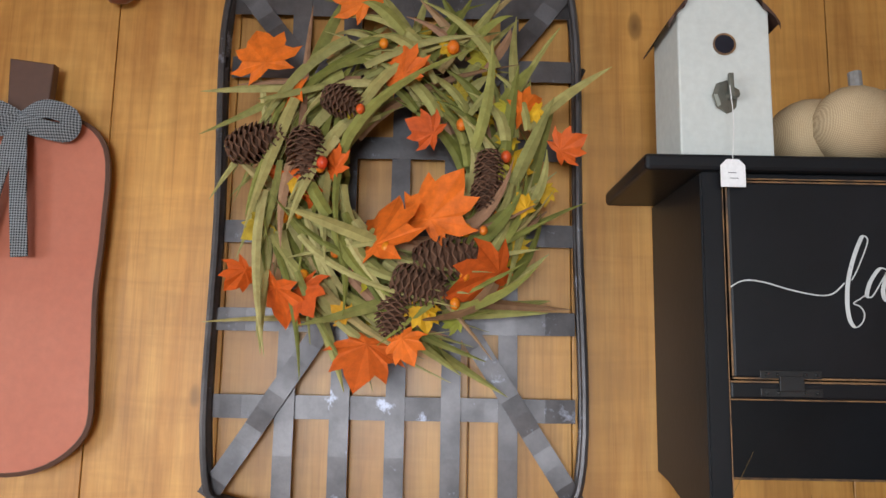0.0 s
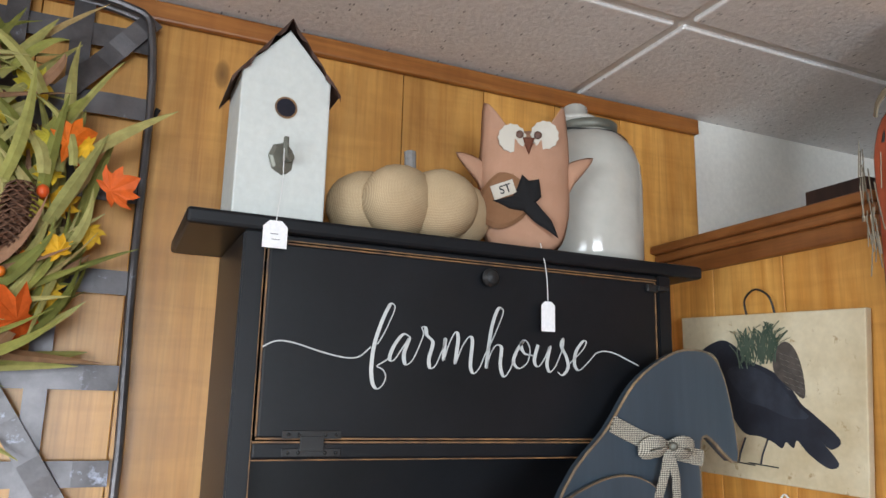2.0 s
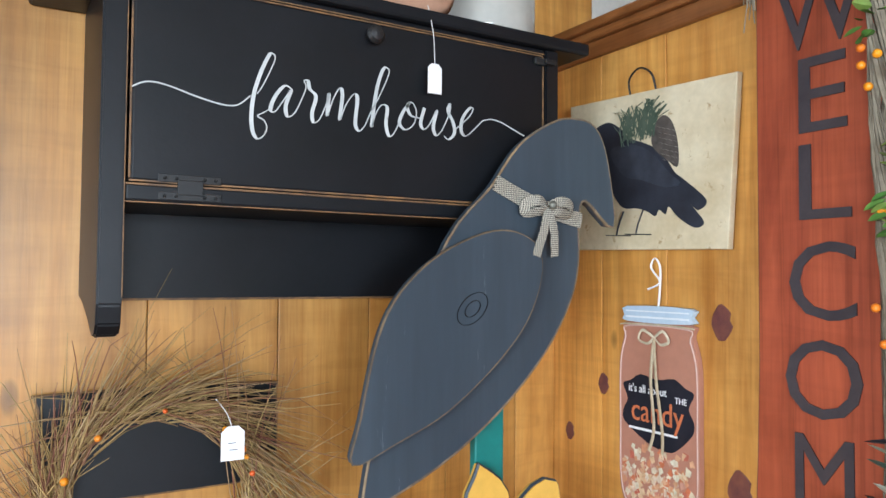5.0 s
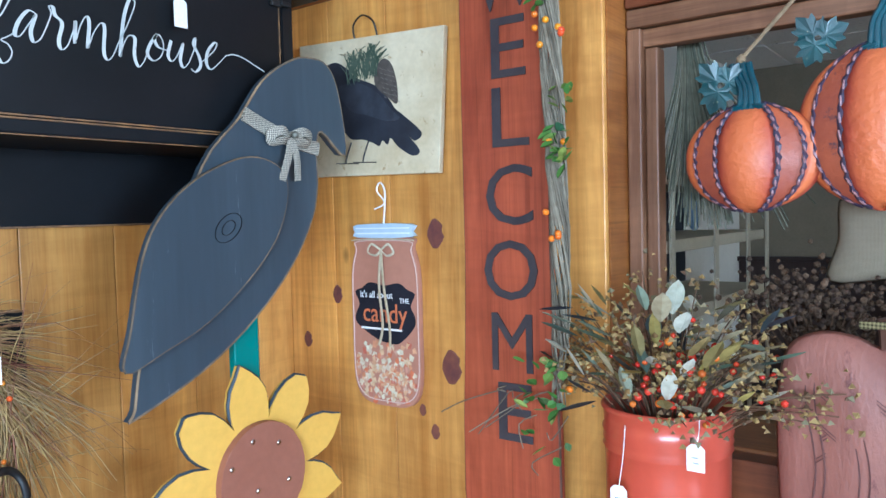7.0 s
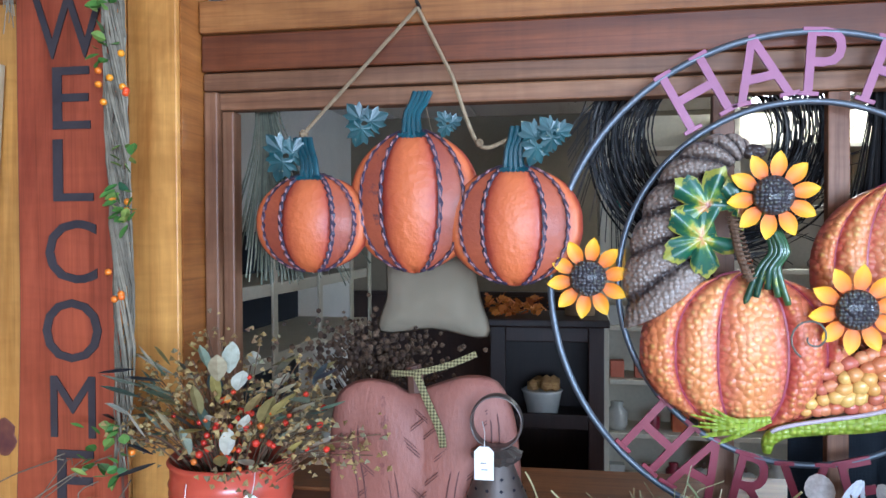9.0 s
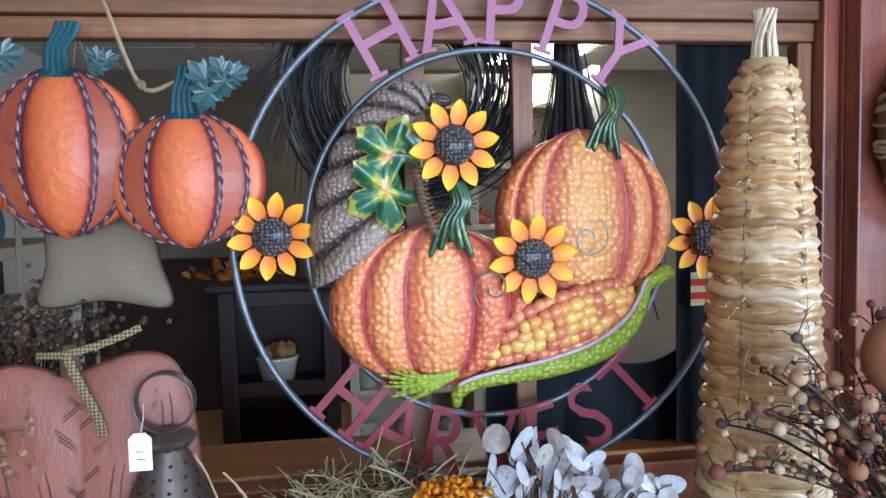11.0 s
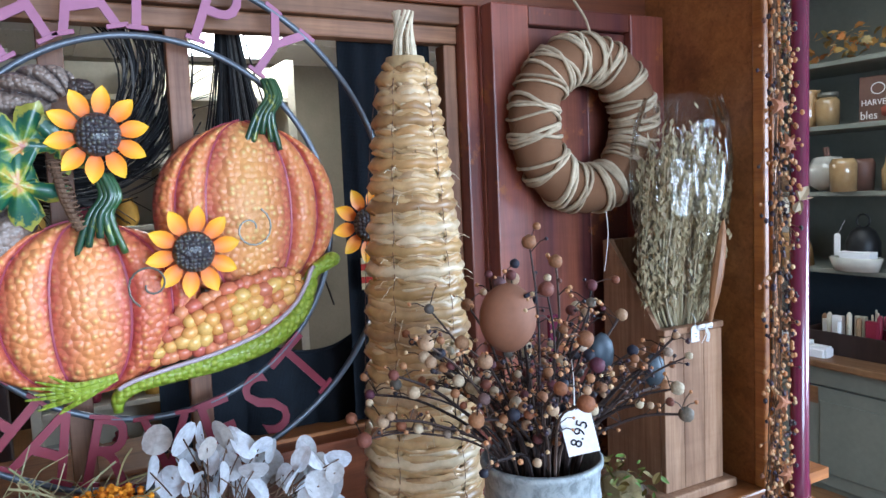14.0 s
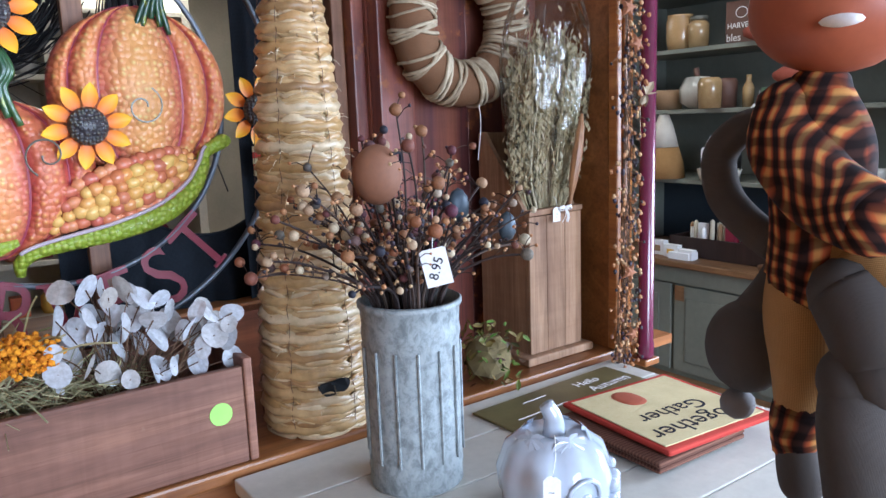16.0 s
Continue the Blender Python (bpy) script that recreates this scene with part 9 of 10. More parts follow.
for i in range(33):
    x = -0.31 + 0.62 * i / 32
    yy = 0.010 * math.sin(i * 0.9) + 0.006 * math.sin(i * 2.3)
    top = 0.21 + 0.05 * math.sin(i * 0.21 + 1.2)
    cols.append([bm.verts.new((x, yy, 0.0)), bm.verts.new((x, yy * 0.5, top)), bm.verts.new((x, yy * 0.5 + 0.006, top)), bm.verts.new((x, yy + 0.006, 0.0))])
for a, b in zip(cols, cols[1:]):
    for k in range(4):
        bm.faces.new((a[k], a[(k + 1) % 4], b[(k + 1) % 4], b[k]))
part("cloth", bm, DENIM, throw, smooth=True)
part("hem", tube(bmesh.new(), [(-0.31 + 0.62 * i / 32, 0.003 + 0.005 * math.sin(i * 0.9), 0.213 + 0.05 * math.sin(i * 0.21 + 1.2)) for i in range(33)], 0.004, 6), DENIM, throw, "rolled cloth hem")
flag = thing("small_flag", 1.645, -1.185, 1.235, "small faded striped cloth flag hanging by the curtain", "flag", turn=-90)
for i in range(5):
    part("stripe", boxes(((-0.04, 0.0, 0.014 * i), (0.03, 0.002, 0.014 * i + 0.0135))), REDCLOTH if i % 2 else CREAM, flag)
bush = thing("dried_flower_bunch", 1.72, 0.17, 1.0, "bunch of dark brown dried flowers in a grey crock", "dried flowers", turn=-90)
bm = bmesh.new()
for i in range(700):
    q = Vector((rnd.gauss(0, 0.075), rnd.gauss(0, 0.04), 0.22 + rnd.gauss(0, 0.045)))
    blob(bm, q, rnd.uniform(0.004, 0.008), 0)
for i in range(60):
    tube(bm, [(rnd.gauss(0, 0.015), 0, 0.06), (rnd.gauss(0, 0.07), rnd.gauss(0, 0.03), 0.22)], 0.0015, 3)
part("seed_head", bm, islands("dark_dried_heads", [(0.0, (0.05, 0.03, 0.022)), (1.0, (0.16, 0.10, 0.06))], 0.9), bush, kind="stuff")
part("crock", lathe(bmesh.new(), [(0.045, -0.06), (0.05, 0.03), (0.045, 0.075)], 20), paint("grey_crock", (0.2, 0.18, 0.17), (0.28, 0.26, 0.24), 20, 0.4), bush, smooth=True)
shelf = part("back_sill", boxes(((1.645, -1.35, 0.91), (1.86, 0.44, 0.938)), bevel=0.004), PINE_X, kind="structure")

DARK_CAB = wood("dark_umber_cabinet", (0.045, 0.022, 0.018), (0.02, 0.010, 0.009), rough=0.5)
dc = thing("dark_cupboard", 3.15, -0.18, 0.0, "dark brown cupboard with wire mesh doors in the next room", "cupboard", turn=-90)
part("top", boxes(((-0.25, -0.19, 1.14), (0.25, 0.19, 1.17)), bevel=0.006), DARK_CAB, dc)
for x in (-0.21, 0.17):
    part("stile", boxes(((x, -0.16, 0.0), (x + 0.06, -0.13, 1.138)), bevel=0.004), DARK_CAB, dc)
for z in (0.0, 0.42, 0.74, 1.08):
    part("rail", boxes(((-0.149, -0.158, z), (0.169, -0.132, z + 0.058)), bevel=0.004), DARK_CAB, dc)
for x in (-0.215, 0.205):
    part("side", boxes(((x, -0.128, 0.0), (x + 0.02, 0.15, 1.138))), DARK_CAB, dc)
part("back", boxes(((-0.194, 0.13, 0.0), (0.204, 0.15, 1.138))), DARK_CAB, dc)
for z in (0.43, 0.75):
    part("shelf", boxes(((-0.193, -0.12, z), (0.203, 0.128, z + 0.018))), DARK_CAB, dc)
wainscot = part("wainscot", boxes(((E0 - 0.03, -0.55, 0.0), (E0 - 0.003, N0 - 0.003, 1.05)), bevel=0.003), DARK_CAB, kind="structure")
part("ledge", boxes(((E0 - 0.07, -0.55, 1.052), (E0 - 0.003, N0 - 0.003, 1.085)), bevel=0.004), DARK_CAB, wainscot)
pot = thing("cream_pot", 3.08, -0.17, 0.77, "cream pot of small gourds inside the dark cupboard", "pot")
part("pot", lathe(bmesh.new(), [(0.06, 0.0), (0.08, 0.1), (0.085, 0.11), (0.075, 0.11)], 24), GLAZE, pot, smooth=True)
bm = bmesh.new()
for i in range(9):
    blob(bm, (rnd.uniform(-0.05, 0.05), rnd.uniform(-0.05, 0.05), 0.12 + rnd.uniform(0, 0.02)), 0.028, 1)
part("gourd", bm, TAN, pot, kind="stuff")
fl = thing("leaf_arrangement", 3.12, -0.05, 1.172, "low arrangement of orange leaves on the dark cupboard", "arrangement")
bm = bmesh.new()
for i in range(90):
    maple(bm, Matrix.Translation((rnd.gauss(0, 0.05), rnd.gauss(0, 0.07), rnd.uniform(0.01, 0.07))) @ Euler((rnd.uniform(-1, 1), rnd.uniform(-1, 1), rnd.uniform(0, 6))).to_matrix().to_4x4(), 0.03)
part("foliage", bm, MAPLE_STUFF, fl, kind="stuff")
tub = thing("tan_canister", 3.14, -0.32, 1.172, "plain tan canister standing on the dark cupboard", "canister")
part("canister", lathe(bmesh.new(), [(0.06, 0.0), (0.062, 0.15), (0.058, 0.155)], 24), KRAFT, tub, smooth=True)

CREAM_PAINT = paint("cream_cupboard_paint", (0.55, 0.50, 0.38), (0.62, 0.57, 0.45), 12, 0.6)
DARK_IN = paint("dark_blue_interior", (0.025, 0.035, 0.05), (0.04, 0.05, 0.07), 12, 0.7)
cc = thing("cream_cupboard", 3.3, 1.1, 0.0, "cream painted cupboard with dark open shelves against the white wall", "cupboard")
part("back", boxes(((-0.98, 0.2, 0.0), (0.98, 0.235, 1.6))), DARK_IN, cc)
for z in (0.05, 0.55, 0.975, 1.26, 1.52):
    part("rail", boxes(((-0.98, -0.22, z), (0.98, 0.198, z + 0.05)), bevel=0.004), CREAM_PAINT, cc)
for x in (-1.02, -0.45, 0.1, 0.62, 0.99):
    part("stile", boxes(((x, -0.232, 0.0), (x + 0.05, -0.222, 1.6)), bevel=0.003), CREAM_PAINT, cc)
pl = thing("blue_plate", 3.6, 1.06, 1.321, "blue enamel plate propped on the cream cupboard", "plate")
ob = part("dish", lathe(bmesh.new(), [(0.03, 0.0), (0.07, 0.004), (0.1, 0.02), (0.098, 0.024), (0.06, 0.01)], 32), paint("blue_enamel", (0.12, 0.2, 0.36), (0.18, 0.27, 0.42), 10, 0.25), pl, smooth=True)
ob.data.transform(pose(0, 0.0, 0.098, 80, 0, 0))

cb = thing("cream_shelving", 4.5, -1.25, 0.0, "tall cream display shelving full of autumn goods in the next room", "shelving", turn=-90)
for x in (-0.8, -0.1, 0.62):
    part("upright", boxes(((x, -0.15, 0.0), (x + 0.05, 0.15, 2.2)), bevel=0.004), CREAM_PAINT, cb)
for z in (0.06, 0.36, 0.66, 0.96, 1.28, 1.62, 1.96):
    part("shelf", boxes(((-0.748, -0.16, z), (0.618, 0.148, z + 0.028)), bevel=0.003), CREAM_PAINT, cb)
part("back", boxes(((-0.8, 0.151, 0.0), (0.67, 0.165, 2.2))), CREAM_PAINT, cb)
WARE = [GLAZE, ORANGE, KRAFT, BLACK_IRON, MAROON, PETAL, TEAL, SALMON]
for z in (0.088, 0.388, 0.688, 0.988, 1.308, 1.648):
    y = -0.55
    while y > -1.86:
        s = rnd.uniform(0.045, 0.085)
        kind = rnd.choice(("jar", "pumpkin", "box"))
        w = thing({"jar": "jar", "pumpkin": "small_pumpkin", "box": "gift_box"}[kind], 4.44, y, z + 0.0005, {"jar": "small glazed jar on the cream shelving", "pumpkin": "small ornamental pumpkin on the cream shelving", "box": "small coloured box on the cream shelving"}[kind], {"jar": "jar", "pumpkin": "pumpkin", "box": "box"}[kind], "goods on the cream shelving")
        mt = rnd.choice(WARE)
        if kind == "jar":
            part("body", lathe(bmesh.new(), [(s * 0.6, 0.0), (s * 0.75, s * 0.4), (s * 0.7, s * 1.3), (s * 0.4, s * 1.6), (s * 0.45, s * 1.9)], 16), mt, w, smooth=True)
        elif kind == "pumpkin":
            part("body", lathe(bmesh.new(), [(s * 0.4, 0.0), (s * 0.85, s * 0.3), (s * 0.9, s * 0.7), (s * 0.6, s * 1.1), (s * 0.1, s * 1.15)], 24, ribs=8, rib_depth=0.12), rnd.choice((ORANGE, SALMON, GLAZE)), w, smooth=True)
            part("stem", tube(bmesh.new(), [(0, 0, s * 1.05), (0.005, 0, s * 1.5)], s * 0.12, 6), DARK_BROWN, w)
        else:
            part("body", boxes(((-s * 0.6, -s * 0.7, 0.0), (s * 0.6, s * 0.7, s * 1.7)), bevel=0.003), mt, w)
        y -= s * 2.0 + rnd.uniform(0.02, 0.1)

# next room's fluorescent ceiling panel; another, unseen, is added to light the hutch
glow = bpy.data.materials.new("light_diffuser")
glow.use_nodes = True
gb_ = glow.node_tree.nodes["Principled BSDF"]
gb_.inputs["Emission Color"].default_value = (1.0, 0.93, 0.78, 1)
gb_.inputs["Emission Strength"].default_value = 7.5
bright = glow.copy()
bright.node_tree.nodes["Principled BSDF"].inputs["Emission Strength"].default_value = 22.0
for x, y, lit in ((4.0, -2.0, bright), (1.35, -3.25, glow)):
    cl = thing("ceiling_light", x, y, TOP, "flush fluorescent panel with white diffuser, the one near the hutch added", "ceiling light", "fluorescent ceiling panels")
    part("frame", boxes(((0.0, 0.0, -0.03), (1.22, 0.03, 0.0)), ((0.0, 0.58, -0.03), (1.22, 0.61, 0.0)), ((0.0, 0.031, -0.03), (0.03, 0.579, 0.0)), ((1.19, 0.031, -0.03), (1.22, 0.579, 0.0))), GRID, cl)
    part("diffuser", boxes(((0.031, 0.031, -0.022), (1.189, 0.579, -0.014))), lit, cl)

# twigs lying on the window header
tw2 = thing("twig_bundle", 1.62, 0.2, 1.999, "bundle of bare grey twigs lying on the window header", "twigs")
bm = bmesh.new()
for i in range(120):
    p = Vector((rnd.uniform(-0.03, 0.03), rnd.uniform(-0.2, 0.2), rnd.uniform(0.003, 0.05)))
    d = Vector((rnd.uniform(-0.25, 0.25), rnd.choice((-1, 1)), rnd.uniform(-0.05, 0.3)))
    tube(bm, [p, p + d * 0.07, p + d * 0.13 + Vector((0, 0, 0.01))], 0.0015, 3)
part("twig_spray", bm, VINE, tw2, kind="stuff")
blk = thing("wood_block", 1.46, 0.92, 2.032, "small dark wooden block on the partition cap", "block")
part("block", boxes(((-0.02, -0.07, 0.0), (0.03, 0.06, 0.05)), bevel=0.003), DARK_CAB, blk)

# ---- grey-green hutch in the back room ----
SAGE = paint("worn_sage_paint", (0.16, 0.17, 0.14), (0.21, 0.22, 0.18), 10, 0.6, spot=(0.20, 0.10, 0.045), spot_at=0.7, spot_scale=5)
COUNTER = wood("hutch_counter_wood", (0.30, 0.17, 0.08), (0.17, 0.085, 0.04), scale=(1.2, 12, 12), rough=0.5)
NAVY = paint("navy_back_paint", (0.018, 0.03, 0.045), (0.03, 0.045, 0.06), 10, 0.7)
hu = thing("sage_hutch", 1.75, -3.85, 0.0, "worn sage green hutch with open shelves and cupboard doors", "hutch")
part("counter", boxes(((-0.95, -0.28, 0.575), (1.05, 0.33, 0.608)), bevel=0.006), COUNTER, hu, "brown wooden counter")
part("apron", boxes(((-0.93, -0.26, 0.49), (1.03, 0.30, 0.574)), bevel=0.003), SAGE, hu)
part("base", boxes(((-0.93, -0.26, 0.0), (1.03, 0.27, 0.488)), bevel=0.003), SAGE, hu)
for a in (-0.9, -0.42, 0.06, 0.54):
    d = part("cupboard_door", boxes(((a, 0.271, 0.03), (a + 0.46, 0.29, 0.48)), bevel=0.004), SAGE, hu)
    part("door_panel", boxes(((a + 0.07, 0.291, 0.09), (a + 0.39, 0.296, 0.42)), bevel=0.004), SAGE, d)
    part("worn_patch", boxes(((a + 0.40, 0.2905, 0.40), (a + 0.455, 0.2925, 0.478)), bevel=0.0008), COUNTER, d, "paint worn to bare wood")
part("back", boxes(((-0.93, -0.28, 0.609), (1.03, -0.262, TOP - 0.03)), bevel=0.002), SAGE, hu)
part("lower_back", boxes(((-0.92, -0.261, 0.609), (1.02, -0.255, 0.97)), bevel=0.001), NAVY, hu)
for x in (-0.95, 1.01):
    part("side", boxes(((x, -0.26, 0.609), (x + 0.03, 0.16, TOP - 0.03)), bevel=0.004), SAGE, hu)
for z in (0.975, 1.325, 1.622, 1.905):
    part("shelf", boxes(((-0.918, -0.253, z), (1.008, 0.16, z + 0.022)), bevel=0.003), SAGE, hu)


def ware(name, x, z, label, category, y=-3.76):
    return thing(name, x, y, z, label, category)


def lathed(name, x, z, prof, material, label, category, part_name="body", y=-3.76, **k):
    w = ware(name, x, z, label, category, y)
    part(part_name, lathe(bmesh.new(), prof, 24, **k), material, w, smooth=True)
    return w


RUSTY = paint("rust_red_cloth", (0.26, 0.055, 0.03), (0.32, 0.08, 0.05), 20, 0.8)
GLASSY = paint("amber_filled_jar", (0.30, 0.19, 0.08), (0.42, 0.30, 0.15), 60, 0.15, coat=0.6)
for x in (2.3, 1.18):
    w = lathed("filled_jar", x, 1.6445, [(0.05, 0.0), (0.052, 0.11), (0.04, 0.13)], GLASSY, "glass jar filled with dried fruit on the hutch", "jar")
    part("lid", lathe(bmesh.new(), [(0.044, 0.131), (0.044, 0.15), (0.04, 0.152)], 20), PEWTER, w, smooth=True)
hs = ware("harvest_sign", 2.08, 1.6445, "brown square sign with white pumpkin and harvest lettering", "sign", -3.8)
part("panel", boxes(((-0.085, 0.0, 0.0), (0.085, 0.02, 0.2)), bevel=0.003), DARK_BROWN, hs)
TURNED = Matrix.Rotation(radians(180), 4, "Z") @ FACE_S
words("lettering", "HARVEST", 0.036, Matrix.Translation((0.0, 0.0206, 0.085)) @ TURNED, TAG, hs, 0.0005)
words("lettering", "bles", 0.05, Matrix.Translation((0.04, 0.0206, 0.03)) @ TURNED, TAG, hs, 0.0005)
part("pumpkin_outline", tube(bmesh.new(), [(0.03 * math.cos(2 * math.pi * i / 20), 0.021, 0.145 + 0.024 * math.sin(2 * math.pi * i / 20)) for i in range(20)], 0.002, 5, True), TAG, hs)
lathed("red_pumpkin", 1.93, 1.6445, [(0.03, 0.0), (0.075, 0.02), (0.078, 0.05), (0.04, 0.075)], RUSTY, "small dark red cloth pumpkin on the hutch", "pumpkin", y=-3.7, ribs=7, rib_depth=0.12)
bowl = ware("dough_bowl", 1.62, 1.6445, "oval carved wooden dough bowl propped on the hutch", "bowl", -3.84)
bm = puff(bmesh.new(), outline([(0.2 * math.cos(2 * math.pi * i / 10), 0.11 + 0.105 * math.sin(2 * math.pi * i / 10)) for i in range(10)], 4), -0.06, 6)
ob = part("bowl", bm, COUNTER, bowl, smooth=True)
ob.data.transform(Matrix.Rotation(radians(180), 4, "Z"))
w = lathed("white_pumpkin", 2.30, 1.3475, [(0.04, 0.0), (0.085, 0.03), (0.09, 0.1), (0.06, 0.155), (0.02, 0.16)], GLAZE, "tall white ceramic pumpkin on the hutch shelf", "pumpkin", ribs=8, rib_depth=0.1)
part("stem", tube(bmesh.new(), [(0, 0, 0.15), (0.01, 0, 0.2)], 0.014, 8), DARK_BROWN, w)
lathed("brown_crock", 2.14, 1.3475, [(0.05, 0.0), (0.055, 0.12), (0.045, 0.14)], DARK_BROWN, "small brown crock on the hutch shelf", "crock")
lathed("glass_bottle", 2.02, 1.3475, [(0.026, 0.0), (0.028, 0.09), (0.012, 0.12), (0.013, 0.15)], GLASSY, "small corked bottle on the hutch shelf", "bottle")
gbx = ware("green_box", 1.75, 1.3475, "long green wooden box on the hutch shelf", "box")
part("box", boxes(((-0.17, -0.06, 0.0), (0.17, 0.06, 0.085)), bevel=0.004), paint("sage_green_box", (0.10, 0.16, 0.09), (0.14, 0.2, 0.12), 15, 0.6), gbx)
bm = bmesh.new()
blob(bm, (0, 0, 0), 0.1, 3, 1.5, 0.6, 0.5, 0.05)
lp = thing("stuffed_pumpkin", 1.75, -3.76, 1.483, "long rust cloth pumpkin lying on a green box", "pumpkin")
part("body", bm, RUSTY, lp, smooth=True)
part("spring_stem", tube(bmesh.new(), [(0.012 * math.cos(t), 0.012 * math.sin(t), 0.045 + 0.0022 * t) for t in [i * 0.5 for i in range(50)]], 0.003, 5), BLACK_IRON, lp)
price_tag(1.93, -3.68, 1.36, (1.92, -3.69, 1.42), 180, w=0.05, h=0.06)
gn = ware("cone_gnome", 2.47, 0.9975, "cone-shaped gnome with white cap and tan skirt on the hutch", "gnome", -3.72)
part("cap", lathe(bmesh.new(), [(0.075, 0.16), (0.05, 0.26), (0.012, 0.36)], 20), WHITE_FELT, gn, smooth=True)
part("skirt", lathe(bmesh.new(), [(0.11, 0.0), (0.1, 0.08), (0.076, 0.158)], 20), TAN, gn, smooth=True)
w = lathed("black_lantern", 2.13, 0.9975, [(0.07, 0.0), (0.072, 0.12), (0.05, 0.17), (0.025, 0.19)], BLACK_IRON, "small black tin lantern with tag on the hutch", "lantern")
part("ring", tube(bmesh.new(), [(0.03 * math.cos(2 * math.pi * i / 16), 0, 0.215 + 0.03 * math.sin(2 * math.pi * i / 16)) for i in range(16)], 0.004, 5, True), BLACK_IRON, w)
price_tag(2.2, -3.68, 1.16, (2.17, -3.69, 1.22), 180, w=0.03, h=0.1, marks=False)
tr = ware("white_tin_tray", 2.12, 0.9975, "white enamel tin tray with folded cards on the hutch", "tray", -3.69)
part("tray", lathe(bmesh.new(), [(0.1, 0.0), (0.12, 0.06), (0.115, 0.06), (0.095, 0.006)], 28, squash=0.55), GLAZE, tr, smooth=True)
part("card", boxes(((-0.08, -0.03, 0.02), (0.06, 0.03, 0.085)), bevel=0.002), TAG, tr)
w = lathed("punched_tin_lamp", 1.8, 0.9975, [(0.11, 0.0), (0.085, 0.2), (0.08, 0.2)], TIN, "brown punched tin shade on the hutch", "tin shade")
part("cup", lathe(bmesh.new(), [(0.05, 0.201), (0.055, 0.24), (0.05, 0.24)], 20), GLAZE, w, smooth=True)
bxx = ware("candle_box", 2.08, 0.6085, "dark wooden box full of candles and wax bars on the counter", "box", -3.76)
part("tray", boxes(((-0.33, -0.1, 0.0), (0.3, -0.085, 0.12)), ((-0.33, 0.085, 0.0), (0.3, 0.1, 0.1)), ((-0.33, -0.084, 0.0), (-0.315, 0.084, 0.1)), ((0.285, -0.084, 0.0), (0.3, 0.084, 0.1)), ((-0.314, -0.084, 0.002), (0.284, 0.084, 0.01)), bevel=0.002), DARK_CAB, bxx)
for i in range(26):
    x = -0.28 + 0.54 * i / 25
    kind = i % 4
    mt = (MAROON, CREAM_PAINT, TAG, KRAFT)[rnd.randint(0, 3)]
    hgt = rnd.uniform(0.1, 0.17)
    c = thing("candle" if kind else "wax_bar", 2.08 + x, -3.76 + rnd.uniform(-0.06, 0.06), 0.6195, "wrapped candle standing in a dark box" if kind else "boxed wax bar standing in a dark box", "candle" if kind else "wax bar", "goods in the candle box")
    if kind:
        part("stick", lathe(bmesh.new(), [(0.011, 0.0), (0.012, hgt), (0.004, hgt + 0.012)], 10), mt, c, smooth=True)
    else:
        part("bar", boxes(((-0.025, -0.012, 0.0), (0.025, 0.012, hgt)), bevel=0.002), mt, c)
cd = ware("card_stack", 2.25, 0.6085, "small stack of white cards on the hutch counter", "cards", -3.6)
part("card", boxes(((-0.06, -0.04, 0.0), (0.06, 0.04, 0.035)), bevel=0.002), TAG, cd)
pn = ware("wood_slice", 1.75, 0.6085, "flat wooden slice lying on the hutch counter", "wood slice", -3.62)
part("slice", lathe(bmesh.new(), [(0.1, 0.0), (0.102, 0.02), (0.09, 0.024)], 24, squash=0.6), COUNTER, pn, smooth=True)
lathed("dark_canister", 1.6, 0.6085, [(0.07, 0.0), (0.072, 0.2), (0.06, 0.21)], BLACK_IRON, "black canister with a paper label on the counter", "canister")
tg = thing("leaf_garland", 1.75, -3.75, 1.928, "garland of small autumn leaves along the top shelf", "garland")
bm = bmesh.new()
for i in range(260):
    maple(bm, Matrix.Translation((rnd.uniform(-0.85, 0.9), rnd.gauss(0, 0.05), rnd.uniform(0.01, 0.14))) @ Euler((rnd.uniform(-1, 1), rnd.uniform(-1, 1), rnd.uniform(0, 6))).to_matrix().to_4x4(), 0.032)
part("foliage", bm, islands("garland_leaf", [(0.0, (0.4, 0.13, 0.03)), (0.4, (0.5, 0.3, 0.08)), (0.8, (0.2, 0.16, 0.05)), (1.0, (0.55, 0.42, 0.2))], 0.8), tg, kind="stuff")

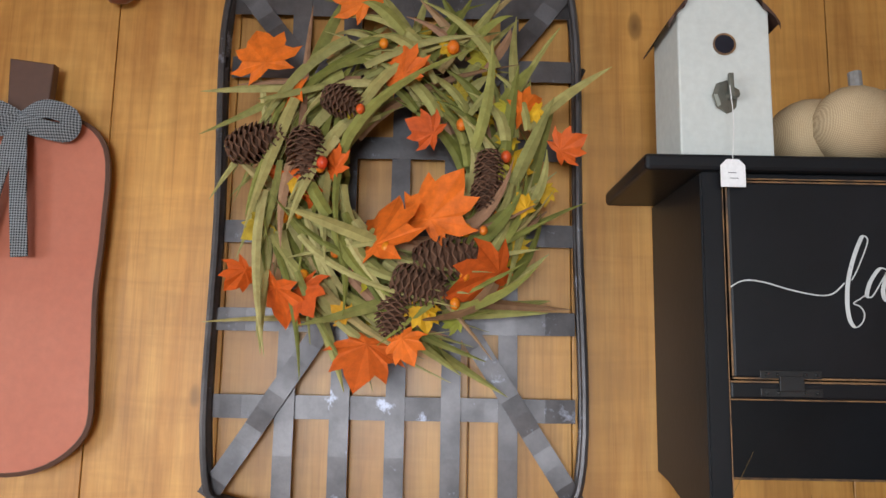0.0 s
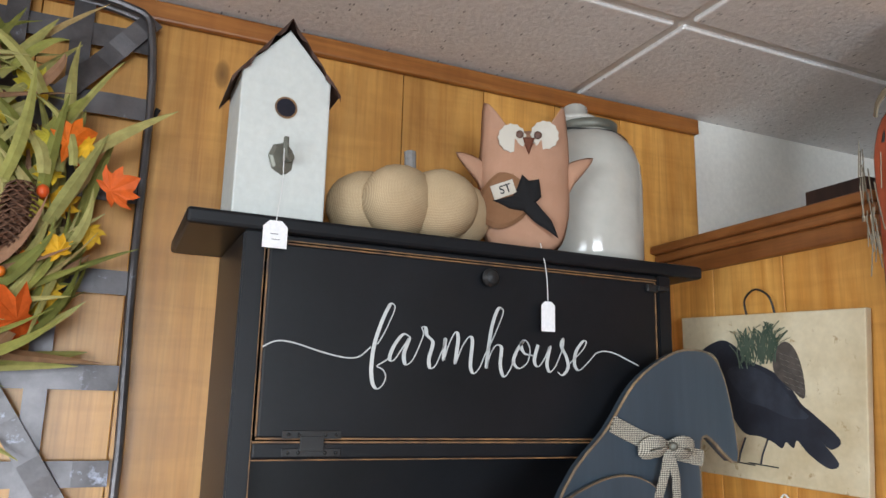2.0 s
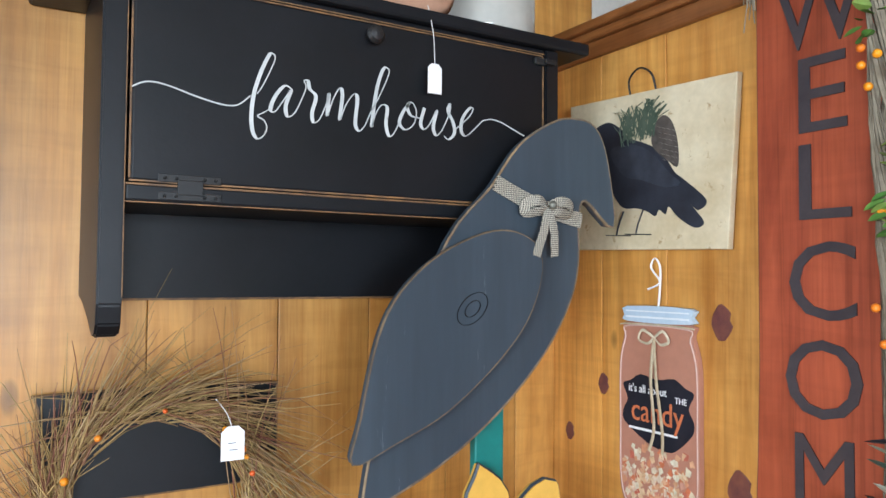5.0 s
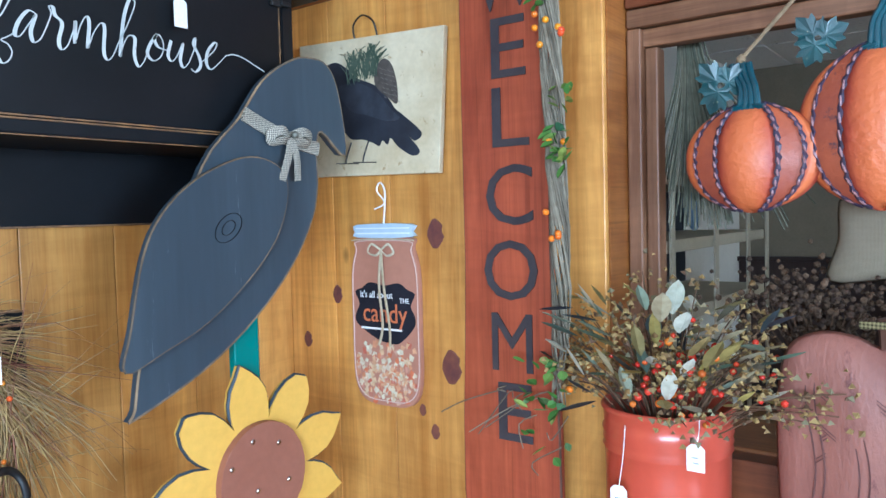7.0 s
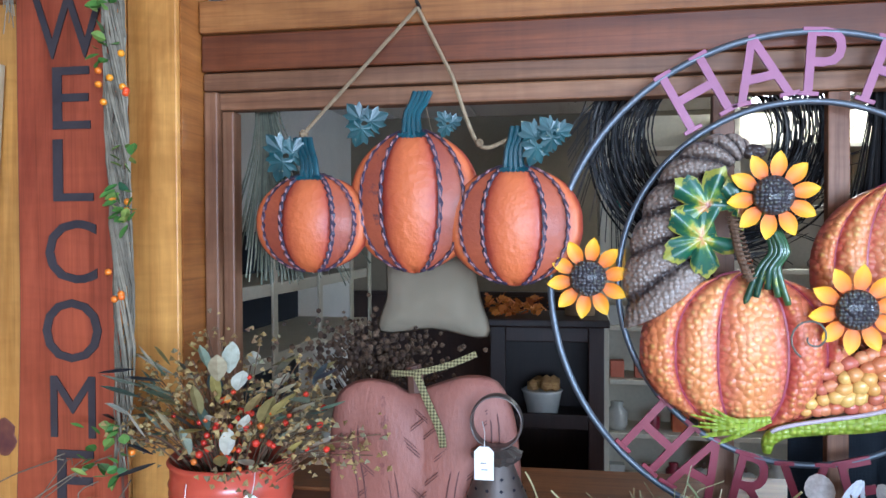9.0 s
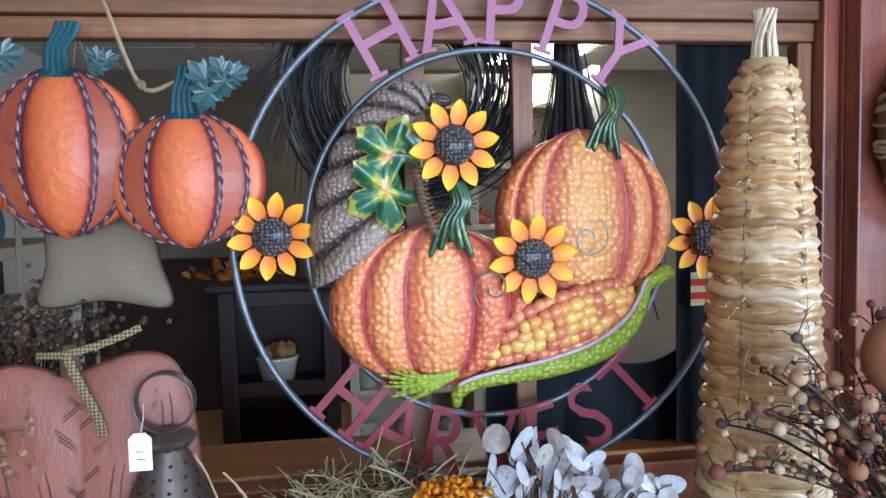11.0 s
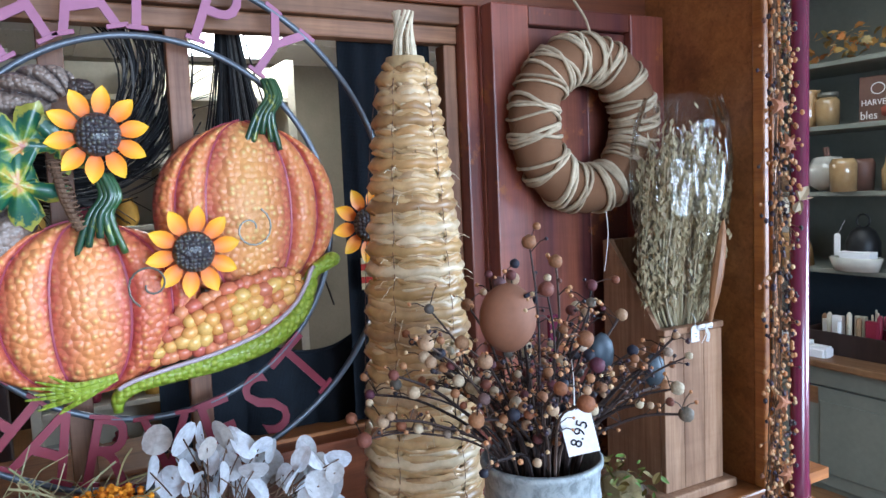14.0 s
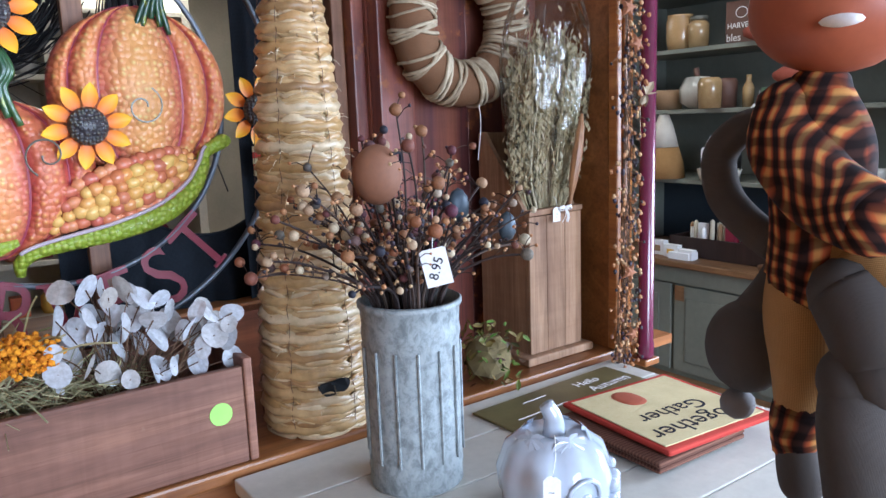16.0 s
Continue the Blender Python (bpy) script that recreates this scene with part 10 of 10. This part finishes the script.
# further goods on the hutch shelves
AMBER = paint("amber_crock_glaze", (0.34, 0.20, 0.08), (0.46, 0.31, 0.15), 30, 0.2, coat=0.5)
lathed("glazed_crock", 2.41, 1.6445, [(0.06, 0.0), (0.068, 0.05), (0.07, 0.13), (0.062, 0.16), (0.066, 0.17)], AMBER, "squat amber glazed crock on the hutch shelf", "crock")
lathed("tan_basket", 2.47, 1.3475, [(0.06, 0.0), (0.075, 0.09), (0.07, 0.1)], KRAFT, "small tan basket on the hutch shelf", "basket")
lathed("filled_jar", 2.16, 1.3475, [(0.055, 0.0), (0.057, 0.12), (0.045, 0.145)], GLASSY, "glass jar of brown potpourri on the hutch shelf", "jar", y=-3.66)
for x, s in ((1.55, 1.0), (1.42, 0.8), (1.28, 1.1)):
    lathed("stoneware_cup", x, 0.9975, [(0.04 * s, 0.0), (0.045 * s, 0.08 * s), (0.042 * s, 0.1 * s)], GLAZE, "small stoneware cup on the hutch shelf", "cup")
for i in range(3):
    bx = ware("wax_melt_pack", 2.42 - 0.1 * i, 0.6085 + 0.0, "small white boxed wax melts on the counter", "wax pack", -3.63 + 0.02 * i)
    part("box", boxes(((-0.042, -0.02, 0.0), (0.042, 0.02, 0.075 - 0.012 * i)), bevel=0.002), TAG, bx)
    part("paper_label", boxes(((-0.022, 0.0201, 0.018), (0.022, 0.021, 0.05 - 0.008 * i)), bevel=0.0004), (KRAFT, PETAL, MAROON)[i], bx)
for i in range(5):
    tp_ = ware("taper_candle_bundle", 1.86 + 0.055 * i, 0.73, "bundle of plum and cream taper candles tied with string", "candles", -3.79)
    bm = bmesh.new()
    for k in range(4):
        tube(bm, [(0.012 * (k - 1.5), 0.0, -0.1), (0.013 * (k - 1.5), 0.008 * (k % 2), 0.06 + 0.012 * (k % 3))], 0.0062, 7, taper=(1, 0.7))
    part("taper", bm, MAROON if i % 2 else CREAM_PAINT, tp_, smooth=True, kind="stuff")
    part("string_tie", tube(bmesh.new(), [(0.028 * math.cos(q), 0.012 * math.sin(q), 0.0) for q in [2 * math.pi * k / 14 for k in range(14)]], 0.002, 5, True), STRING, tp_)
